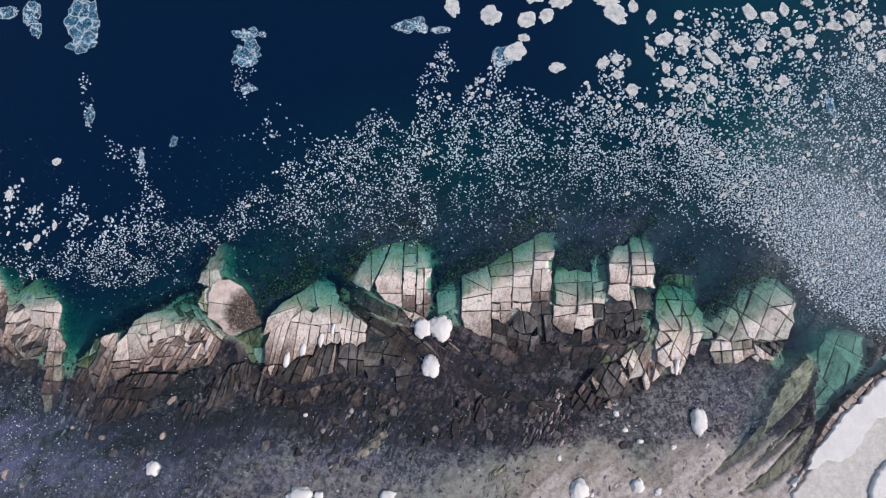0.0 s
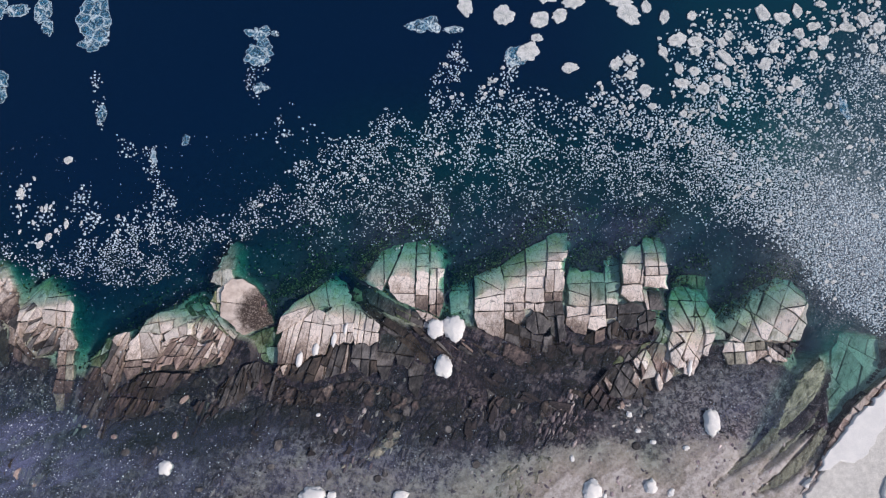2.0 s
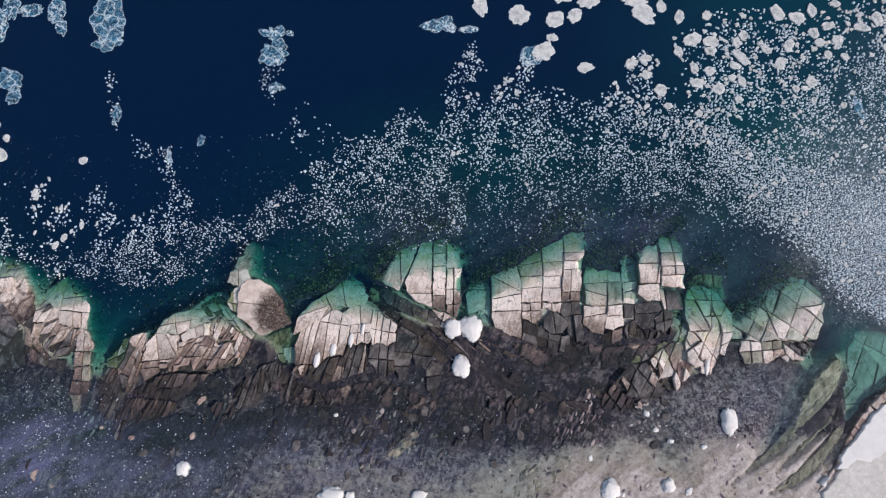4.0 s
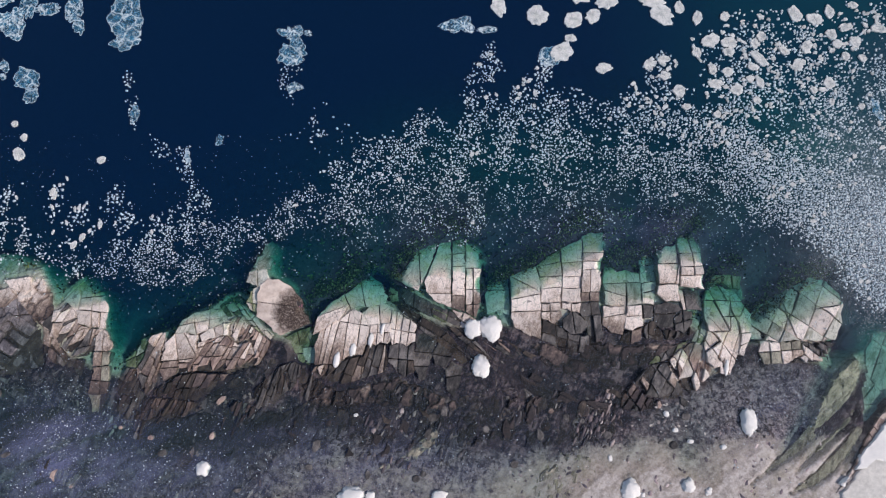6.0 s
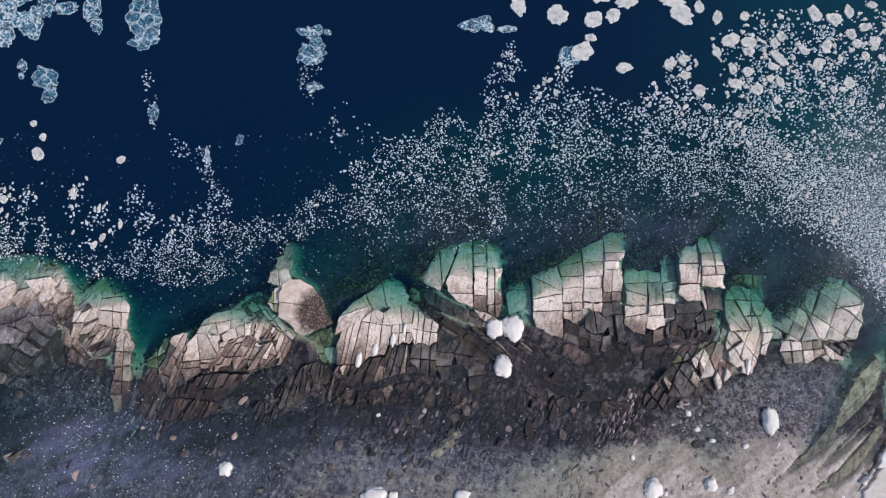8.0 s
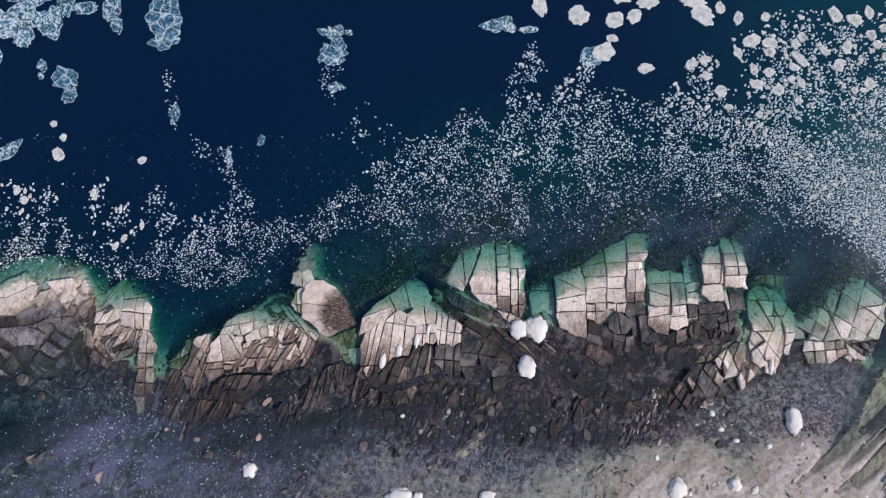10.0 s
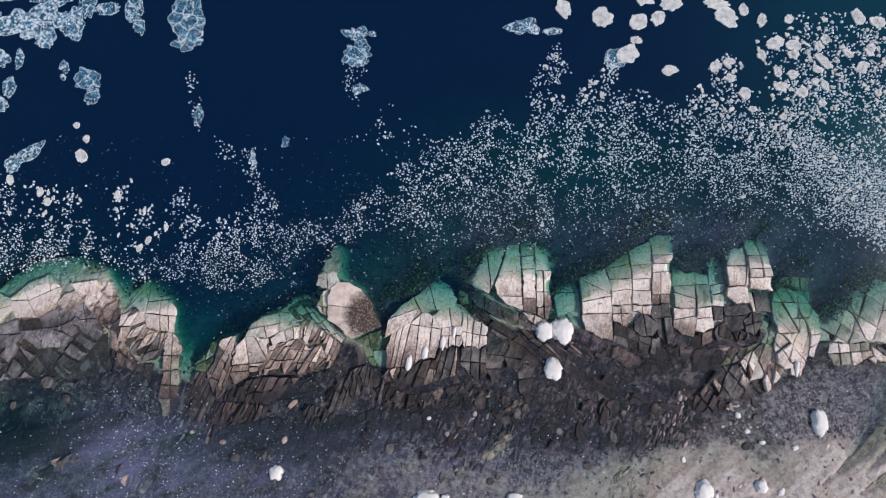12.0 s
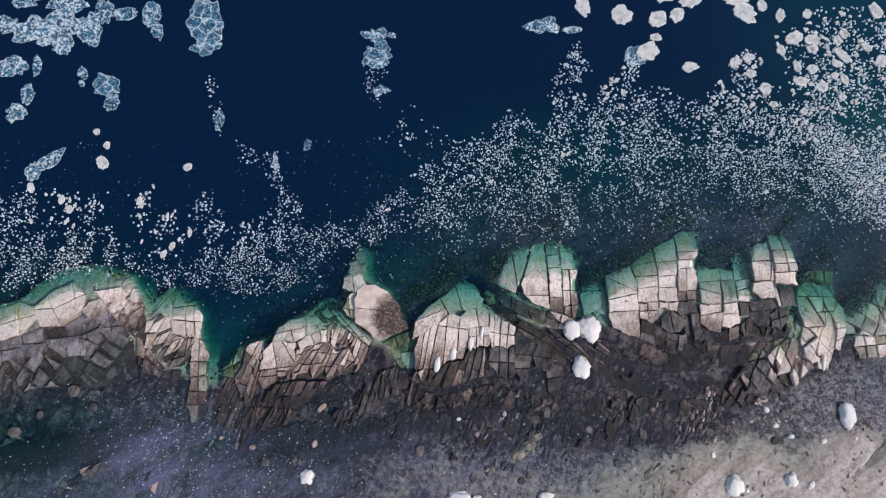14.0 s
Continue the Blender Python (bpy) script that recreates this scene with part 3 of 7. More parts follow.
def reef(label, dry, wet, lip):
    """A reef; along the line from dry to lip its rock turns from brown to pale, at wet it dips under water."""
    ob = new("rock_reef")
    d = (Vector(lip) - Vector(dry)).normalized()
    a, b, c = (Vector(q).dot(d) for q in (dry, wet, lip))
    AXES[ob.name] = (d, (a - 10, a - 5.5, a, b, c, c + 2.5))
    return tagged(ob, label, "rock reef", "rock reefs along the shore")


MOSSMIX = pick((M_SLATE, 4), (M_OLIVE, 3))
DARKMIX = pick((M_REEF, 8), (M_BROWN, 1.5), (M_GREY, 0.8))

flats = reef("low dark broken ledges of rock under shallow water", (-3.85, -12.00), (-3.91, -7.06), (-4.03, 3.18))

west = reef("arc of big pale jointed blocks over grey broken rock", (-59.34, -8.10), (-60.60, -4.84), (-62.56, -0.90))
slabs(west, [(-69.10, -9.07), (-69.41, -5.97), (-65.75, -5.09), (-63.93, -4.49), (-62.00, -5.14), (-61.54, -6.21), (-63.25, -8.04), (-65.42, -8.75)], [((-64.34, -4.17), (-63.25, -8.04)), ((-67.03, -4.76), (-66.25, -9.11)), ((-65.58, -6.96), (-61.58, -5.77))], 0.0, 0.06, None, 0.05)
slabs(west, [(-62.25, -5.20), (-60.27, -3.34), (-58.15, -2.36), (-56.48, -3.77), (-56.56, -5.28), (-57.65, -6.51), (-58.60, -7.12), (-60.96, -7.21)], [((-60.86, -3.84), (-58.60, -7.12)), ((-61.99, -5.33), (-59.50, -5.18)), ((-59.62, -5.24), (-57.21, -4.02)), ((-58.34, -2.36), (-57.44, -4.26))], 0.0, 0.10, None, 0.05)
slabs(west, [(-56.48, -5.41), (-55.79, -4.60), (-54.68, -4.30), (-53.74, -5.26), (-54.92, -6.30), (-56.14, -6.66)], (), 0.0, 0.10, None, 0.04)
slabs(west, [(-55.37, -3.41), (-52.51, -3.07), (-52.04, -4.46), (-52.76, -4.96), (-54.30, -4.43)], (), 0.0, 0.16, None, 0.04)
slabs(west, [(-63.93, -4.49), (-62.24, -2.31), (-59.83, -1.07), (-56.72, -0.47), (-54.15, -1.02), (-53.60, -3.69), (-56.49, -3.65), (-58.16, -2.24), (-60.28, -3.22), (-62.13, -5.08)], [((-61.09, -1.05), (-60.25, -3.60)), ((-56.76, 0.17), (-56.46, -3.96)), ((-63.42, -3.24), (-56.62, -1.75)), ((-58.93, -0.44), (-58.15, -2.36))], 0.22, -0.25, None, 0.05)
slabs(west, [(-60.95, -7.33), (-58.59, -7.24), (-57.52, -6.58), (-56.32, -5.91), (-55.14, -6.80), (-54.26, -8.66), (-56.00, -10.36), (-58.46, -10.57), (-60.29, -9.32)], [((-58.59, -7.24), (-57.96, -10.58)), ((-56.32, -5.91), (-55.88, -10.36)), ((-60.16, -8.58), (-54.93, -8.04))], -0.05, -0.06, M_ASH, 0.07, 0.12)
slabs(west, [(-67.85, -9.21), (-65.40, -8.88), (-63.24, -8.17), (-61.07, -7.33), (-60.41, -9.32), (-61.19, -10.41), (-63.39, -10.62), (-67.62, -11.53)], [((-63.24, -8.17), (-62.54, -10.51)), ((-65.42, -8.75), (-64.96, -10.96)), ((-67.13, -10.20), (-60.44, -8.95))], -0.05, -0.06, M_ASH, 0.07, 0.12)
slabs(west, [(-55.65, -6.54), (-53.74, -5.32), (-52.31, -6.21), (-51.67, -8.45), (-53.64, -8.67), (-54.57, -7.80)], [((-53.86, -5.44), (-53.14, -8.68)), ((-55.27, -7.54), (-52.00, -7.15))], -0.04, -0.04, M_ASH, 0.06, 0.1)
layer(west, [(-69.55, -11.51), (-64.24, -8.89), (-60.59, -8.96), (-56.36, -8.28), (-53.88, -6.94), (-50.89, -8.71), (-50.02, -13.01), (-53.95, -14.16), (-61.32, -14.05), (-69.12, -15.74)], 58, 1.9, 1.8, 0.03, -0.22, pick((M_ASH, 7), (M_GREY, 3)), 0.26, 82, 0.2, 0.09, 0.05, "block", tooth=True, split=0.3, fray=1.2)
layer(west, [(-69.12, -15.74), (-61.32, -14.05), (-53.95, -14.16), (-49.02, -14.23), (-48.24, -17.24), (-57.23, -19.47), (-68.64, -20.47)], 65, 1.2, 1.3, 0.04, -0.34, pick((M_ASH, 6), (M_BROWN, 4)), 0.30, 80, 0.18, 0.12, 0.45, "block", fray=1.0)
crag(west, [(-57.52, -2.36), (-51.53, -1.30), (-49.41, -5.31), (-49.21, -8.74), (-50.88, -9.02), (-53.86, -6.19), (-56.34, -6.53)], 0.1, -0.20, 0.16, solid=True)

spur = reef("narrow spur of jointed tan blocks running into the water", (-44.81, -11.25), (-45.80, -6.30), (-46.79, -2.83))
slabs(spur, [(-48.73, -5.33), (-48.07, -3.64), (-47.12, -2.51), (-46.08, -3.29), (-46.11, -5.05), (-44.50, -4.57), (-43.30, -6.34), (-43.44, -8.69), (-44.94, -8.55), (-46.33, -8.16), (-46.91, -6.66), (-48.01, -7.02)], [((-47.12, -2.51), (-46.58, -8.16)), ((-48.84, -5.64), (-47.08, -3.27)), ((-47.69, -3.77), (-46.18, -6.30)), ((-45.45, -4.43), (-44.94, -8.55)), ((-46.91, -6.66), (-43.39, -6.96)), ((-46.85, -5.35), (-44.48, -5.07)), ((-44.37, -4.76), (-44.00, -8.69))], 0.0, 0.04, None, 0.06, 0.09)
layer(spur, [(-49.55, -6.25), (-48.73, -5.39), (-46.90, -6.79), (-46.33, -8.28), (-44.94, -8.67), (-43.56, -8.82), (-44.19, -11.26), (-45.40, -11.85), (-46.88, -11.96), (-48.56, -10.59), (-49.54, -8.73)], 68, 0.9, 1.5, -0.08, -0.05, pick((M_REEF, 6), (M_GREY, 2)), 0.07, -50, 0.12, 0.05, 0.04, tooth=True)
slabs(spur, [(-44.01, -8.50), (-43.17, -9.19), (-42.37, -10.55), (-42.80, -11.89), (-42.48, -13.72), (-42.62, -16.12), (-43.16, -17.78), (-44.01, -17.88), (-44.60, -15.79), (-44.30, -14.29), (-44.29, -11.87), (-44.25, -10.04)], [((-44.44, -11.26), (-42.21, -11.29)), ((-44.36, -12.96), (-42.27, -12.75)), ((-44.66, -14.41), (-42.32, -14.56)), ((-44.71, -15.97), (-42.39, -15.88)), ((-43.44, -8.82), (-43.40, -17.89))], 0.04, 0.0, pick((M_REEF, 5), (M_SANDY, 3)), 0.06, 0.08)
layer(spur, [(-50.57, -8.10), (-49.50, -7.18), (-48.43, -10.71), (-46.87, -12.08), (-45.51, -12.16), (-45.78, -14.27), (-47.19, -13.16), (-48.93, -12.90), (-50.35, -11.78)], 78, 0.9, 1.3, -0.12, -0.15, pick((M_REEF, 4), (M_GREY, 3)), 0.09, 80, 0.14, 0.06, 0.12, "block", tooth=True, fray=2.0)

ridge = reef("ridge of thin tan and brown leaves of rock breaking into slivers", (-33.08, -11.04), (-33.12, -7.28), (-32.17, -4.74))
slabs(ridge, [(-36.27, -10.19), (-35.39, -9.31), (-34.51, -9.18), (-32.95, -9.42), (-32.79, -11.53), (-33.49, -12.28), (-34.88, -12.29), (-35.03, -13.52), (-36.35, -14.39), (-36.82, -13.29), (-36.57, -11.81)], [((-34.53, -8.93), (-32.77, -11.78)), ((-36.53, -12.30), (-32.76, -11.90)), ((-35.39, -9.31), (-34.75, -12.41)), ((-36.85, -13.05), (-34.83, -12.90))], 0.05, 0.14, None, 0.05, 0.08)
slabs(ridge, [(-35.40, -9.19), (-34.88, -7.80), (-33.78, -7.04), (-32.03, -6.52), (-30.75, -6.51), (-30.38, -8.02), (-31.86, -8.78), (-32.96, -9.29), (-34.39, -9.05)], [((-33.78, -7.04), (-33.09, -9.29)), ((-34.96, -8.31), (-30.55, -7.39)), ((-32.03, -6.52), (-31.73, -8.78))], 0.05, 0.0, pick((M_REEF, 5), (M_SLATE, 3)), 0.04)
slabs(ridge, [(-32.57, -9.41), (-31.73, -8.78), (-30.24, -8.14), (-29.49, -8.01), (-29.65, -9.26), (-30.78, -9.52), (-32.27, -10.03)], [((-31.25, -8.40), (-30.76, -9.77)), ((-30.25, -8.02), (-30.03, -9.39))], 0.06, 0.12, None, 0.04)
layer(ridge, [(-32.77, -10.16), (-30.77, -9.65), (-29.64, -9.39), (-28.30, -10.50), (-27.06, -9.99), (-26.34, -11.35), (-27.41, -12.34), (-28.13, -12.96), (-29.23, -13.46), (-31.39, -13.24), (-33.15, -13.38), (-34.63, -13.76), (-34.86, -12.53), (-33.48, -12.40), (-32.70, -11.77)], 64, 0.75, 1.2, 0.03, 0.05, pick((M_REEF, 4), (M_PINK, 5)), 0.06, -62, 0.09, tooth=True)
layer(ridge, [(-29.77, -7.64), (-28.65, -7.25), (-26.64, -8.61), (-24.78, -9.97), (-25.09, -11.09), (-26.12, -12.82), (-27.16, -12.34), (-26.34, -11.35), (-27.33, -9.74), (-28.45, -10.13), (-29.53, -9.14)], 66, 0.55, 1.4, 0.04, 0.06, pick((M_REEF, 3), (M_PINK, 5)), 0.07, -105, 0.09, 0.03, 0.0, tooth=True)
layer(ridge, [(-31.29, -6.13), (-30.34, -4.98), (-28.95, -4.72), (-27.68, -6.36), (-24.44, -9.22), (-24.79, -9.85), (-26.78, -8.49), (-28.53, -7.12), (-29.92, -7.38)], -43, 0.5, 1.6, 0.02, -0.05, pick((M_REEF, 4), (M_OLIVE, 3)), 0.06, 75, 0.07)
layer(ridge, [(-39.51, -13.07), (-38.82, -12.32), (-38.36, -10.34), (-37.94, -9.33), (-36.56, -9.07), (-36.33, -10.19), (-36.70, -11.81), (-37.03, -13.78), (-37.41, -15.25), (-38.22, -15.99), (-39.04, -15.39)], 62, 0.85, 2.2, 0.10, 0.02, pick((M_REEF, 6), (M_GREY, 1)), 0.05, 80, 0.12, 0.05, 0.0, tooth=True)
layer(ridge, [(-41.84, -16.39), (-41.54, -14.32), (-40.79, -12.96), (-39.64, -13.07), (-39.04, -15.39), (-38.21, -16.11), (-38.58, -17.57), (-39.46, -18.90), (-40.61, -18.67), (-41.57, -17.84)], 66, 0.42, 2.0, 0.06, -0.05, pick((M_REEF, 6), (M_GREY, 4)), 0.08, 75, 0.16, 0.06, 0.05, "sliver", tooth=True)
slabs(ridge, [(-40.88, -12.10), (-40.04, -11.47), (-39.49, -10.59), (-38.90, -10.09), (-38.84, -12.08), (-39.52, -12.95), (-40.80, -12.84)], [((-40.85, -12.34), (-38.79, -11.21)), ((-39.94, -11.22), (-39.65, -12.95))], 0.25, -0.35, MOSSMIX, 0.06)
slabs(ridge, [(-39.42, -9.97), (-38.46, -9.34), (-38.13, -10.08), (-38.79, -11.21), (-39.34, -10.84)], (), 0.22, -0.3, MOSSMIX, 0.05)
layer(ridge, [(-36.44, -14.76), (-35.01, -13.77), (-33.14, -13.50), (-29.22, -13.59), (-29.68, -14.20), (-31.10, -15.43), (-32.27, -16.54), (-34.25, -16.80), (-36.20, -16.09), (-37.28, -16.71), (-37.88, -15.62)], 66, 0.6, 1.5, -0.03, 0.0, pick((M_REEF, 4), (M_BROWN, 3)), 0.08, -58, 0.14, 0.06, 0.05, tooth=True, fray=1.0)
layer(ridge, [(-26.61, -16.84), (-26.21, -15.26), (-24.45, -13.42), (-23.48, -12.68), (-22.46, -15.23), (-23.15, -16.20), (-24.22, -17.17), (-25.58, -17.43)], 72, 0.5, 1.8, 0.0, 0.02, pick((M_BROWN, 2), (M_GREY, 5)), 0.08, 70, 0.12, 0.06, 0.05, "sliver", tooth=True)
layer(ridge, [(-23.48, -12.68), (-22.00, -12.17), (-21.23, -12.53), (-21.38, -14.37), (-22.19, -15.59), (-22.71, -15.23)], 76, 0.5, 2.4, 0.0, 0.04, pick((M_BROWN, 2), (M_GREY, 5)), 0.06, 70, 0.1, 0.05, 0.0, "sliver", tooth=True)

fan = reef("pale fan-shaped slab with a dark lichen stain", (-22.94, -12.18), (-24.40, -3.41), (-25.47, 1.44))
slabs(fan, [(-26.27, -6.47), (-26.25, -4.70), (-25.92, -3.80), (-25.32, -3.09), (-24.16, -3.21), (-22.83, -3.91), (-21.61, -5.30), (-20.76, -6.94), (-20.45, -7.94), (-22.19, -8.64), (-23.56, -9.21), (-24.21, -8.84), (-24.76, -8.10), (-26.22, -7.23)], [((-26.96, -5.59), (-23.10, -6.01))], 0, 0.45, M_STAIN, 0.03, 0.03, 0.015, 0.0, "slab", 1.8)
slabs(fan, [(-27.60, -5.72), (-26.93, -4.19), (-26.19, -3.68), (-26.38, -4.70), (-26.36, -6.98), (-27.17, -6.35)], [((-27.79, -5.66), (-26.04, -5.97)), ((-27.17, -4.39), (-26.90, -6.61))], 0.0, 0.1, MOSSMIX, 0.05)
slabs(fan, [(-27.75, -3.43), (-27.57, -2.27), (-26.83, -1.75), (-25.65, -2.00), (-25.20, -3.03), (-26.17, -3.93), (-26.96, -3.68)], [((-26.77, -1.62), (-26.42, -4.06))], 0, 0.45, M_SLATE, 0.07, 0.1)
slabs(fan, [(-27.22, -1.63), (-26.90, -0.59), (-25.90, -0.06), (-25.07, -0.84), (-25.27, -1.87), (-26.28, -2.14)], (), 0, 0.5, M_SLATE, 0.07, 0.1)
slabs(fan, [(-26.42, 0.06), (-26.22, 0.98), (-25.59, 1.37), (-24.93, 1.12), (-24.98, -0.19), (-25.75, -0.32)], (), 0, 0.6, M_SLATE, 0.07, 0.1)
slabs(fan, [(-23.28, -9.58), (-21.92, -8.95), (-20.43, -8.38), (-20.59, -10.12), (-21.59, -10.38)], [((-21.93, -8.76), (-21.46, -10.44))], 0, -0.35, M_OLIVE, 0.05)
slabs(fan, [(-22.63, -9.95), (-21.46, -10.44), (-20.87, -12.16), (-20.09, -12.64), (-21.50, -12.17)], [((-22.04, -11.43), (-20.17, -11.05))], 0, -0.4, M_OLIVE, 0.07)

middle = reef("broad pale rock shelf with snow-white patches and toothed edge", (-16.25, -11.50), (-15.62, -6.52), (-14.81, -2.71))
slabs(middle, [(-21.58, -10.56), (-20.47, -10.06), (-20.29, -8.56), (-19.85, -7.31), (-19.51, -9.06), (-19.66, -12.52), (-20.74, -12.28)], [((-21.20, -10.68), (-19.44, -10.42))], 0, 0, MOSSMIX, 0.05, 0.06, 0.03, 0.0, "slab", 1.3, -0.55)
slabs(middle, [(-19.95, -9.18), (-19.53, -7.18), (-18.20, -5.72), (-16.65, -4.63), (-15.05, -3.22), (-14.05, -2.51), (-12.87, -3.33), (-11.94, -4.73), (-12.16, -5.61), (-14.06, -6.00), (-15.57, -6.27), (-17.30, -7.54), (-18.90, -8.55)], [((-17.05, -4.25), (-16.22, -5.89)), ((-16.22, -5.89), (-17.04, -7.54)), ((-15.05, -3.22), (-14.30, -6.20)), ((-19.60, -7.18), (-16.22, -5.89))], 0.0, 0.0, None, 0.035)
slabs(middle, [(-13.67, -6.00), (-12.03, -5.74), (-11.13, -6.23), (-11.48, -7.12), (-11.46, -7.87), (-13.61, -8.01), (-14.78, -6.89)], [((-12.79, -5.74), (-12.59, -8.06))], 0, 0.04, None, 0.04)
slabs(middle, [(-19.14, -8.80), (-17.29, -7.66), (-15.57, -6.39), (-14.66, -6.89), (-13.73, -8.01), (-13.93, -9.63), (-14.49, -11.36), (-15.50, -11.37), (-16.37, -11.63), (-17.20, -12.62), (-18.10, -12.26), (-19.72, -12.52), (-19.70, -10.42)], [((-17.05, -7.41), (-18.21, -12.50)), ((-16.05, -6.90), (-16.61, -11.75)), ((-14.66, -6.89), (-15.24, -11.62)), ((-18.65, -8.55), (-19.34, -12.51)), ((-17.48, -7.66), (-13.60, -8.26)), ((-18.03, -8.17), (-18.84, -12.51))], 0, 0.08, None, 0.035, 0.05)
slabs(middle, [(-13.60, -8.13), (-11.46, -7.93), (-11.41, -9.61), (-11.77, -10.11), (-12.54, -9.87), (-13.03, -10.24), (-13.79, -10.00)], [((-12.85, -8.00), (-12.90, -10.24)), ((-12.09, -8.00), (-12.15, -10.11)), ((-13.70, -9.01), (-11.43, -8.86))], 0, 0.06, None, 0.035, 0.05)
slabs(middle, [(-11.25, -6.42), (-10.23, -6.79), (-8.56, -8.03), (-8.77, -9.83), (-9.51, -10.34), (-10.40, -9.97), (-11.14, -10.23), (-11.43, -8.99)], [((-10.74, -6.48), (-11.01, -10.35)), ((-9.97, -6.85), (-10.39, -10.22)), ((-9.20, -7.47), (-9.63, -10.46)), ((-11.44, -8.49), (-8.66, -8.97))], 0.02, 0.05, None, 0.045, 0.08)
slabs(middle, [(-8.28, -9.09), (-7.53, -8.83), (-6.14, -9.44), (-6.50, -10.56), (-7.21, -12.65), (-7.55, -13.99), (-8.17, -13.99), (-8.57, -12.90), (-8.86, -11.31)], [((-8.87, -10.95), (-6.61, -11.17)), ((-8.70, -12.54), (-6.96, -12.52))], 0.14, -0.05, M_GREY, 0.05, 0.06)
slabs(middle, [(-5.89, -9.56), (-4.62, -10.29), (-4.60, -11.77), (-5.21, -12.63), (-6.46, -12.40), (-6.73, -11.30)], [((-6.23, -11.29), (-4.61, -11.52))], 0.14, -0.02, M_GREY, 0.05, 0.06)
slabs(middle, [(-11.39, -10.35), (-10.39, -10.10), (-9.38, -10.46), (-8.76, -9.96), (-8.84, -12.05), (-8.57, -13.02), (-9.79, -13.77), (-10.69, -13.04), (-11.59, -12.08)], [((-10.39, -10.10), (-10.56, -13.29)), ((-9.38, -10.33), (-9.55, -13.76)), ((-11.60, -11.71), (-8.72, -11.93))], -0.02, -0.05, pick((M_BROWN, 2), (M_GREY, 6)), 0.06, 0.1)
slabs(middle, [(-4.60, -12.01), (-3.47, -12.61), (-3.70, -14.19), (-4.30, -15.89), (-5.05, -15.05), (-5.21, -12.99)], [((-5.20, -13.72), (-3.59, -13.46))], 0.12, -0.1, M_GREY, 0.06, 0.1)
layer(middle, [(-19.71, -12.64), (-18.09, -12.38), (-17.20, -12.74), (-16.36, -11.75), (-14.36, -11.49), (-13.78, -10.12), (-11.90, -10.23), (-11.59, -12.08), (-12.05, -13.30), (-14.40, -14.05), (-16.99, -14.69), (-18.75, -14.34), (-20.05, -13.50)], 76, 0.8, 2.2, 0.04, -0.08, pick((M_REEF, 4), (M_BROWN, 3), (M_GREY, 2)), 0.06, 80, 0.12, 0.05, 0.03, tooth=True)
crag(middle, [(-21.99, -14.61), (-20.04, -13.62), (-16.99, -14.81), (-13.77, -14.17), (-11.30, -13.42), (-7.55, -14.23), (-4.30, -16.01), (-6.49, -17.82), (-11.18, -17.40), (-16.15, -16.85), (-19.90, -16.53)], -0.02, -0.10, 0.28)
layer(middle, [(-21.09, -12.65), (-20.05, -13.38), (-18.74, -14.58), (-16.20, -15.77), (-13.69, -16.46), (-16.14, -17.09), (-19.88, -16.77), (-21.80, -15.82), (-21.66, -13.88)], 72, 0.55, 2.6, -0.05, 0.0, DARKMIX, 0.08, 70, 0.16, 0.07, 0.08, "sliver", tooth=True, fray=1.0)
layer(middle, [(-58.72, -23.53), (-53.44, -21.58), (-52.17, -22.47), (-56.23, -24.72), (-59.09, -26.39)], 65, 0.8, 1.5, 0.5, -0.25, pick((M_GREY, 3), (M_PINK, 2)), 0.12, 80, 0.12, 0.12, 0.3, "sliver")
layer(middle, [(-50.50, -23.19), (-48.04, -22.80), (-44.85, -23.47), (-44.13, -24.40), (-45.19, -26.05), (-46.97, -25.60), (-48.46, -24.57), (-50.35, -24.36)], 70, 0.5, 1.2, 0.5, -0.3, pick((M_BROWN, 3), (M_PINK, 2)), 0.12, 80, 0.12, 0.12, 0.35, "sliver")
layer(middle, [(-34.41, -23.81), (-34.04, -22.28), (-32.63, -21.32), (-31.84, -21.90), (-32.59, -23.44), (-33.66, -23.92)], 66, 0.5, 1.5, 0.5, -0.3, pick((M_PINK, 3), (M_GREY, 2)), 0.1, 80, 0.15, 0.1, 0.15, "sliver")
layer(middle, [(-39.41, -20.69), (-39.06, -19.13), (-38.24, -18.53), (-38.28, -20.79)], 70, 0.4, 1.5, 0.5, -0.3, pick((M_PINK, 3), (M_BROWN, 3)), 0.1, 80, 0.15, 0.1, 0.2, "sliver")
layer(middle, [(-0.97, -15.25), (0.13, -14.28), (1.24, -14.99), (0.63, -16.79), (-0.85, -16.57)], 58, 0.5, 1.1, 0.5, -0.28, pick((M_PINK, 2), (M_BROWN, 4)), 0.1, 75, 0.15, 0.1, 0.3, "sliver")

gully = reef("dark diagonal gully of long thin parallel rock strips", (-3.22, -12.61), (-8.35, -6.15), (-11.65, -1.40))
slabs(gully, [(-10.94, -3.83), (-9.79, -4.08), (-7.35, -5.33), (-5.05, -6.94), (-5.29, -7.82), (-7.45, -6.84), (-9.75, -5.59)], [((-8.76, -4.45), (-8.98, -6.16)), ((-6.71, -5.57), (-6.93, -7.21))], 0.0, -0.15, pick((M_GREY, 6), (M_OLIVE, 2)), 0.06, 0.06)
slabs(gully, [(-11.94, -4.60), (-11.58, -3.83), (-10.80, -4.21), (-10.65, -5.35), (-11.40, -5.48)], (), -0.1, -0.1, M_OLIVE, 0.05)
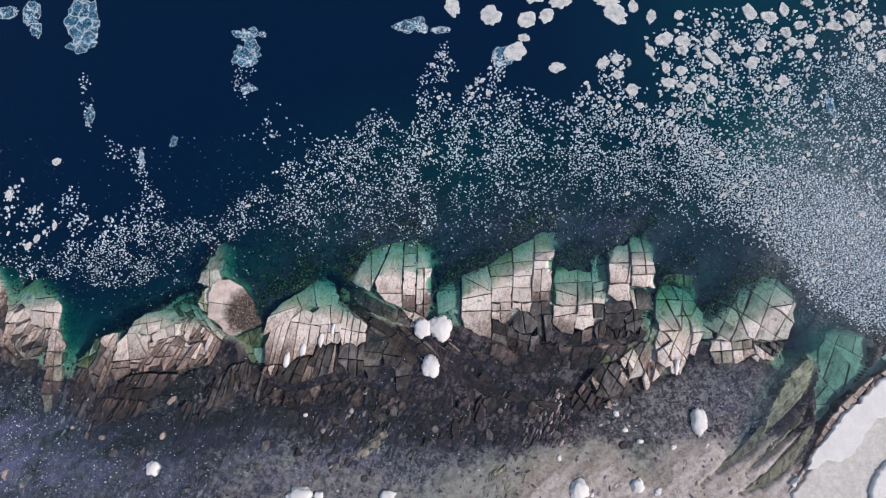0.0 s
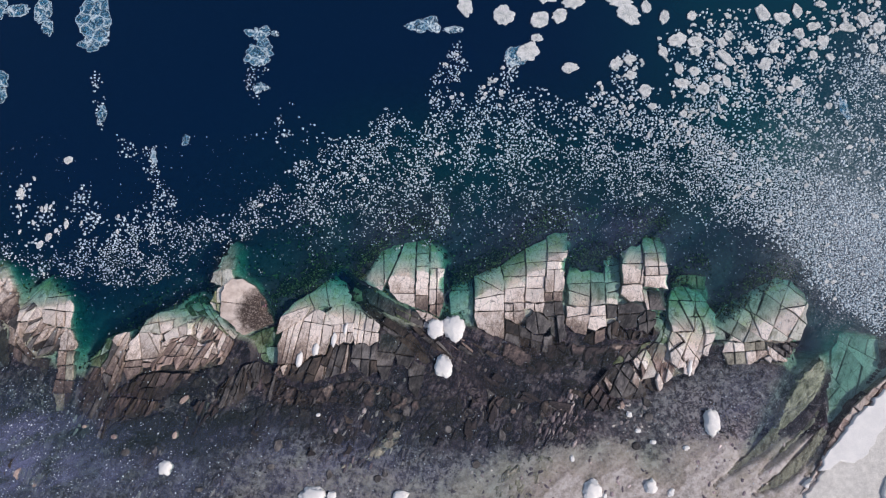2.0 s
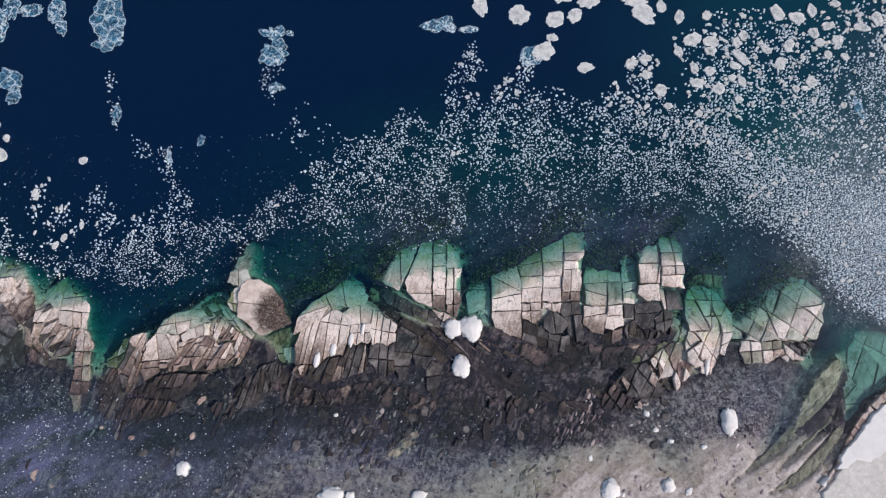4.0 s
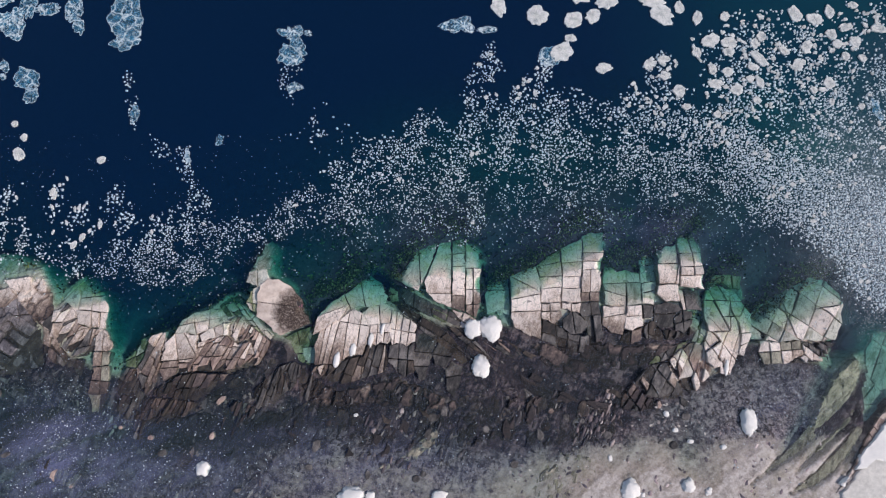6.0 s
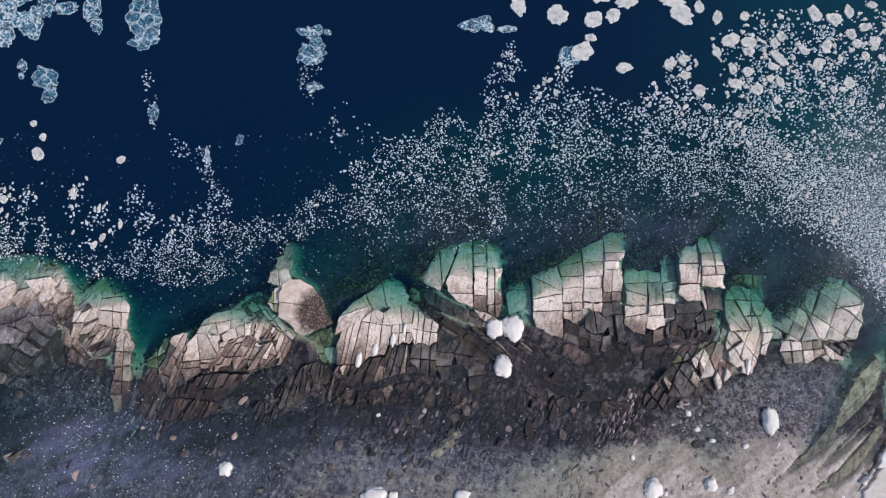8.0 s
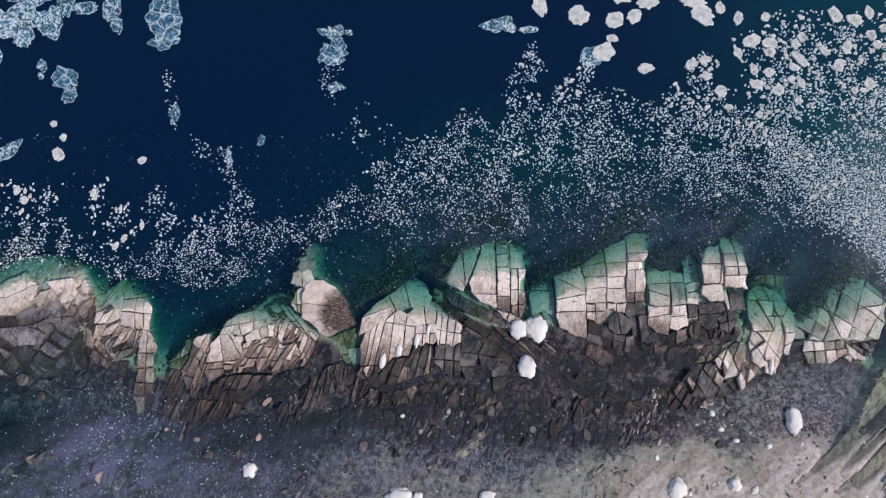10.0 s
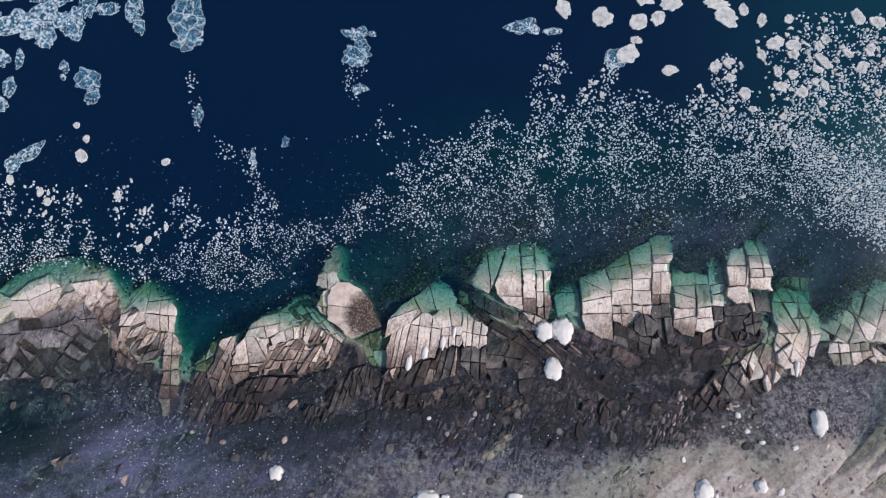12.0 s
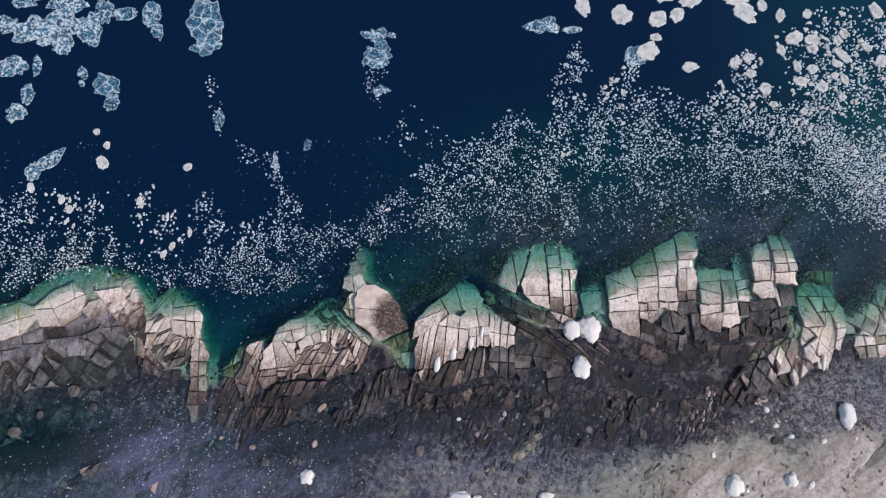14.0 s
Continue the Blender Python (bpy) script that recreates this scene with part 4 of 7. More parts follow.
layer(gully, [(-10.89, -5.86), (-9.49, -5.97), (-7.44, -7.21), (-5.40, -8.44), (-3.62, -10.28), (-2.73, -11.99), (-3.47, -12.49), (-4.99, -11.16), (-6.38, -9.94), (-8.29, -8.47), (-10.22, -7.11)], -38, 0.62, 3.6, -0.05, -0.3, pick((M_GREY, 6), (M_BROWN, 4)), 0.13, 80, 0.12)
slabs(gully, [(-7.47, -5.45), (-6.20, -5.95), (-4.80, -6.56), (-1.89, -7.79), (-2.26, -8.54), (-4.65, -7.94), (-6.69, -6.83)], [((-5.05, -6.44), (-5.29, -7.82)), ((-3.41, -7.05), (-3.77, -8.30)), ((-6.44, -6.33), (-2.27, -8.17))], 0.05, 0.02, pick((M_GREY, 4), (M_REEF, 3)), 0.06, 0.08)
layer(gully, [(-5.16, -8.07), (-3.65, -8.30), (-2.00, -9.53), (-0.62, -10.87), (0.13, -11.97), (-1.37, -11.25), (-2.87, -10.28), (-4.39, -9.05)], -40, 0.5, 2.6, -0.05, -0.1, pick((M_GREY, 5), (M_BROWN, 3)), 0.12, 80, 0.12, 0.06, 0.1)
layer(gully, [(-1.38, -9.52), (1.12, -9.38), (4.84, -11.31), (3.60, -12.30), (1.74, -11.46), (-0.38, -10.63)], -34, 0.5, 1.6, -0.05, -0.12, pick((M_GREY, 4), (M_PINK, 2), (M_BROWN, 3)), 0.14, 80, 0.14, 0.08, 0.35)
layer(gully, [(-14.44, -2.45), (-12.79, -1.92), (-11.08, -3.32), (-11.58, -3.83), (-13.00, -3.33)], -36, 0.9, 2.5, 0.2, -0.5, MOSSMIX, 0.1)

tower = reef("pale squared rock block split by straight dark joints", (-4.67, -7.06), (-5.11, -2.39), (-5.30, 1.87))
slabs(tower, [(-11.10, -2.81), (-9.98, -1.78), (-8.62, 0.42), (-7.09, 1.21), (-6.20, 1.61), (-7.05, -0.86), (-7.78, -2.66), (-8.39, -4.19), (-9.54, -3.69)], [((-8.50, 0.68), (-8.15, -3.30))], 0.03, -0.05, None, 0.04)
slabs(tower, [(-6.00, 1.48), (-4.78, 1.61), (-4.68, -6.06), (-6.33, -5.44), (-7.37, -4.31), (-7.64, -3.30), (-6.92, -1.37)], [((-7.74, -4.57), (-4.57, -4.55))], -0.02, 0.06, None, 0.035)
slabs(tower, [(-4.53, 1.61), (-3.25, 2.01), (-3.15, -1.35), (-3.22, -6.55), (-4.55, -6.06)], [((-4.61, -1.49), (-3.09, -1.35)), ((-4.57, -4.74), (-3.05, -4.79)), ((-4.64, 0.06), (-3.10, 0.19))], -0.02, 0.06, None, 0.05)
slabs(tower, [(-2.98, 1.49), (-1.69, 0.33), (-1.43, -1.60), (-1.53, -5.54), (-1.90, -7.17), (-3.03, -6.55)], [((-3.08, -1.61), (-1.30, -1.60)), ((-3.06, -4.03), (-2.17, -4.02)), ((-3.04, -5.80), (-1.40, -5.66)), ((-2.19, -1.60), (-2.27, -7.17))], -0.02, 0.04, None, 0.04)
slabs(tower, [(-4.61, -6.31), (-3.16, -6.80), (-1.89, -7.42), (-2.02, -8.04), (-3.91, -7.18)], [((-3.29, -6.55), (-3.53, -7.80))], 0.1, -0.05, None, 0.05)

shelf = reef("wide pale shelf of squared slabs sinking into turquoise water", (5.81, -8.23), (3.96, -3.98), (2.26, -0.81))
slabs(shelf, [(-0.64, -6.78), (-0.78, -4.52), (-0.40, -3.38), (1.82, -2.60), (1.87, -7.01), (0.62, -6.27)], [((-0.65, -4.01), (1.88, -4.00))], 0.15, -0.12, None, 0.04)
slabs(shelf, [(2.07, -2.53), (3.66, -1.69), (4.93, -1.30), (5.29, -3.21), (5.23, -9.47), (3.74, -8.99), (2.37, -8.13), (2.06, -7.14)], [((2.06, -6.51), (5.26, -6.36)), ((2.13, -2.47), (6.53, -4.97)), ((2.06, -5.13), (5.28, -4.48))], 0.0, 0.0, None, 0.04)
slabs(shelf, [(5.12, -1.17), (6.34, -0.14), (7.75, 0.64), (7.69, -3.20), (7.41, -5.34), (6.28, -5.48), (5.40, -5.36), (5.48, -3.47)], [((5.29, -3.97), (7.68, -3.70)), ((5.17, -2.58), (7.70, -2.43)), ((5.18, -1.30), (7.73, -0.77))], 0.02, 0.05, None, 0.03, 0.04)
slabs(shelf, [(7.94, 0.77), (9.16, 1.43), (10.32, 1.95), (10.14, -0.63), (9.71, -3.18), (9.67, -5.33), (8.54, -5.34), (7.66, -5.22), (7.88, -3.20)], [((7.83, -2.56), (9.98, -2.42)), ((7.81, -3.83), (9.95, -3.81)), ((7.85, -0.90), (10.26, -0.76))], 0.02, 0.05, None, 0.025, 0.04)
slabs(shelf, [(10.45, 2.21), (11.22, 2.60), (12.63, 2.61), (12.37, 0.02), (11.91, -3.17), (11.68, -5.19), (9.80, -5.20), (9.96, -3.18), (10.27, -0.63)], [((10.28, 0.27), (12.44, 0.28)), ((10.12, -1.78), (12.14, -1.64)), ((9.81, -4.32), (11.83, -4.18)), ((10.94, -1.78), (10.67, -5.20)), ((10.26, -0.76), (12.41, -0.75))], -0.02, 0.1, None, 0.04, 0.06)
slabs(shelf, [(5.40, -5.61), (6.28, -5.60), (7.41, -5.47), (7.51, -6.97), (6.75, -7.85), (5.38, -7.11)], [((6.28, -5.48), (6.37, -7.91)), ((5.39, -6.49), (7.52, -6.35))], 0.02, 0.06, None, 0.05, 0.06)
slabs(shelf, [(7.66, -5.47), (8.78, -5.59), (9.79, -5.45), (9.52, -6.58), (8.65, -6.34), (7.65, -6.10)], [((8.66, -5.46), (8.64, -6.46))], 0.02, 0.05, None, 0.05, 0.06)
slabs(shelf, [(9.79, -5.58), (11.67, -5.31), (11.89, -6.69), (10.89, -6.70), (9.89, -6.95), (9.52, -6.46)], [((10.80, -5.32), (10.88, -6.94))], 0.05, 0.0, pick((M_REEF, 2), (M_GREY, 3)), 0.06, 0.08)
slabs(shelf, [(7.76, -7.34), (8.77, -6.34), (9.76, -7.08), (10.62, -7.69), (9.72, -8.81), (8.48, -8.82), (7.74, -8.21)], [((8.77, -6.21), (9.10, -8.94))], 0.0, 0.08, M_GREY, 0.05, 0.08)
slabs(shelf, [(10.13, -7.07), (11.89, -6.81), (12.08, -9.16), (11.32, -9.79), (10.59, -8.81)], [((11.01, -6.82), (11.32, -9.79))], 0.0, 0.02, M_GREY, 0.05, 0.1)
slabs(shelf, [(5.50, -7.36), (6.75, -7.97), (7.62, -8.34), (8.35, -8.95), (9.59, -9.06), (9.19, -10.79), (7.95, -11.04), (6.72, -10.07), (5.36, -9.59)], [((6.87, -7.97), (7.09, -10.19)), ((8.23, -8.95), (8.07, -11.04)), ((5.49, -8.73), (9.33, -9.80))], -0.08, -0.02, pick((M_BROWN, 4), (M_GREY, 4)), 0.07, 0.12)
slabs(shelf, [(9.72, -9.18), (10.59, -8.93), (11.31, -9.91), (12.32, -9.41), (11.79, -10.76), (10.42, -11.26), (9.44, -10.78)], [((10.72, -8.93), (10.54, -11.26))], -0.06, -0.02, pick((M_BROWN, 4), (M_GREY, 4)), 0.07, 0.12)
crag(flats, [(3.61, -9.73), (5.36, -9.34), (7.59, -9.82), (10.46, -9.42), (12.07, -9.29), (14.17, -9.76), (14.10, -11.84), (11.61, -13.08), (8.51, -14.07), (6.06, -13.13), (4.59, -11.68)], -0.30, -0.10, 0.26, None, -30, 2.3)
crag(shelf, [(-0.91, -3.25), (-1.44, 0.59), (-0.28, -3.25), (1.75, -6.77), (2.25, -8.26), (0.99, -7.96)], 0.28, -0.05, 0.10, solid=True)

steps = reef("stepped shelf of squared pale slabs with green weed along its edge", (16.68, -8.76), (17.44, -4.90), (18.41, 0.70))
slabs(steps, [(12.55, -2.91), (13.05, -0.74), (14.15, -2.01), (15.16, -1.75), (16.67, -2.00), (16.63, -3.14), (16.48, -5.40), (14.91, -5.67), (12.54, -5.56)], [((12.48, -3.29), (16.63, -3.01)), ((15.17, -1.62), (14.91, -5.67)), ((12.71, -4.05), (15.32, -4.79))], 0.0, -0.15, pick((M_REEF, 5), (M_SLATE, 3)), 0.045)
slabs(steps, [(16.91, -0.34), (18.54, 0.83), (18.38, -3.13), (17.85, -5.52), (16.67, -5.40)], [((16.82, -1.10), (18.47, -0.97)), ((16.75, -3.14), (18.39, -2.87)), ((16.71, -4.27), (18.10, -4.01))], 0.0, -0.05, None, 0.045)
slabs(steps, [(12.29, -5.81), (14.79, -5.79), (14.63, -6.92), (14.19, -8.90), (13.08, -8.66), (12.11, -7.80)], [((12.13, -7.06), (14.63, -6.67))], 0.03, 0.05, pick((M_REEF, 5), (M_GREY, 1)), 0.05, 0.07)
slabs(steps, [(14.97, -5.85), (16.47, -5.65), (16.46, -7.89), (15.32, -8.40), (14.46, -8.16), (14.75, -6.91)], [((14.75, -6.91), (16.50, -6.78))], 0.05, 0.05, None, 0.05, 0.07)
slabs(steps, [(16.72, -5.65), (17.78, -5.71), (17.61, -7.02), (16.67, -7.15)], (), 0.0, 0.05, M_GREY, 0.05, 0.06)
slabs(steps, [(18.71, 0.44), (19.94, 1.09), (21.09, 1.36), (20.92, -0.95), (20.70, -3.17), (18.56, -3.25), (18.58, -1.22)], [((18.59, -0.96), (20.98, -0.95)), ((20.39, -3.11), (20.91, -1.21))], -0.34, 0.0, None, 0.05, 0.05)
slabs(steps, [(18.49, -3.50), (19.62, -3.37), (20.63, -3.36), (20.61, -5.12), (19.18, -5.13), (18.33, -4.39)], (), -0.18, 0.10, None, 0.05, 0.04)
slabs(steps, [(21.28, 1.49), (21.51, 2.27), (23.41, 2.40), (23.49, 0.09), (23.50, -2.08), (23.54, -3.79), (21.99, -3.61), (20.93, -3.49)], [((21.03, -1.33), (23.61, -1.19)), ((20.98, -2.35), (23.56, -2.21)), ((21.17, 0.33), (23.56, 0.34)), ((22.66, 2.40), (22.56, -2.21))], -0.40, 0.05, None, 0.05, 0.05)
slabs(steps, [(20.85, -3.87), (23.10, -3.98), (23.17, -6.10), (21.13, -6.06), (20.86, -5.00)], [((21.35, -3.86), (21.37, -6.12))], -0.08, 0.02, pick((M_REEF, 5), (M_GREY, 3)), 0.05, 0.06)
slabs(steps, [(17.91, -5.64), (19.17, -5.38), (20.54, -5.37), (20.88, -6.12), (19.97, -6.87), (19.80, -7.99), (18.43, -8.13), (17.83, -7.76)], [((17.87, -6.64), (20.36, -6.50))], 0.0, 0.02, M_GREY, 0.05, 0.08)
slabs(steps, [(20.09, -7.00), (21.00, -6.24), (22.11, -6.24), (21.92, -7.60), (21.01, -8.72), (20.16, -8.36)], [((21.00, -6.24), (21.01, -8.72)), ((20.06, -7.74), (21.95, -7.11))], 0.0, -0.05, M_GREY, 0.05, 0.1)
layer(steps, [(16.45, -8.14), (17.60, -7.27), (18.42, -8.37), (19.91, -8.24), (20.88, -8.85), (21.66, -7.85), (22.12, -8.71), (20.36, -9.46), (18.49, -9.73), (16.78, -9.37)], 84, 0.7, 1.4, -0.05, -0.12, pick((M_GREY, 5), (M_BROWN, 4)), 0.08, 80, 0.14, 0.06, 0.15, tooth=True)
slabs(steps, [(14.31, -9.02), (15.32, -8.52), (16.45, -8.14), (16.28, -9.50), (15.02, -10.00), (14.05, -9.64)], [((15.20, -8.52), (15.14, -10.12))], -0.02, -0.05, pick((M_REEF, 3), (M_BROWN, 3)), 0.06, 0.1)
crag(flats, [(12.19, -9.41), (14.17, -9.64), (16.65, -9.50), (20.97, -9.46), (21.98, -8.96), (21.56, -10.07), (18.42, -11.56), (15.90, -13.28), (13.68, -13.54), (11.73, -13.08)], -0.28, -0.10, 0.26, None, 60, 2.0)
crag(steps, [(11.90, -1.26), (12.74, 1.96), (12.81, 0.03), (12.48, -3.17), (12.13, -6.93), (11.78, -6.00)], 0.32, -0.05, 0.10, solid=True)

toe = reef("curved rib of pink and tan blocks cut by slanting joints", (24.77, -13.25), (25.69, -7.76), (25.95, -3.08))
slabs(toe, [(24.00, -4.60), (24.49, -3.59), (25.52, -2.95), (26.85, -3.70), (27.59, -3.82), (28.23, -5.57), (27.52, -6.94), (26.33, -8.31), (23.86, -8.45), (23.57, -6.85)], [((25.89, -3.08), (27.64, -9.03)), ((24.81, -4.47), (26.52, -9.29)), ((27.09, -3.82), (26.06, -8.68)), ((23.92, -4.98), (27.89, -5.07)), ((23.83, -6.60), (25.45, -8.68)), ((26.05, -6.83), (28.28, -6.69))], 0.0, -0.05, None, 0.05, 0.06)
slabs(toe, [(28.33, -5.82), (28.78, -6.56), (28.40, -8.78), (27.39, -11.11), (26.92, -10.87), (27.53, -8.91), (27.39, -7.19)], [((27.30, -8.67), (28.53, -8.54)), ((27.09, -10.02), (28.10, -9.64))], 0.06, 0.12, None, 0.05, 0.06)
slabs(toe, [(23.85, -8.57), (26.19, -8.56), (27.25, -7.44), (27.40, -9.04), (26.80, -10.87), (26.38, -11.73), (25.55, -13.30), (24.72, -12.95), (25.30, -11.25), (24.14, -12.47), (23.44, -11.75), (23.29, -9.93)], [((24.35, -8.57), (27.08, -12.33)), ((25.95, -8.56), (23.62, -12.96)), ((23.44, -9.44), (25.68, -13.18)), ((27.30, -8.67), (25.20, -13.07)), ((23.25, -10.78), (25.29, -9.30))], 0.08, 0.08, None, 0.07, 0.1, 0.03)
slabs(toe, [(24.14, -3.09), (25.18, -2.26), (26.56, -2.19), (27.99, -2.31), (27.78, -3.76), (26.73, -3.58), (25.52, -2.95), (24.35, -3.84)], [((25.81, -2.19), (25.89, -3.08)), ((26.94, -2.19), (26.97, -3.70))], 0, 0, M_OLIVE, 0.04, 0.06, 0.04, 0.0, "slab", 1.3, -0.6)
layer(toe, [(19.02, -11.79), (20.42, -10.69), (21.95, -9.70), (23.28, -10.05), (23.44, -11.75), (24.01, -12.60), (23.21, -13.93), (21.93, -15.02), (21.08, -15.15), (20.28, -13.96), (19.58, -13.12)], 66, 1.1, 1.7, 0.20, 0.0, pick((M_REEF, 6), (M_PINK, 5)), 0.09, -120, 0.1, 0.04, 0.0, tooth=True, split=0.1)
layer(toe, [(15.26, -14.01), (16.92, -12.30), (18.90, -11.80), (20.16, -13.96), (20.95, -15.27), (19.94, -16.11), (18.01, -15.78), (16.44, -15.43)], 64, 1.0, 1.5, 0.12, -0.05, pick((M_REEF, 4), (M_GREY, 5)), 0.09, -118, 0.12, 0.05, 0.05, tooth=True, split=0.1)
layer(toe, [(21.95, -9.57), (23.56, -6.97), (23.85, -8.57), (23.29, -9.93)], 66, 1.0, 1.5, 0.12, -0.15, MOSSMIX, 0.05, -118)
layer(toe, [(17.44, -11.44), (19.71, -10.08), (21.71, -9.45), (20.31, -10.57), (19.03, -11.67), (17.04, -12.18)], 66, 0.9, 1.3, 0.05, -0.2, pick((M_OLIVE, 3), (M_GREY, 3)), 0.07, -118)
layer(toe, [(13.63, -15.46), (15.26, -14.13), (16.43, -15.55), (18.00, -15.89), (17.60, -16.97), (15.64, -17.23), (13.95, -16.89)], 60, 0.8, 1.3, 0.0, -0.1, DARKMIX, 0.09, 70, 0.12, 0.07, 0.2)
crag(toe, [(23.57, -6.85), (24.07, -4.35), (27.59, -3.82), (28.64, -6.81), (27.27, -11.11), (25.56, -13.18), (23.21, -13.93), (21.08, -15.15), (17.66, -15.42), (15.88, -14.00), (19.02, -11.79), (21.95, -9.57)], 0.03, -0.55, 0.11, solid=True)

dome = reef("rounded green-grey hump of rock netted with slanting cracks", (36.45, -12.24), (34.96, -7.99), (32.22, -3.35))
slabs(dome, [(28.77, -6.81), (29.95, -5.68), (32.01, -4.54), (33.82, -3.53), (36.02, -2.38), (37.48, -2.75), (38.59, -4.25), (38.79, -5.49), (38.18, -6.12), (38.31, -7.47), (37.43, -9.20), (35.47, -9.34), (33.64, -9.23), (31.42, -9.49), (29.47, -9.26), (28.61, -9.27)], [((30.99, -4.92), (37.49, -9.93)), ((33.83, -3.40), (38.42, -7.60)), ((29.56, -6.06), (35.00, -10.56)), ((36.27, -2.38), (38.83, -4.99)), ((28.71, -7.67), (31.41, -9.61)), ((37.48, -2.75), (34.01, -9.23)), ((35.37, -2.70), (31.42, -9.49)), ((33.37, -3.78), (29.83, -9.38)), ((38.63, -5.24), (35.95, -9.45)), ((32.39, -4.41), (33.36, -9.72)), ((35.11, -6.01), (38.48, -5.49))], -0.08, 0.0, pick((M_REEF, 6), (M_SLATE, 2), (M_OLIVE, 1)), 0.03, 0.08)
slabs(dome, [(29.45, -9.51), (31.40, -9.68), (33.63, -9.41), (33.76, -10.81), (31.86, -11.80), (29.54, -11.94), (29.14, -10.61)], [((29.37, -10.73), (33.80, -10.33)), ((31.42, -9.49), (31.50, -11.80)), ((32.64, -9.48), (32.60, -11.67)), ((30.31, -9.50), (30.27, -11.93))], -0.08, 0.0, pick((M_REEF, 3), (M_SANDY, 4)), 0.03, 0.06)
layer(dome, [(33.87, -9.47), (35.70, -9.46), (37.42, -9.32), (37.22, -10.30), (36.28, -11.27), (35.62, -12.01), (33.93, -11.90), (31.99, -11.80), (33.88, -10.93)], -42, 0.7, 1.0, 0.04, -0.05, pick((M_REEF, 5), (M_GREY, 4)), 0.07, 105, 0.12, 0.07, 0.05, tooth=True)
crag(dome, [(27.73, -9.65), (29.58, -9.51), (31.87, -11.68), (35.49, -12.13), (37.29, -9.44), (38.32, -7.35), (38.71, -4.25), (37.48, -2.75), (33.82, -3.53), (28.77, -6.81)], 0.03, -0.55, 0.11, solid=True)

east = reef("low green and turquoise rock shelf along the snowy shore", (41.47, -19.29), (40.40, -16.67), (40.48, -9.17))
crag(east, [(36.01, -14.64), (37.39, -12.59), (38.83, -11.37), (39.88, -10.52), (40.63, -11.60), (40.61, -13.04), (39.75, -14.60), (38.90, -16.03), (37.35, -17.35), (36.19, -18.30), (34.78, -19.48), (33.15, -20.55), (34.05, -18.09), (34.92, -16.19)], 0, 0, 0.16, M_MOSS, 56, 1.5, True, -0.14)
crag(east, [(34.03, -18.32), (34.90, -19.48), (33.10, -21.12), (30.87, -22.42), (28.64, -23.82), (27.15, -24.76), (29.17, -22.90), (31.57, -20.91)], 0, 0, 0.07, M_SANDY, 40, 2.2, True, -0.14)
crag(east, [(39.39, -15.91), (39.82, -16.50), (38.95, -18.15), (37.52, -19.45), (35.48, -21.10), (33.72, -22.38), (31.72, -23.78), (33.79, -21.46), (36.61, -18.99), (38.15, -17.69)], 0, 0, 0.16, M_MOSS, 48, 1.3, True, -0.12)
crag(east, [(37.20, -20.50), (39.18, -18.26), (39.85, -18.72), (38.34, -21.06), (36.38, -23.15), (34.25, -24.66), (30.87, -25.73), (34.12, -23.30)], 0, 0, 0.10, M_SANDY, 50, 1.4, True, -0.10)
slabs(east, [(40.18, -15.19), (40.98, -13.04), (41.47, -10.38), (42.48, -8.67), (44.29, -8.90), (46.69, -9.12), (46.37, -12.15), (44.08, -14.56), (42.09, -16.47), (41.01, -17.78), (40.02, -18.25)], [((42.98, -9.76), (45.53, -13.35)), ((45.48, -9.13), (43.72, -14.56)), ((41.10, -13.04), (43.04, -15.40)), ((43.68, -8.84), (41.37, -13.99)), ((40.19, -16.37), (42.36, -16.23)), ((42.13, -9.16), (46.44, -11.54)), ((44.38, -11.56), (41.02, -15.18))], 0, 0, M_SLATE, 0.022, 0.06, 0.02, 0.0, "slab", 1.3, -0.8)
slabs(east, [(46.36, -12.27), (50.33, -9.09), (54.27, -6.61), (53.97, -9.06), (48.72, -12.72), (45.52, -14.54), (44.19, -14.68)], [((47.71, -10.93), (48.72, -12.72)), ((50.33, -9.09), (51.26, -11.50))], 0, 0, M_SLATE, 0.05, 0.07, 0.03, 0.0, "slab", 1.3, -0.7)
layer(east, [(37.26, -23.94), (38.90, -21.40), (40.17, -19.19), (42.07, -16.71), (44.04, -14.91), (46.26, -13.23), (46.32, -14.89), (44.05, -16.10), (42.47, -17.53), (40.99, -19.29), (39.87, -21.16), (38.00, -23.48), (36.20, -25.32)], 46, 0.95, 1.3, 0.0, 0.22, pick((M_PALE, 6), (M_PINK, 4)), 0.04, 85, 0.06, 0.05, 0.03, level=0.2)
layer(east, [(46.50, -13.22), (50.13, -10.91), (55.25, -8.44), (55.03, -10.26), (49.87, -13.19), (46.31, -15.01)], 40, 1.0, 1.4, 0.0, 0.12, pick((M_PALE, 4), (M_PINK, 4)), 0.05, 85, 0.06, 0.05, 0.03, level=0.2)
crag(east, [(38.42, -18.74), (39.89, -18.37), (40.87, -18.01), (39.90, -19.54), (38.53, -21.52), (36.92, -23.72), (37.86, -21.07)], 0, 0, 0.14, M_MOSS, 50, 1.2, True, -0.12)

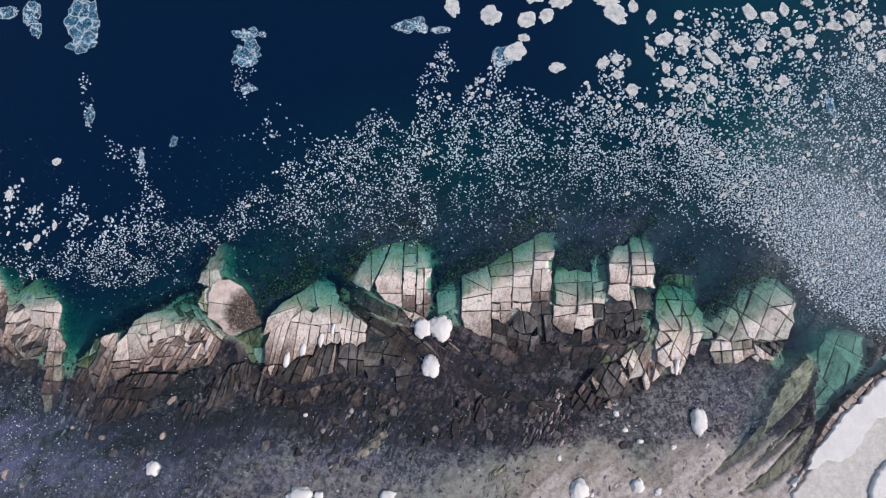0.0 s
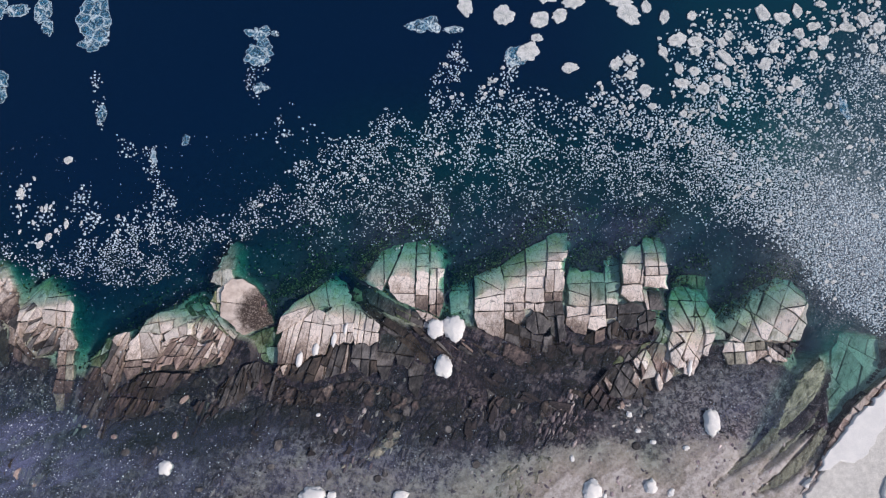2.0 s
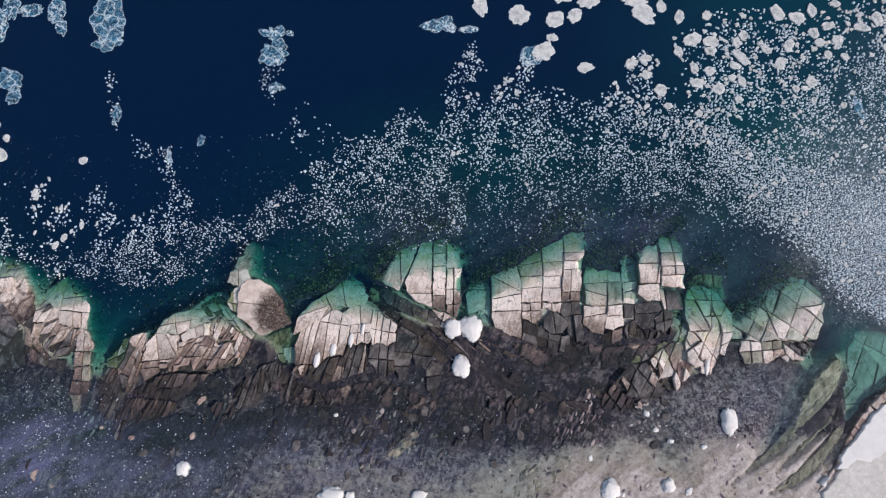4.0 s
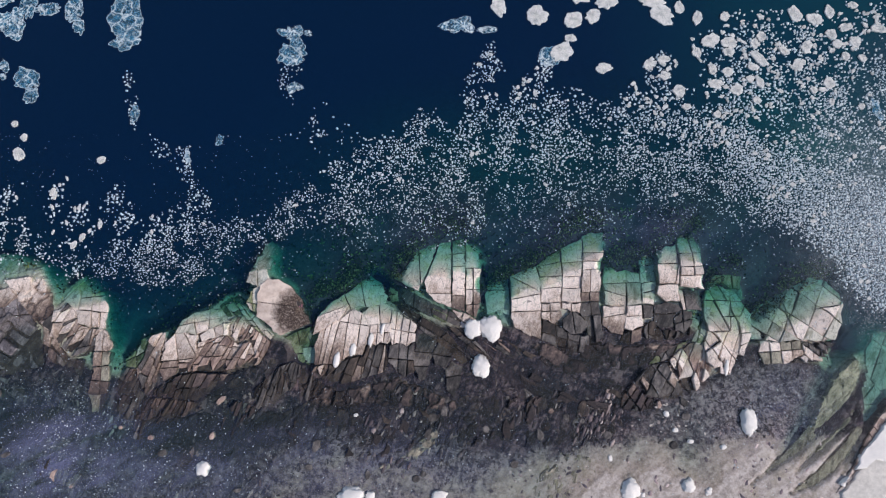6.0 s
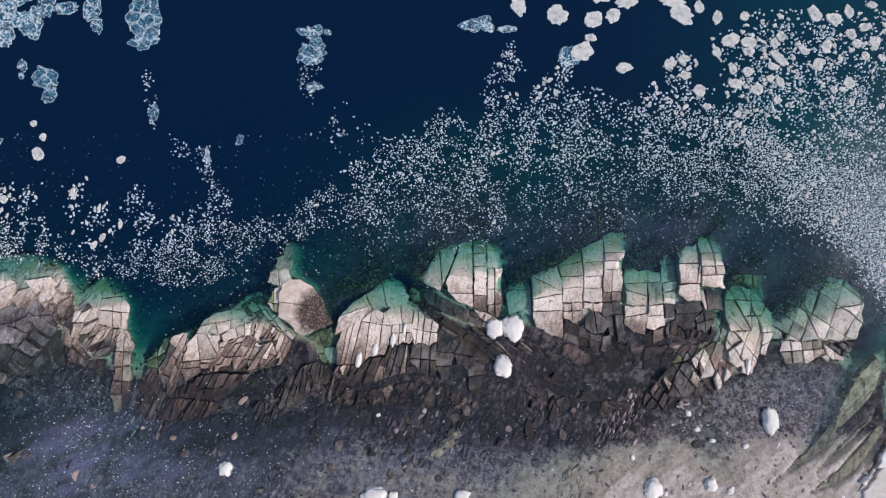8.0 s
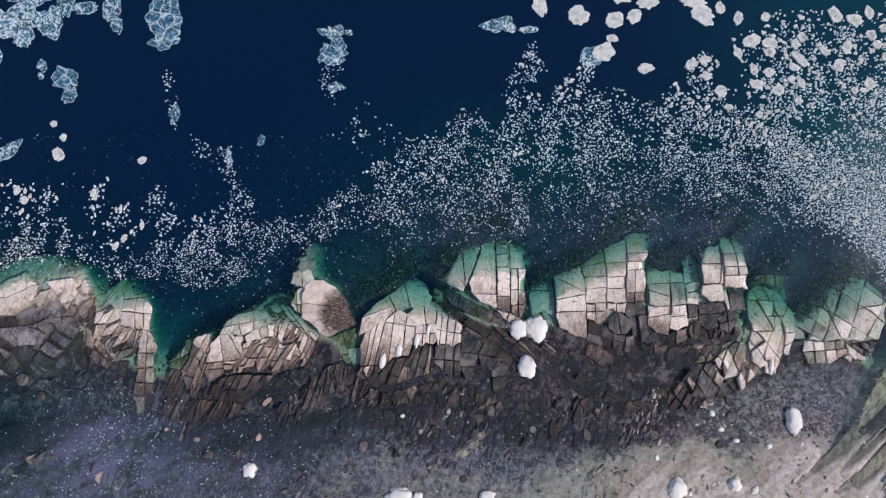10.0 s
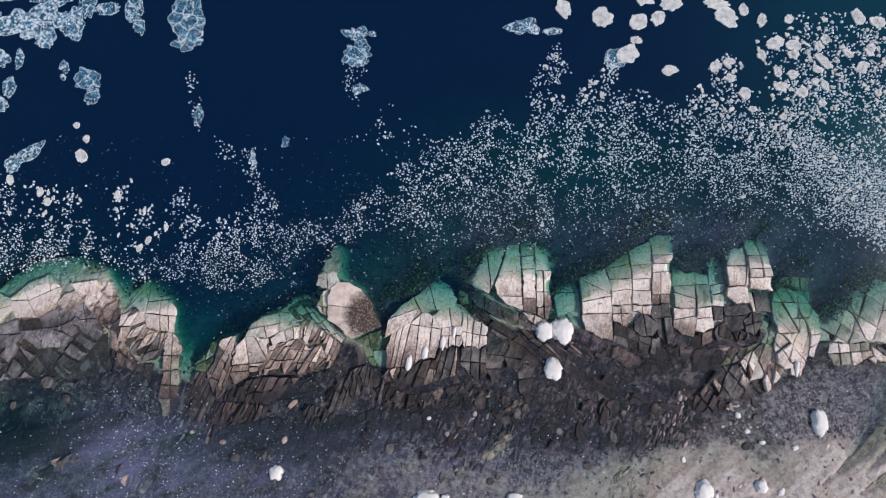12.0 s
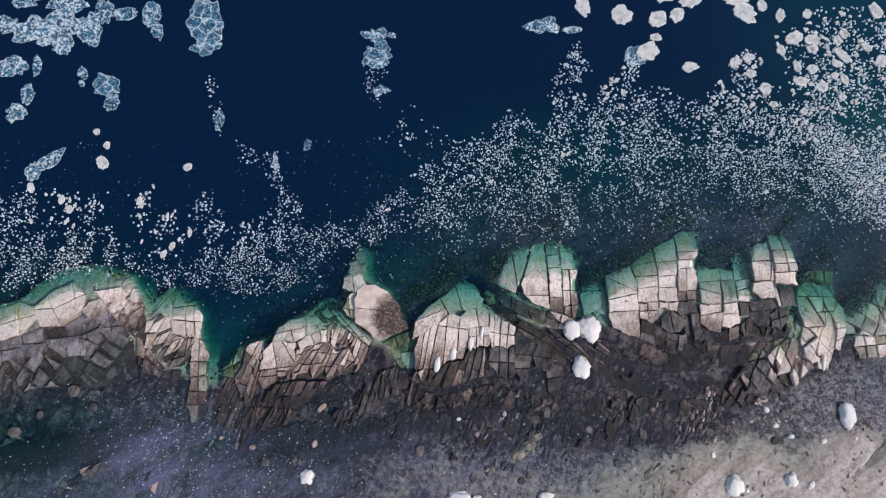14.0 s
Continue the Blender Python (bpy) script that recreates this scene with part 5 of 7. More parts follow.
crag(steps, [(12.60, -3.16), (16.80, -1.87), (18.63, 0.06), (23.36, 1.37), (23.48, -3.72), (22.21, -6.86), (17.94, -8.13), (14.20, -8.78), (12.11, -7.80)], 0.03, -0.55, 0.11, solid=True)
crag(middle, [(-19.70, -10.30), (-17.41, -7.79), (-13.67, -6.19), (-11.12, -6.49), (-8.68, -8.22), (-8.76, -9.96), (-11.39, -10.35), (-13.91, -10.00), (-14.49, -11.49), (-17.20, -12.74), (-19.71, -12.64)], 0.03, -0.55, 0.11, solid=True)
crag(shelf, [(2.13, -3.23), (7.74, -0.00), (12.48, 1.96), (11.89, -6.69), (12.08, -9.16), (8.60, -8.82), (5.23, -9.47), (2.25, -8.13)], 0.05, -0.55, 0.11, solid=True)
# unbroken, craggy stretches between and below the slabs
crag(ridge, [(-36.30, -10.57), (-35.39, -9.31), (-33.78, -7.04), (-30.62, -6.51), (-28.52, -7.25), (-24.78, -9.97), (-26.13, -12.70), (-29.22, -13.59), (-33.14, -13.50), (-36.32, -14.76)], -0.05, -0.50, 0.10, solid=True)
crag(ridge, [(-36.51, -15.37), (-32.44, -15.93), (-29.44, -13.96), (-26.41, -12.21), (-24.63, -10.34), (-23.51, -12.18), (-26.46, -15.27), (-29.88, -16.63), (-32.61, -16.90), (-36.10, -17.18)], -0.18, -0.3, 0.22)
crag(flats, [(-25.00, -17.97), (-19.52, -15.51), (-10.12, -16.44), (-2.72, -15.05), (4.69, -14.98), (13.25, -16.40), (15.00, -19.04), (7.09, -21.47), (-1.42, -20.98), (-11.16, -22.55), (-21.03, -21.79)], 0.0, -0.22, 0.26, None, 66, 1.3)
crag(flats, [(-40.55, -19.63), (-36.29, -18.08), (-29.48, -16.81), (-22.56, -17.04), (-21.06, -21.20), (-27.75, -23.04), (-31.94, -24.84), (-37.00, -23.74)], -0.04, -0.30, 0.22, None, 64, 1.1)
crag(west, [(-68.70, -19.89), (-57.29, -18.59), (-48.89, -16.64), (-44.51, -18.48), (-45.01, -20.83), (-50.40, -21.92), (-59.37, -22.94), (-68.34, -23.38)], 0.05, -0.30, 0.28, None, 64, 1.2)
crag(west, [(-60.29, -25.43), (-58.60, -24.20), (-56.30, -22.85), (-54.60, -21.48), (-52.69, -21.05), (-52.72, -22.44), (-55.07, -23.33), (-56.72, -25.26), (-57.83, -26.38)], 0.25, -0.24, 0.30, None, 64, 0.9)
crag(west, [(-51.19, -23.65), (-49.77, -22.22), (-45.50, -23.16), (-44.72, -26.62), (-49.52, -26.55)], 0.12, -0.34, 0.28, None, 64, 0.9)
crag(shelf, [(-13.44, -23.66), (-11.06, -21.65), (-9.61, -21.05), (-8.04, -19.85), (-6.59, -18.77), (-5.11, -19.35), (-5.70, -21.00), (-7.39, -21.96), (-7.95, -23.94), (-10.37, -24.55)], 0.12, -0.26, 0.26, M_SANDY, 40, 1.0)
crag(shelf, [(2.85, -26.13), (5.26, -22.65), (7.40, -20.88), (10.71, -21.43), (12.16, -24.30), (10.61, -27.16), (4.04, -27.25)], 0.22, -0.16, 0.2, M_SANDY, 70, 0.9)
crag(gully, [(-1.59, -15.02), (-1.36, -13.20), (0.50, -11.96), (3.60, -12.30), (6.06, -13.37), (4.81, -14.95), (2.35, -14.74)], -0.25, -0.25, 0.22)
crag(gully, [(-14.44, -2.32), (-12.66, -1.79), (-10.32, -3.44), (-6.45, -6.07), (-2.01, -8.29), (0.50, -11.96), (-1.36, -12.59), (-5.11, -11.04), (-8.30, -8.34), (-11.51, -6.17)], -0.35, -1.0, 0.2, M_BROWN, -35)
crag(west, [(-69.16, -8.45), (-69.41, -5.97), (-63.93, -4.49), (-62.24, -2.31), (-59.83, -1.07), (-56.72, -0.47), (-54.02, -1.15), (-52.26, -4.96), (-51.67, -8.45), (-56.01, -10.24), (-60.41, -9.32), (-65.42, -8.75)], 0.0, -0.55, 0.10, solid=True)
layer(flats, [(2.73, -12.68), (6.06, -13.61), (10.98, -13.57), (14.66, -13.89), (13.35, -16.78), (8.46, -17.42), (3.58, -16.28)], -28, 0.7, 1.8, -0.22, -0.08, DARKMIX, 0.1, 75, 0.15, 0.08, 0.32, "sliver")
crag(west, [(-69.52, -11.82), (-61.78, -8.56), (-56.32, -6.78), (-50.89, -8.71), (-48.37, -14.85), (-49.45, -17.52), (-57.27, -18.88), (-68.70, -19.89)], 0.0, -0.75, 0.2)
layer(flats, [(-38.39, -16.24), (-36.19, -16.21), (-32.38, -16.66), (-31.95, -17.38), (-34.73, -18.61), (-37.56, -19.12), (-38.84, -20.09), (-39.31, -19.14), (-38.57, -17.69)], 66, 0.45, 1.7, 0.06, -0.06, DARKMIX, 0.10, 75, 0.14, 0.08, 0.2, "sliver", tooth=True, fray=1.0)
layer(flats, [(-29.75, -20.10), (-29.42, -17.71), (-27.89, -16.37), (-26.49, -16.84), (-25.81, -17.67), (-27.71, -19.01), (-28.82, -20.92)], 70, 0.45, 1.6, 0.06, 0.02, DARKMIX, 0.12, 80, 0.12, 0.10, 0.35, "sliver")
layer(flats, [(-21.84, -18.54), (-5.17, -16.40), (4.69, -15.58), (13.25, -16.22), (13.17, -19.65), (1.02, -21.54), (-16.07, -22.32), (-21.68, -21.21)], 68, 0.7, 1.7, 0.02, 0.02, DARKMIX, 0.12, 75, 0.12, 0.12, 0.78, "sliver")

# ---- ground and water ----
GX = np.concatenate([[-4000, -1500, -500, -200, -110], np.arange(-82, 64.01, 0.3), [90, 180, 480, 1500, 4000]])
GY = np.concatenate([[-4000, -1500, -500, -200, -90, -60], np.arange(-44, 46.01, 0.3), [70, 120, 300, 900, 4000]])
X, Y = np.meshgrid(GX, GY)
EDGE = [(-70.69, -7.48), (-54.24, -7.38), (-49.92, -10.51), (-45.82, -12.36), (-41.48, -13.87), (-36.96, -11.04), (-28.89, -7.85), (-21.70, -10.31), (-19.26, -8.42), (-10.42, -7.11), (-1.55, -8.30), (7.23, -7.00), (19.68, -7.54),
        (28.23, -9.33), (33.65, -10.51), (37.40, -12.90), (39.36, -14.67), (40.47, -12.27), (43.96, -10.43), (56.47, -6.69)]
edge = np.interp(X, [p[0] for p in EDGE], [p[1] for p in EDGE])
off = Y - edge
wide = cloud(X, Y, 7.0, 3)
fall = np.where(off > 0, -0.15 - 0.62 * np.minimum(off, 5) - 0.26 * np.clip(off - 5, 0, 18), 0)
warp = Y + 9.0 * (cloud(X + 0.5 * Y, Y - 0.4 * X, 11, 91, 4) - 0.5)
flat = -0.10 + 0.24 * (wide - 0.5) + 0.14 * (cloud(X, Y, 1.2, 9) - 0.5)
WET = bump(X, Y, (-44.69, -22.06), 32, 9, 8) + bump(X, Y, (-60.82, -20.01), 28, 8)
dry_land = step(-20.01, -26.08, warp) * step(4.06, 13.13, X) + bump(X, Y, (33.38, -22.32), 14, 6, 35)
flat = flat - 0.40 * np.clip(WET, 0, 1) + 0.20 * np.clip(dry_land, 0, 1)
flat = flat + 0.035 * np.clip(-34 - Y, 0, 60)
flat = flat - 0.35 * bump(X, Y, (-60.29, -19.13), 10, 4.5, 10)
BED = np.where(off > 0, fall + flat * np.exp(-np.clip(off, 0, 9)), flat) + 0.5 * (wide - 0.5) * step(0, 6, off)
BED = BED - 2.6 * bump(X, Y, (39.58, -8.64), 2.6, 6, -15) - 1.2 * bump(X, Y, (-40.36, -9.19), 3.5, 5) - 0.9 * bump(X, Y, (36.65, -14.69), 8, 2.0, 58) - 0.5 * bump(X, Y, (32.99, -19.44), 5, 1.2, 45)
LIPD = from_lip(X, Y)
BED = np.where(off > 0, np.maximum(BED, -1.15 - 0.32 * LIPD), BED)
ROCK, BASE = np.full(X.shape, -99.0), np.full(X.shape, 99.0)
for pts, height in LAYERS:
    lo, hi = np.min(pts, 0) - 0.5, np.max(pts, 0) + 0.5
    js = slice(*np.searchsorted(GY, (lo[1], hi[1])))
    ks = slice(*np.searchsorted(GX, (lo[0], hi[0])))
    bx, by = X[js, ks], Y[js, ks]
    within, high = inside(bx, by, pts), height(bx, by)
    ROCK[js, ks] = np.where(within, np.maximum(ROCK[js, ks], high), ROCK[js, ks])
    BASE[js, ks] = np.where(within, np.minimum(BASE[js, ks], high), BASE[js, ks])
BED = np.where(ROCK > -50, BASE - 0.34, BED)
# sunken aprons of pale rock between the reefs
APRON = (ROCK > -50).astype(float)
for _ in range(26):
    APRON = (2 * APRON + np.roll(APRON, 1, 0) + np.roll(APRON, -1, 0) + np.roll(APRON, 1, 1) + np.roll(APRON, -1, 1)) / 6
APRON = step(0.05, 0.42, APRON) * step(1.2, 3.0, LIPD) * step(-1.5, 1.0, off) * (X > -69) * (X < 52)
BED = np.where(ROCK > -50, BED, np.maximum(BED, BED + (-0.95 - BED) * APRON))
SOLID = np.maximum(BED, ROCK)
TOPS = np.maximum(SOLID, 0.0)
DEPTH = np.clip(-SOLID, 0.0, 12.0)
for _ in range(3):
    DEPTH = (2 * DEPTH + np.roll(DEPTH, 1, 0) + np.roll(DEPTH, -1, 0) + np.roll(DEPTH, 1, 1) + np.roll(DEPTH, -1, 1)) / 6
SAND = (step(-17.35, -24.36, warp) * step(-4.0, 10.0, X)
        + 0.75 * bump(X, Y, (32.74, -22.90), 9, 2.6, 33) + 0.22 * bump(X, Y, (-8.69, -23.40), 9, 3) + 0.35 * bump(X, Y, (20.94, -21.31), 16, 4))
SAND = np.clip(SAND + 0.42 * step(-19.55, -25.09, warp) * step(-35.93, -22.27, X), 0, 1)
WEED = np.maximum(step(-0.5, 2.5, off), (off > -3) * np.exp(-(LIPD / 3.0) ** 2))
SILT = 1.0 * bump(X, Y, (27.22, -15.97), 17, 7, 10) + 1.15 * step(-16.5, -24.0, warp) * (0.45 + 0.55 * step(-26, -8, X))
FILM = np.clip(bump(X, Y, (5.12, -14.95), 7.5, 3.4, -12) + bump(X, Y, (-12.44, -16.69), 11, 3, 4) + bump(X, Y, (-29.35, -15.30), 5.5, 3.2, 20) + bump(X, Y, (-7.44, -19.26), 6, 2.2, 25), 0, 1)
GREEN = np.clip(0.12 * np.exp(-np.clip(off - 1, 0, 60) / 6.5) + 0.40 * bump(X, Y, (4.15, 9.88), 26, 9) + 0.35 * bump(X, Y, (36.67, 13.24), 16, 10), 0, 1)
GREEN = GREEN + 0.9 * bump(X, Y, (-21.14, -3.36), 3.5, 4.5) + 0.5 * bump(X, Y, (-14.57, 1.20), 7, 4, 20) + 0.7 * bump(X, Y, (26.86, 4.91), 3.5, 2.5) + 1.5 * bump(X, Y, (41.70, -9.16), 3.2, 3) + 0.6 * bump(X, Y, (-40.30, -9.82), 3, 4)
GREEN = GREEN * (1 - 0.92 * np.exp(-(LIPD / 6.0) ** 2))
GREEN = GREEN + 0.30 * step(7.55, 40.74, X) * step(10, 16, off)
GREEN = GREEN * (0.6 + 0.8 * cloud(X, Y, 6, 21))
FRAZIL = (0.95 * bump(X, Y, (46.6, 2.0), 12, 12, -50) + 0.16 * bump(X, Y, (50.82, 20.08), 9, 9) + 0.14 * bump(X, Y, (42.44, 13.24), 9, 5)
          + 0.08 * bump(X, Y, (-43.04, -25.57), 24, 7, 8) + 0.08 * bump(X, Y, (-48.04, -20.79), 8, 6))
FRAZIL = np.clip(FRAZIL, 0, 0.8)
MILK = 0.17 * bump(X, Y, (-45.53, -25.60), 34, 7, 6) + 0.16 * bump(X, Y, (-49.29, -20.18), 12, 7) + 0.08 * bump(X, Y, (-11.13, -23.43), 26, 6) + 0.10 * bump(X, Y, (30.76, -17.12), 10, 6, 35)
MILK = MILK + 0.07 * bump(X, Y, (20.0, 2.5), 17, 5.5) + 0.04 * bump(X, Y, (-4.0, 3.0), 18, 4.5)
MILK = MILK * (1 - 0.9 * bump(X, Y, (-60.92, -18.83), 13, 6, 8)) + 0.10 * bump(X, Y, (-46.83, -20.81), 7, 4, 30)


def sheet(name, height, fields, material, label, category):
    """A ground sheet on the common grid, with its fields as vertex attributes."""
    ny, nx = X.shape
    co = np.stack([X, Y, height], -1).reshape(-1, 3)
    i = np.arange(ny * nx).reshape(ny, nx)
    q = np.stack([i[:-1, :-1], i[:-1, 1:], i[1:, 1:], i[1:, :-1]], -1).reshape(-1, 4)
    me = bpy.data.meshes.new(name)
    me.vertices.add(len(co))
    me.vertices.foreach_set("co", co.ravel())
    me.loops.add(q.size)
    me.loops.foreach_set("vertex_index", q.ravel())
    me.polygons.add(len(q))
    me.polygons.foreach_set("loop_start", np.arange(0, q.size, 4))
    me.polygons.foreach_set("use_smooth", np.ones(len(q), bool))
    me.update(calc_edges=True)
    for key, values in fields.items():
        me.attributes.new(key, "FLOAT", "POINT").data.foreach_set("value", np.ascontiguousarray(values, dtype=np.float32).ravel())
    me.materials.append(material)
    return tagged(new(name, me), label, category, kind="structure")


sheet("ground", BED, {"sand": SAND, "weed": WEED, "silt": SILT, "apron": APRON, "film": FILM}, M_BED, "stony lakebed of dark gravel, pale sand and weed", "ground")
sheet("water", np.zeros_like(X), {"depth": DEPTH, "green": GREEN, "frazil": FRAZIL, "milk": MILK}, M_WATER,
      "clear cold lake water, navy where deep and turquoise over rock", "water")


def ground_at(x, y):
    """The height of what lies on top at a place: rock, bed or water."""
    i = np.clip(np.searchsorted(GX, x), 1, len(GX) - 1)
    j = np.clip(np.searchsorted(GY, y), 1, len(GY) - 1)
    return TOPS[j, i]


# ---- ice ----


def ring_outline(w, h, turn, rng, rag, n):
    """An irregular closed outline round the origin: a plate with a few broken, straightish sides."""
    waves = [(k, rng.gauss(0, 0.62 * rag / k ** 0.6), rng.uniform(0, 6.28)) for k in range(2, 13)]
    sides = [(rng.uniform(0, 6.28), rng.uniform(0.80, 1.05)) for _ in range(rng.randint(2, 4))]
    out = []
    for i in range(n):
        a = 2 * math.pi * i / n
        r = 1.02 + sum(s * math.sin(k * a + p) for k, s, p in waves)
        for at, reach in sides:
            c = math.cos(a - at)
            if c > 0.2:
                r = min(r, reach / c)
        r += rng.uniform(-rag, rag) * 0.2
        x, y = r * w / 2 * math.cos(a), r * h / 2 * math.sin(a)
        t = radians(turn)
        out.append((x * math.cos(t) - y * math.sin(t), x * math.sin(t) + y * math.cos(t)))
    return out


def floe(at, w, h, turn=0, rag=0.2, thick=0.13, thin=False, snow=0.5, name="ice_floe", label="", n=44):
    """A drifting floe: a flat plate with an uneven rim and a low, lumpy top."""
    rng = random.Random(int(abs(at[0] * 997 + at[1] * 331)))
    if thin:
        w, h = w * 1.15, h * 1.15
    o = ring_outline(w, h, turn, rng, rag, n)
    verts, faces, rim = [], [], []
    for f, z, e in ((0.96, -0.10, 1), (1.0, thick * 0.5, 1), (0.95, thick, 0.85), (0.62, thick, 0.4), (0.3, thick, 0.15)):
        for x, y in o:
            up = 0 if thin or f > 0.95 else rng.uniform(-0.2, 0.25) * thick
            verts.append((x * f, y * f, z + up))
            rim.append(e)
    verts.append((0, 0, thick))
    rim.append(0)
    for r in range(4):
        for k in range(n):
            j = (k + 1) % n
            faces.append((r * n + k, r * n + j, r * n + n + j, r * n + n + k))
    faces += [(4 * n + k, 4 * n + (k + 1) % n, 5 * n) for k in range(n)]
    ob = from_lists(name, verts, faces, M_NILAS if thin else M_FLOE, None)
    ob.data.attributes.new("rim", "FLOAT", "POINT").data.foreach_set("value", rim)
    ob.data.attributes.new("snow", "FLOAT", "POINT").data.foreach_set("value", [snow] * len(rim))
    ob.location = (at[0], at[1], 0.01 + rng.uniform(0, 0.06))
    return tagged(ob, label or ("thin half-clear young ice floe veined with white" if thin else "snow-white ice floe drifting on navy water"),
                  "ice floe", "thin floes" if thin else "drifting ice floes")


for at, w, h, turn in (
        ((5.42, 29.04), 2.3, 2.7, 20), ((9.77, 28.50), 2.2, 2.2, 0), ((12.15, 29.00), 1.9, 1.7, 40), ((13.88, 30.83), 2.8, 1.7, 0), ((10.69, 31.29), 2.2, 1.4, 0),
        ((20.33, 29.23), 2.9, 2.5, -20), ((19.31, 30.86), 3.2, 1.5, 0), ((22.52, 30.10), 1.2, 1.6, 0), ((24.61, 28.77), 1.1, 1.9, -10), ((8.36, 24.37), 2.7, 2.3, 30)):
    floe(at, w, h, turn)
for at, w, h, turn in (
        ((9.39, 26.10), 1.4, 1.0, 0), ((13.21, 22.34), 1.9, 1.4, 10), ((20.38, 23.45), 1.6, 0.9, 5), ((18.56, 22.82), 1.1, 1.7, -20), ((20.30, 21.39), 1.2, 1.2, 0),
        ((21.94, 19.48), 1.7, 1.5, -45), ((0.78, 30.11), 1.9, 2.4, 30), ((26.01, 25.86), 2.4, 1.5, 20), ((28.06, 25.63), 1.9, 1.2, 5), ((27.99, 24.41), 1.4, 1.1, 0),
        ((31.64, 23.47), 2.6, 1.3, -50), ((32.09, 26.40), 1.2, 1.3, 0)):
    floe(at, w, h, turn)
for at, w, h, turn in (
        ((31.17, 25.47), 0.9, 1.3, 0), ((30.73, 22.55), 1.3, 1.1, -30), ((27.79, 21.92), 1.2, 1.3, 0), ((26.02, 22.14), 1.1, 1.5, 0), ((26.26, 20.38), 1.7, 1.3, 0),
        ((28.78, 19.67), 1.6, 1.5, 0), ((30.38, 21.07), 1.0, 0.9, 0), ((31.46, 20.57), 1.0, 1.4, 30), ((36.22, 29.27), 1.5, 2.3, 20), ((38.50, 28.60), 1.9, 1.5, -20),
        ((40.36, 29.46), 1.2, 1.7, 10), ((36.14, 22.81), 1.4, 1.8, -30)):
    floe(at, w, h, turn)
for at, w, h, turn in (
        ((34.55, 24.52), 1.5, 0.9, -40), ((40.33, 26.64), 1.4, 1.2, -40), ((40.89, 25.42), 1.2, 1.1, 0), ((42.12, 27.56), 1.6, 1.1, 20), ((43.08, 25.69), 1.4, 1.4, -20),
        ((45.93, 27.32), 2.0, 1.0, -10), ((47.96, 28.47), 1.3, 2.0, 20), ((49.68, 27.30), 1.6, 1.3, 20), ((48.77, 24.80), 1.1, 1.2, 0), ((51.40, 23.66), 1.8, 1.7, -20),
        ((49.73, 22.04), 0.9, 1.2, 0), ((39.57, 20.54), 1.4, 1.4, 0)):
    floe(at, w, h, turn)
for at, w, h, turn in (
        ((37.30, 25.08), 1.2, 1.7, -30), ((43.16, 30.39), 1.4, 0.8, 0), ((30.93, 18.41), 0.9, 1.0, 0), ((39.64, 18.24), 0.7, 0.9, 0), ((22.71, 17.53), 1.0, 0.8, 0),
        ((26.26, 16.62), 0.9, 0.9, 0), ((41.74, 23.84), 1.0, 1.1, 20), ((43.69, 23.62), 1.1, 0.8, -40), ((37.67, 19.64), 0.9, 0.9, 0), ((43.03, 17.68), 0.8, 0.8, 0),
        ((24.27, 24.29), 1.0, 1.6, 30), ((27.84, 28.89), 1.3, 1.0, 20)):
    floe(at, w, h, turn)
for at, w, h, turn in (
        ((-45.73, 10.76), 1.0, 0.9, 30), ((-59.89, 7.12), 0.8, 1.0, 0), ((-58.97, 5.99), 0.8, 1.0, 0), ((-55.56, 11.46), 1.2, 1.8, 30), ((-55.18, 13.48), 0.7, 0.9, 0),
        ((-63.55, 8.55), 0.8, 1.2, 10), ((-51.07, 6.87), 0.6, 1.1, -20), ((-47.06, 1.59), 0.6, 1.0, -20), ((-47.97, 0.70), 0.6, 1.0, -30), ((-56.46, 15.13), 0.7, 0.8, 0)):
    floe(at, w, h, turn)
# thin young ice
for at, w, h, turn, snow in (
        ((-61.86, 28.10), 5.4, 4.2, 0, 1.3), ((-65.18, 27.77), 4.0, 2.6, 15, 1.3), ((-68.26, 28.53), 2.6, 2.2, 0, 1.2), ((-58.14, 27.70), 3.0, 3.4, -20, 1.1), ((-61.33, 25.59), 2.0, 1.6, 0, 1.3),
        ((-61.08, 31.13), 4.2, 1.8, 0, 1.2), ((-66.20, 31.77), 3.0, 1.8, 0, 1.1), ((-56.83, 30.21), 1.8, 3.0, 0, 0.4), ((-54.10, 29.75), 2.7, 1.6, 10, 0.7), ((-50.87, 29.79), 2.2, 2.6, 0, 0.8),
        ((-50.07, 27.61), 1.2, 2.0, 15, 0.2), ((-44.39, 28.49), 4.3, 5.0, 10, 0.15)):
    floe(at, w, h, turn, 0.30, 0.05, True, snow, n=48)
for at, w, h, turn, snow in (
        ((-44.27, 25.61), 3.0, 1.8, 0, 0.5), ((-55.79, 20.79), 2.7, 2.6, -30, 0.2), ((-55.06, 18.70), 1.6, 1.8, -30, 0.7), ((-66.99, 23.31), 3.0, 2.4, 0, 1.2), ((-64.07, 23.28), 1.0, 2.1, 0, 1.1),
        ((-64.96, 19.78), 1.5, 2.2, 0, 1.2), ((-66.09, 17.58), 2.2, 2.2, 20, 1.2), ((-58.62, 22.37), 0.9, 1.5, 20, 1.0), ((-58.66, 21.11), 0.6, 0.7, 0, 1.2), ((-42.30, 16.41), 1.0, 1.9, 0, 0.5),
        ((-61.68, 11.74), 3.4, 1.5, 40, 1.1), ((-63.51, 10.42), 1.4, 1.9, 0, 1.2)):
    floe(at, w, h, turn, 0.28, 0.05, True, snow, n=40)
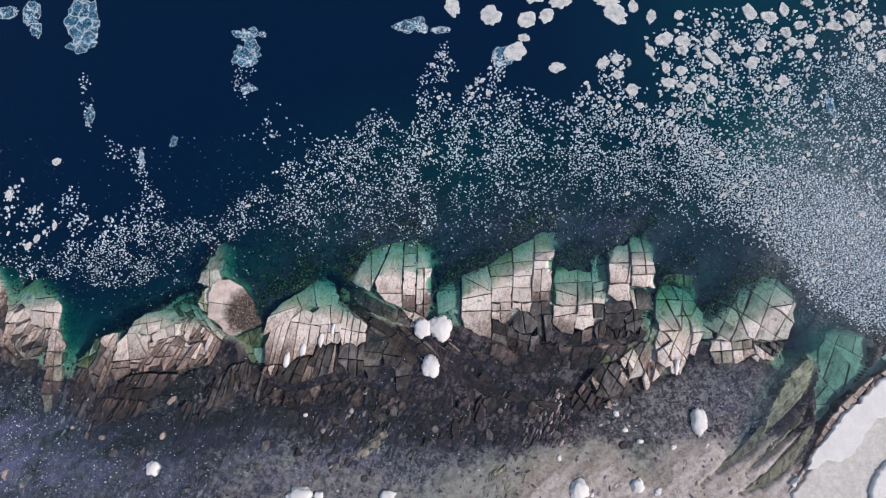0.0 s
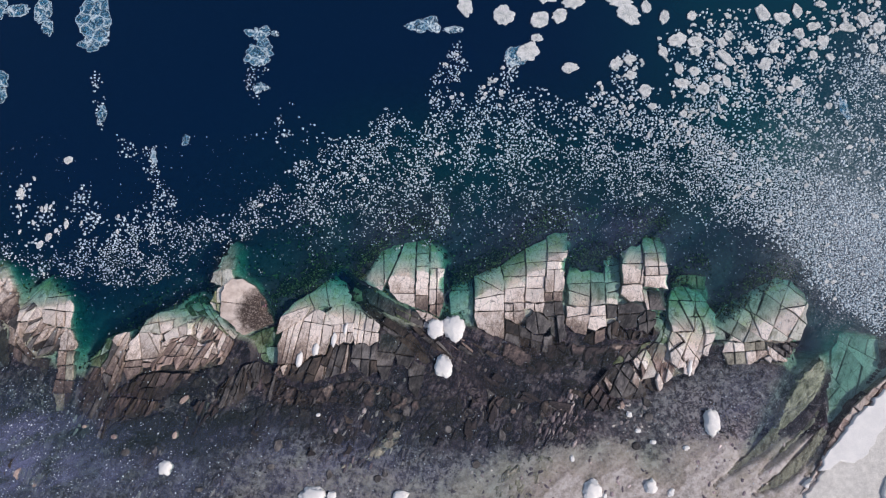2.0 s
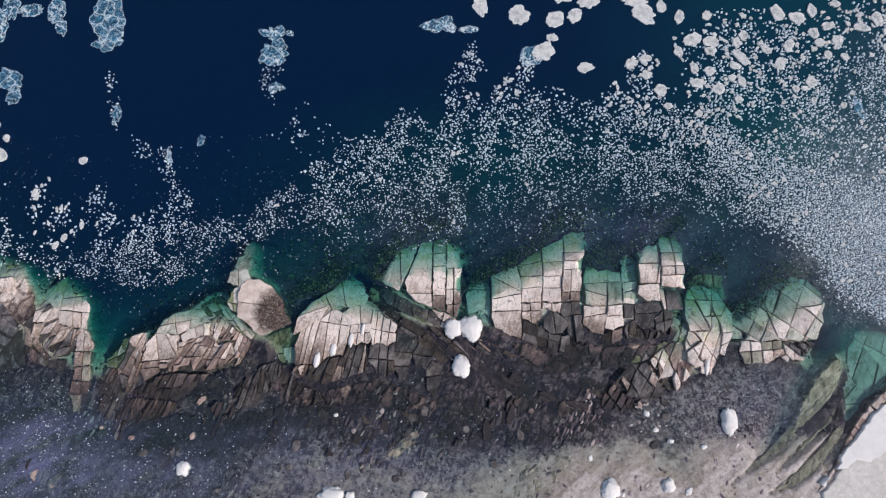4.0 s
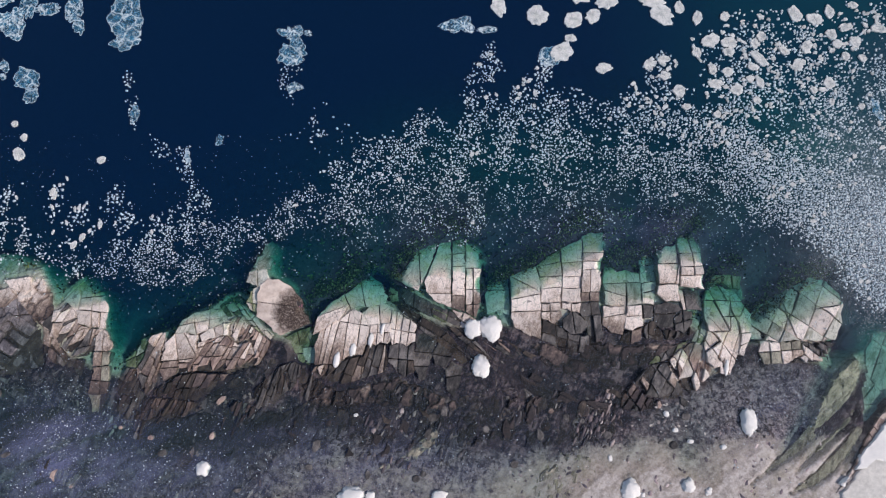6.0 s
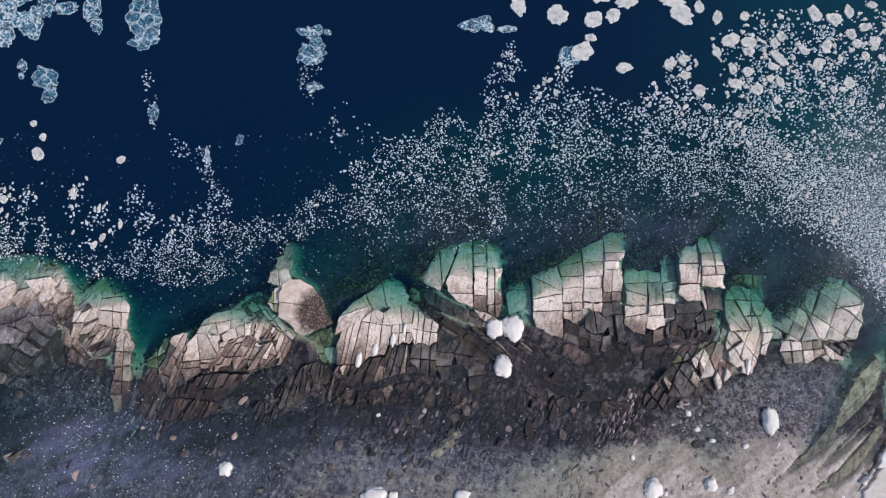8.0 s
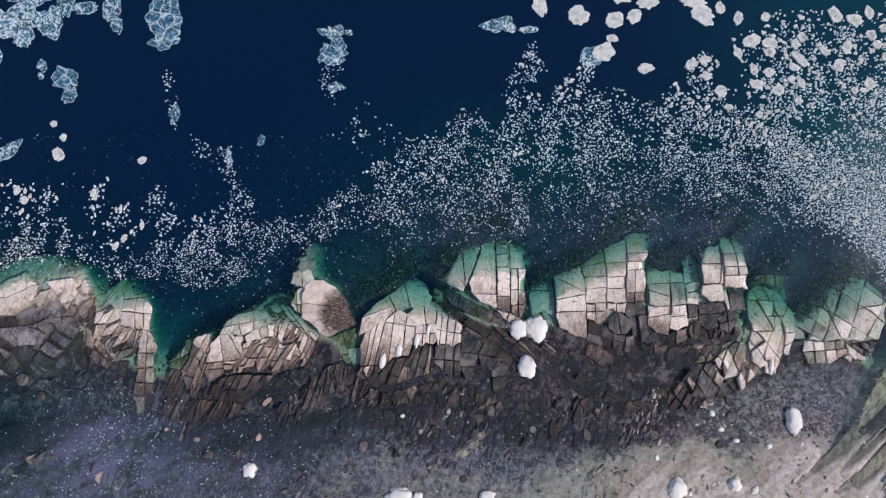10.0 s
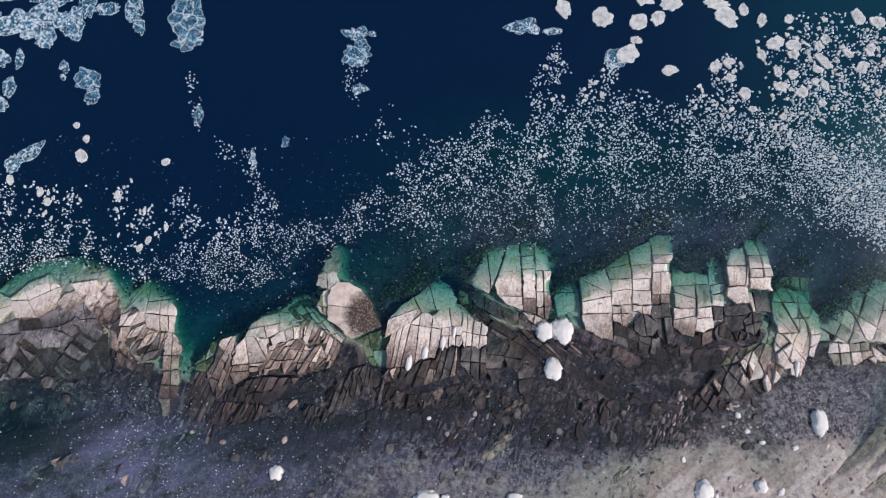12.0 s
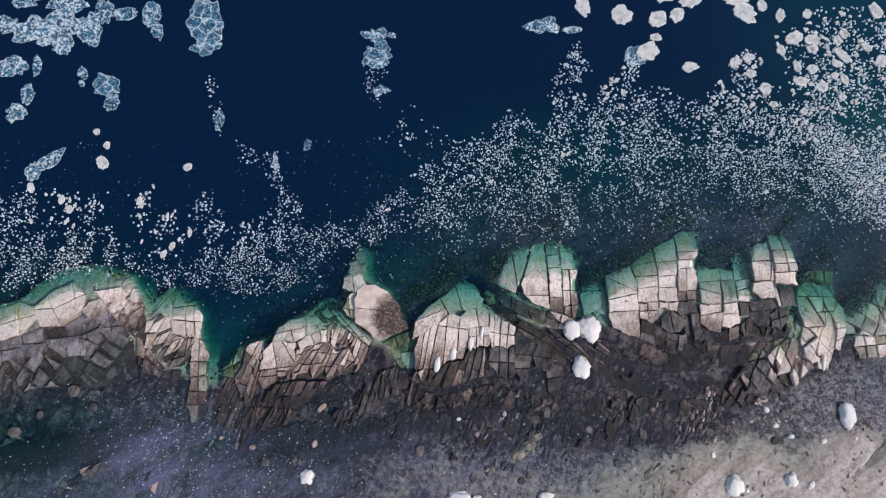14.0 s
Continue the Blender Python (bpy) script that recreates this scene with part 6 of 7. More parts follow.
for at, w, h, turn, snow in (
        ((-24.08, 26.73), 2.4, 1.6, 0, 1.1), ((-23.87, 24.31), 2.8, 2.8, 0, 0.2), ((-23.80, 23.23), 2.2, 1.0, 0, 0.6), ((-23.47, 19.85), 1.6, 1.1, 10, 0.9), ((-22.14, 26.72), 0.8, 0.7, 0, 1.3),
        ((-4.32, 27.86), 3.2, 1.6, 10, 0.9), ((-2.95, 27.48), 1.6, 1.2, 0, 1.3), ((-0.56, 27.18), 2.4, 0.7, 0, 1.3), ((-32.02, 13.18), 0.8, 1.1, 0, 0.7), ((-35.64, 11.24), 0.6, 1.6, 10, 0.7),
        ((6.87, 23.80), 2.4, 2.2, 30, 0.3), ((44.74, 17.33), 1.0, 2.2, 10, 0.6)):
    floe(at, w, h, turn, 0.28, 0.05, True, snow, n=40)


def lump(at, w, h, tall, turn=0, label="", name="snow_boulder", material=None, group="snow-capped boulders", category="boulder", knob=0.26):
    """A boulder under a rounded crust of snow, standing on what lies beneath."""
    rng = random.Random(int(abs(at[0] * 613 + at[1] * 271)))
    bm = bmesh.new()
    bmesh.ops.create_icosphere(bm, subdivisions=4, radius=1)
    off = Vector((rng.uniform(0, 90), rng.uniform(0, 90), rng.uniform(0, 90)))
    for v in bm.verts:
        p = v.co.copy()
        s = 1 + knob * 1.5 * noise.noise(p * 1.4 + off) + knob * abs(noise.noise(p * 2.7 + off)) + 0.14 * noise.noise(p * 5.5 + off) + 0.05 * noise.noise(p * 11 + off)
        q = max(abs(p.x), abs(p.y), abs(p.z)) ** 0.14
        p = p / q * 0.92
        v.co = Vector((p.x * s * w / 2, p.y * s * h / 2, max(p.z * (0.8 + 0.2 * s), -0.35) * tall * 0.55))
    for f in bm.faces:
        f.smooth = True
    me = bpy.data.meshes.new(name)
    bm.to_mesh(me)
    bm.free()
    me.materials.append(material or M_SNOW)
    ob = new(name, me)
    ob.location = (at[0], at[1], max(ground_at(*at), -0.05) - 0.02)
    ob.rotation_euler = (0, 0, radians(turn))
    return tagged(ob, label or "white snow-crusted boulder standing in shallow water over dark gravel", category, group)


lump((-2.27, -8.44), 1.9, 2.0, 1.1)
lump((-0.22, -8.24), 2.4, 2.9, 1.5)
lump((-1.36, -12.47), 2.0, 2.4, 1.2)
lump((27.48, -18.04), 1.8, 2.7, 1.3)
lump((-31.39, -23.64), 1.5, 1.5, 0.9)
for at, w, h, tall in ((-15.15, -26.24), 3.0, 1.9, 1.0), ((-13.24, -26.24), 1.0, 1.0, 0.5), ((-5.78, -26.14), 1.7, 1.2, 0.8), ((14.48, -25.23), 2.0, 2.1, 1.1), ((20.69, -24.75), 1.4, 1.6, 1.0), ((22.79, -25.34), 0.8, 0.8, 0.5), ((15.83, -25.74), 0.5, 0.5, 0.3), ((24.66, -20.77), 0.7, 0.6, 0.4), ((21.16, -20.23), 0.7, 0.5, 0.35):
    lump(at, w, h, tall)
for at, w, h, tall in ((19.54, -13.75), 0.8, 0.65, 0.35), ((18.69, -17.39), 0.6, 0.6, 0.3), ((19.59, -19.08), 0.7, 0.45, 0.25), ((-15.01, -17.86), 0.5, 0.4, 0.25), ((12.49, -22.08), 0.45, 0.7, 0.2):
    lump(at, w, h, tall)
for at, w, h in ((-17.26, -11.92), 0.65, 1.7), ((-15.50, -10.81), 0.75, 1.3), ((-13.54, -9.75), 0.6, 1.6), ((-12.27, -8.51), 0.4, 1.4), ((25.36, -12.25), 0.5, 1.8):
    lump(at, w, h, 0.5, -10, "long patch of snow lying on a pale rock slab", "snow_patch", None, "snow patches on rock", "snow patch", 0.2)


def bank(name, pts, z, thick, material, label, category):
    """A thick sheet of snow or shore ice with a rounded, wavering edge."""
    rng = random.Random(5 + len(pts))
    if area(pts) < 0:
        pts = pts[::-1]
    fine = []
    for a, b in zip(pts, pts[1:] + pts[:1]):
        n = max(1, int(math.dist(a, b) / 0.45))
        for k in range(n):
            f = k / n
            fine.append((a[0] + (b[0] - a[0]) * f + rng.uniform(-0.2, 0.2), a[1] + (b[1] - a[1]) * f + rng.uniform(-0.2, 0.2)))
    c = centre(fine)
    bm = bmesh.new()
    rings = []
    for inset, drop in ((0.0, thick), (0.0, 0.14), (0.10, 0.03), (0.26, 0.0)):
        ring = []
        for x, y in fine:
            r = math.dist((x, y), c)
            f = inset / r
            ring.append(bm.verts.new((x + (c[0] - x) * f, y + (c[1] - y) * f, z - drop)))
        rings.append(ring)
    for lo, hi in zip(rings, rings[1:]):
        for k in range(len(lo)):
            j = (k + 1) % len(lo)
            bm.faces.new((lo[k], lo[j], hi[j], hi[k]))
    for f in bm.faces:
        f.smooth = True
    bmesh.ops.triangulate(bm, faces=[bm.faces.new(rings[-1])])
    me = bpy.data.meshes.new(name)
    bm.to_mesh(me)
    bm.free()
    me.materials.append(material)
    return tagged(new(name, me), label, category)


bank("shore_ice", [(35.92, -26.74), (37.26, -24.59), (39.07, -22.65), (41.62, -20.45), (46.68, -16.92), (55.60, -11.54), (56.71, -29.75), (34.95, -30.07)], 0.32, 0.7, M_OLDICE,
     "flat grey rippled shore ice behind the rock shelf", "shore ice")
bank("snow_bank", [(38.29, -22.77), (39.50, -20.95), (41.34, -18.76), (43.43, -16.54), (45.87, -14.54), (55.71, -7.33), (54.48, -17.07), (46.04, -17.44), (44.66, -19.47), (43.26, -21.19), (41.83, -22.17), (40.59, -21.73), (38.98, -22.88)], 0.44, 0.6, M_SNOW,
     "smooth white snow bank along the rocky shore", "snow bank")
bank("snow_bank", [(44.17, -26.49), (44.93, -24.15), (46.24, -22.12), (54.45, -17.36), (56.28, -29.59), (43.83, -29.78)], 0.7, 0.6, M_SNOW,
     "thick white snow bank on grey shore ice", "snow bank")
bank("snow_bank", [(36.64, -24.35), (37.30, -23.44), (37.75, -23.66), (36.97, -24.57)], 0.5, 0.5, M_SNOW, "small scrap of snow at the ice edge", "snow bank")


def stone(at, w, h, turn, material, tall=0.3):
    """A loose angular stone."""
    rng = random.Random(int(abs(at[0] * 419 + at[1] * 773)))
    o = ring_outline(w, h, turn, rng, 0.16, 7)
    z = ground_at(*at) - 0.08
    ob = block("loose_stone", o, lambda x, y: tall * 0.5, tall + 0.3, 0.09, material, None, rng)
    ob.location = (at[0], at[1], z)
    return tagged(ob, "loose angular stone lying on dark gravel", "stone", "loose stones")


for at, w, h, turn in ((-6.68, -17.97), 1.2, 1.1, 20), ((-5.40, -17.36), 0.8, 1.3, 10), ((-7.07, -19.87), 1.0, 1.3, -20), ((-29.89, -16.39), 0.7, 1.3, -50), ((-35.92, -22.08), 1.2, 0.8, 20), ((-37.32, -20.49), 0.7, 0.6, 0), ((-40.76, -19.45), 0.55, 0.45, 0), ((-30.64, -20.24), 0.6, 0.9, -20), ((12.55, -15.03), 0.7, 0.5, 10), ((6.21, -17.24), 0.7, 0.6, 0), ((7.86, -17.82), 0.8, 0.7, 0), ((2.24, -22.80), 0.9, 0.9, 20), ((20.80, -17.63), 1.1, 0.9, 0), ((20.68, -16.15), 1.2, 0.8, -40), ((19.35, -20.63), 1.0, 1.0, 0), ((18.00, -16.41), 0.6, 1.0, -20):
    stone(at, w, h, turn, M_PINK if w < 0.75 else M_GREY)
for at, w, h, turn in ((-8.35, -24.44), 0.9, 0.8, 0), ((-7.57, -23.96), 0.8, 0.7, 0), ((-19.95, -23.36), 0.9, 0.7, 0), ((-19.21, -21.18), 0.9, 1.6, -10), ((-0.82, -19.21), 0.8, 0.9, 0), ((-27.54, -25.83), 1.0, 0.5, 0), ((-60.48, -16.76), 0.8, 1.0, 0), ((-54.74, -15.95), 1.1, 1.0, 0), ((-63.07, -18.50), 1.6, 1.3, 0), ((-57.01, -14.24), 1.5, 1.4, 0), ((-53.08, -22.46), 1.2, 0.6, 20), ((-5.17, -16.16), 1.0, 0.8, 0), ((-13.55, -24.04), 0.8, 1.0, 0), ((5.04, -19.74), 0.9, 1.3, 20), ((12.26, -19.66), 1.2, 1.0, 0), ((9.56, -18.22), 0.7, 0.6, 0):
    stone(at, w, h, turn, M_GREY)


def scatter(name, xs, ys, zs, sizes, material, label, category, rng, corners=6, tall=0.3, stretch=1.35, along=None):
    """Many small angular pieces as one mesh."""
    n, c = len(xs), corners
    a = np.arange(c) * 2 * np.pi / c + rng.uniform(-0.35, 0.35, (n, c)) + rng.uniform(0, 6.28, (n, 1))
    r = sizes[:, None] * 0.5 * rng.uniform(0.72, 1.15, (n, c))
    sx = rng.uniform(1.0, stretch, (n, 1))
    t = rng.uniform(0, 3.14, (n, 1)) if along is None else np.radians(rng.normal(along, 9, (n, 1)))
    u, v = r * np.cos(a) * sx, r * np.sin(a) / sx
    dx, dy = u * np.cos(t) - v * np.sin(t), u * np.sin(t) + v * np.cos(t)
    high = (sizes * tall)[:, None]
    low = np.stack([xs[:, None] + dx, ys[:, None] + dy, np.repeat(zs[:, None] - high * 0.6, c, 1)], -1)
    tilt = rng.uniform(-0.3, 0.3, (n, c)) * high
    up = np.stack([xs[:, None] + dx * 0.78, ys[:, None] + dy * 0.78, zs[:, None] + high + tilt], -1)
    co = np.concatenate([low, up], 1).reshape(-1, 3)
    base = (np.arange(n) * 2 * c)[:, None, None]
    k = np.arange(c)
    quads = (base + np.stack([k, (k + 1) % c, c + (k + 1) % c, c + k], -1)[None]).reshape(-1, 4)
    tops = (base[:, 0] + c + k[None]).reshape(-1, c)
    me = bpy.data.meshes.new(name)
    me.vertices.add(len(co))
    me.vertices.foreach_set("co", co.ravel())
    me.loops.add(quads.size + tops.size)
    me.loops.foreach_set("vertex_index", np.concatenate([quads.ravel(), tops.ravel()]))
    me.polygons.add(len(quads) + len(tops))
    me.polygons.foreach_set("loop_start", np.concatenate([np.arange(len(quads)) * 4, quads.size + np.arange(len(tops)) * c]))
    me.update(calc_edges=True)
    me.validate()
    me.materials.append(material)
    return tagged(new(name, me), label, category, kind="stuff")


RNG = np.random.default_rng(4)
FIELDS = []


def field(share, size, soft, pts, top=1.0):
    """A field of drifting ice: how closely it lies, how big its pieces are, how softly it ends; top: its closeness at the lakeward side against the shoreward one."""
    FIELDS.append((share, size, soft, pts, top))


field(0.33, 0.22, 0.8, [(-31.84, 1.21), (-27.41, 3.34), (-23.02, 6.68), (-19.21, 9.39), (-16.86, 10.07), (-14.61, 9.81), (-15.17, 7.11), (-19.61, 3.90), (-24.71, 1.77), (-29.82, 0.31)])
field(0.26, 0.24, 1.0, [(-17.27, 10.48), (-14.70, 12.26), (-11.43, 13.63), (-8.17, 16.27), (-5.36, 14.88), (-2.56, 12.42), (-3.44, 7.82), (-7.97, 6.34), (-13.12, 4.33), (-16.96, 2.86), (-18.95, 3.64), (-15.17, 7.11)], 1.5)
field(0.24, 0.31, 0.5, [(-22.08, 16.67), (-20.13, 17.94), (-18.25, 14.87), (-18.56, 12.66), (-20.27, 12.38), (-21.31, 14.59)])
field(0.06, 0.28, 1.0, [(-23.03, 14.17), (-17.44, 14.59), (-11.42, 13.50), (-14.62, 10.08), (-18.58, 10.07)])
field(0.33, 0.31, 0.6, [(-4.06, 16.97), (-2.38, 22.60), (-0.78, 25.33), (0.71, 22.17), (0.45, 19.20), (2.57, 16.41), (0.45, 15.17), (-3.11, 14.47)], 0.8)
field(0.33, 0.37, 0.5, [(1.51, 18.36), (3.79, 22.03), (5.55, 24.02), (7.28, 23.45), (6.05, 21.32), (4.44, 18.92), (2.97, 16.41)])
field(0.37, 0.28, 1.0, [(-5.49, 14.88), (-1.54, 16.55), (2.44, 17.39), (7.09, 19.20), (11.70, 17.95), (16.95, 17.12), (21.49, 16.02), (23.92, 12.47), (19.33, 11.11), (11.56, 11.50), (5.03, 11.07), (-1.50, 11.06)], 1.2)
field(0.19, 0.22, 1.2, [(-8.61, 6.07), (-2.82, 12.28), (5.04, 11.62), (12.22, 12.04), (11.48, 8.27), (4.99, 6.39), (-1.45, 2.93), (-6.60, 2.39)], 1.4)
field(0.10, 0.16, 1.6, [(-14.42, 4.32), (-6.67, 6.34), (5.00, 7.18), (11.49, 8.54), (23.05, 7.91), (24.85, 5.54), (14.61, 5.10), (4.97, 3.10), (-7.87, 1.34), (-16.91, 1.55)])
field(0.49, 0.22, 1.2, [(11.57, 12.04), (20.00, 11.65), (27.69, 10.59), (32.54, 6.62), (37.23, 1.83), (32.89, 2.58), (26.77, 5.81), (21.10, 7.37), (14.71, 8.41)], 1.3)
field(0.92, 0.25, 1.4, [(24.71, 15.33), (30.47, 13.97), (36.03, 10.61), (38.64, 11.29), (43.44, 7.98), (50.66, 4.73), (49.16, -8.73), (44.43, -7.42), (40.99, -4.98), (37.71, 0.04), (33.08, 5.18), (27.69, 10.59)])
field(0.98, 0.19, 1.6, [(37.19, 9.15), (42.17, 7.97), (51.76, 3.45), (50.36, -8.84), (45.65, -7.42), (41.66, -4.35), (39.01, 0.69)])
field(0.32, 0.46, 0.8, [(23.92, 25.71), (28.75, 28.73), (34.19, 30.17), (38.79, 29.14), (38.49, 22.14), (33.53, 20.74), (30.77, 16.57), (25.56, 16.57), (24.37, 21.45)])
field(0.28, 0.28, 0.8, [(25.18, 24.42), (29.33, 27.29), (37.37, 27.99), (38.49, 22.14), (33.53, 20.74), (30.77, 16.57), (26.10, 16.99)])
field(0.44, 0.31, 1.0, [(30.82, 19.34), (36.97, 22.85), (43.59, 23.55), (53.07, 26.51), (50.98, 7.61), (43.55, 9.17), (37.41, 11.96), (33.00, 13.16)])
field(0.32, 0.48, 0.8, [(38.57, 26.40), (43.53, 30.14), (53.55, 30.84), (52.82, 24.24), (43.53, 22.84), (38.88, 22.14)])
field(0.38, 0.31, 0.7, [(16.95, 17.26), (24.82, 17.40), (31.16, 14.52), (30.38, 12.48), (23.30, 13.15)])
field(0.28, 0.40, 0.6, [(14.74, 18.23), (17.62, 21.45), (19.71, 23.86), (21.55, 23.43), (20.35, 20.04), (23.97, 18.65), (19.56, 16.84)])
field(0.42, 0.18, 1.4, [(43.63, 23.97), (49.61, 26.09), (59.27, 23.67), (57.98, 13.34), (45.52, 16.45)])
field(0.33, 0.18, 1.0, [(-70.09, 0.86), (-62.62, 2.17), (-53.68, 1.41), (-47.21, -0.73), (-40.93, 0.47), (-33.27, -0.79), (-30.69, -2.74), (-35.73, -3.43), (-42.07, -2.71), (-47.12, -2.64), (-53.59, -0.00), (-59.82, -1.20), (-69.66, -3.47)])
field(0.26, 0.18, 0.9, [(-40.95, 1.11), (-36.53, 2.35), (-30.79, 2.92), (-25.67, 4.16), (-25.65, 1.56), (-30.72, -0.95), (-35.79, -1.52)])
field(0.33, 0.26, 0.4, [(-36.69, 12.41), (-35.25, 12.40), (-34.76, 8.37), (-33.15, 5.70), (-33.83, 1.66), (-35.75, 1.69), (-35.23, 6.38), (-36.35, 9.72)])
field(0.19, 0.39, 0.6, [(-51.43, 8.44), (-50.28, 8.56), (-49.67, 4.60), (-47.49, 7.07), (-45.47, 5.20), (-45.88, 0.53), (-49.09, 1.22), (-51.16, 3.84)])
field(0.19, 0.29, 0.6, [(-44.91, 7.04), (-41.98, 7.66), (-40.92, 3.70), (-36.60, 4.96), (-37.00, 1.06), (-43.37, 1.14)])
field(0.18, 0.24, 0.8, [(-70.68, 6.70), (-63.10, 7.93), (-62.01, 3.98), (-58.42, 7.21), (-53.84, 3.87), (-52.91, 1.27), (-60.07, 2.01), (-70.16, 1.50)])
field(0.16, 0.37, 0.6, [(-61.74, 8.57), (-58.60, 7.87), (-54.70, 7.16), (-55.67, 4.55), (-60.84, 5.27)])
field(0.23, 0.26, 0.3, [(-44.28, 22.02), (-43.61, 21.87), (-41.86, 17.95), (-42.39, 14.79), (-42.99, 16.58)])
field(0.24, 0.26, 0.3, [(-40.54, 14.36), (-38.15, 13.38), (-37.31, 11.34), (-39.67, 11.78)])
field(0.18, 0.24, 0.4, [(-25.10, 22.79), (-22.83, 22.06), (-24.02, 18.30), (-24.82, 19.00)])


taken = np.zeros((1500, 2200), bool)


def free(x, y, r):
    """Claim a round spot if nothing lies there yet."""
    i, j, k = int((y + 45) / 0.06), int((x + 70) / 0.06), max(1, int(r / 0.06))
    a, b, c, d = max(i - k, 0), i + k + 1, max(j - k, 0), j + k + 1
    if i < 0 or j < 0 or taken[a:b, c:d].any():
        return False
    taken[a:b, c:d] = True
    return True


for ob in list(scene.objects):
    if ob.name.startswith(("ice_floe", "snow_boulder")):
        d = ob.dimensions
        free(ob.location.x, ob.location.y, 0.36 * max(0.5, min(d.x, d.y) if ob.name.startswith("ice") else max(d.x, d.y)))


def drift(x, y):
    """How closely ice lies at each place, and the usual size of its pieces there."""
    share, size, total = np.zeros_like(x), np.zeros_like(x), np.full_like(x, 1e-9)
    wx, wy = x + 2.2 * (cloud(x, y, 3.5, 71) - 0.5), y + 2.2 * (cloud(x, y, 3.5, 83) - 0.5)
    for d, s, soft, pts, top in FIELDS:
        lo, hi = np.min(pts, 0), np.max(pts, 0)
        k = np.nonzero((wx > lo[0] - 3 * soft) & (wx < hi[0] + 3 * soft) & (wy > lo[1] - 3 * soft) & (wy < hi[1] + 3 * soft))[0]
        ux, uy = wx[k], wy[k]
        far = np.full(len(k), 99.0)
        for a, b in zip(pts, pts[1:] + pts[:1]):
            ex, ey = b[0] - a[0], b[1] - a[1]
            t = np.clip(((ux - a[0]) * ex + (uy - a[1]) * ey) / (ex * ex + ey * ey), 0, 1)
            far = np.minimum(far, np.hypot(ux - a[0] - t * ex, uy - a[1] - t * ey))
        f = step(-1.3 * soft, 0.7 * soft, np.where(inside(ux, uy, pts), far, -far))
        lean = (uy - lo[1]) / (hi[1] - lo[1])
        share[k] = 1 - (1 - share[k]) * (1 - np.minimum(d * (2 - top + (2 * top - 2) * np.clip(lean, 0, 1)), 0.99) * f)
        size[k], total[k] = size[k] + s * f, total[k] + f
    return share, np.where(total > 1e-4, size / total, 0.3)


px, py, ps = [], [], []
for size in (1.25, 0.95, 0.72, 0.56, 0.44, 0.35, 0.28, 0.22, 0.17):
    gx, gy = np.meshgrid(np.arange(-69, 58, size * 0.86), np.arange(-14, 42, size * 0.86))
    gx, gy = (g.ravel() + RNG.uniform(-0.5, 0.5, g.size) * size for g in (gx, gy))
    sz = size * RNG.uniform(0.55, 1.1, gx.size)
    share, want = drift(gx, gy)
    clump = 0.55 * cloud(gx, gy, 1.1, 31, 2) + 0.45 * cloud(gx - 0.25 * gy, gy * 0.3, 1.8, 47, 2)
    lie = np.clip(share * 1.1 + (clump - 0.5) * 2.0 * np.minimum(share * 3, 1) * (1 - 0.75 * step(0.75, 1.0, share)), 0, 1)
    lie = lie * (0.44 + 0.56 * step(0.8, 0.98, share)) * np.exp(-(np.log(size / want) / 0.40) ** 2) + 0.0006 * (share > 0.015) * (size < 0.5)
    ok = RNG.random(gx.size) < lie
    for x, y, s in zip(gx[ok], gy[ok], sz[ok]):
        if free(x, y, s * 0.34):
            px.append(x), py.append(y), ps.append(s)
px, py, ps = np.array(px), np.array(py), np.array(ps)
big = ps >= np.sort(ps)[-280]
for x, y, s in list(zip(px[big], py[big], ps[big])):
    slim = 0.6 if x < -30 else 0.85
    floe((x, y), s * slim * random.uniform(0.8, 1.2), s * random.uniform(0.95, 1.5), random.uniform(-30, 30) if x < -30 else random.uniform(0, 180), 0.42, 0.09, n=17, label="small white ice floe among brash ice")
px, py, ps = px[~big], py[~big], ps[~big]
scatter("brash_ice", px, py, ground_at(px, py) + 0.02, ps, M_BRASH, "drifting brash ice, thousands of small white pieces", "brash ice", RNG, 7, 0.22)

# crumbs of ice over the shallows
n = 44000
cx, cy = RNG.uniform(-69, 52, n), RNG.uniform(-32, 14, n)
share = (0.09 + 0.8 * bump(cx, cy, (-41.86, -24.97), 24, 7, 8) + 0.8 * bump(cx, cy, (-47.56, -18.44), 9, 7) + 0.5 * bump(cx, cy, (31.41, -16.52), 9, 6, 30)
         + 0.35 * bump(cx, cy, (1.03, -22.70), 16, 5) + 0.25 * bump(cx, cy, (41.38, -5.55), 8, 4) + 0.6 * bump(cx, cy, (-6.86, 3.52), 24, 4.5) + 0.9 * bump(cx, cy, (21.45, 3.90), 22, 6) + 0.4 * bump(cx, cy, (-28.12, -0.80), 14, 5)
         + 0.35 * bump(cx, cy, (-44.37, -2.17), 20, 4) + 0.4 * bump(cx, cy, (-62.37, -1.66), 12, 5)) * (0.3 + 1.2 * cloud(cx, cy, 3, 77))
ok = (RNG.random(n) < share) & (ground_at(cx, cy) < 0.35)
cx, cy = cx[ok], cy[ok]
scatter("ice_crumbs", cx, cy, ground_at(cx, cy) + 0.03, 0.05 + 0.12 * RNG.random(len(cx)) ** 5, M_BRASH, "fine white crumbs of ice over dark shallows", "ice crumbs", RNG, 5, 0.3)

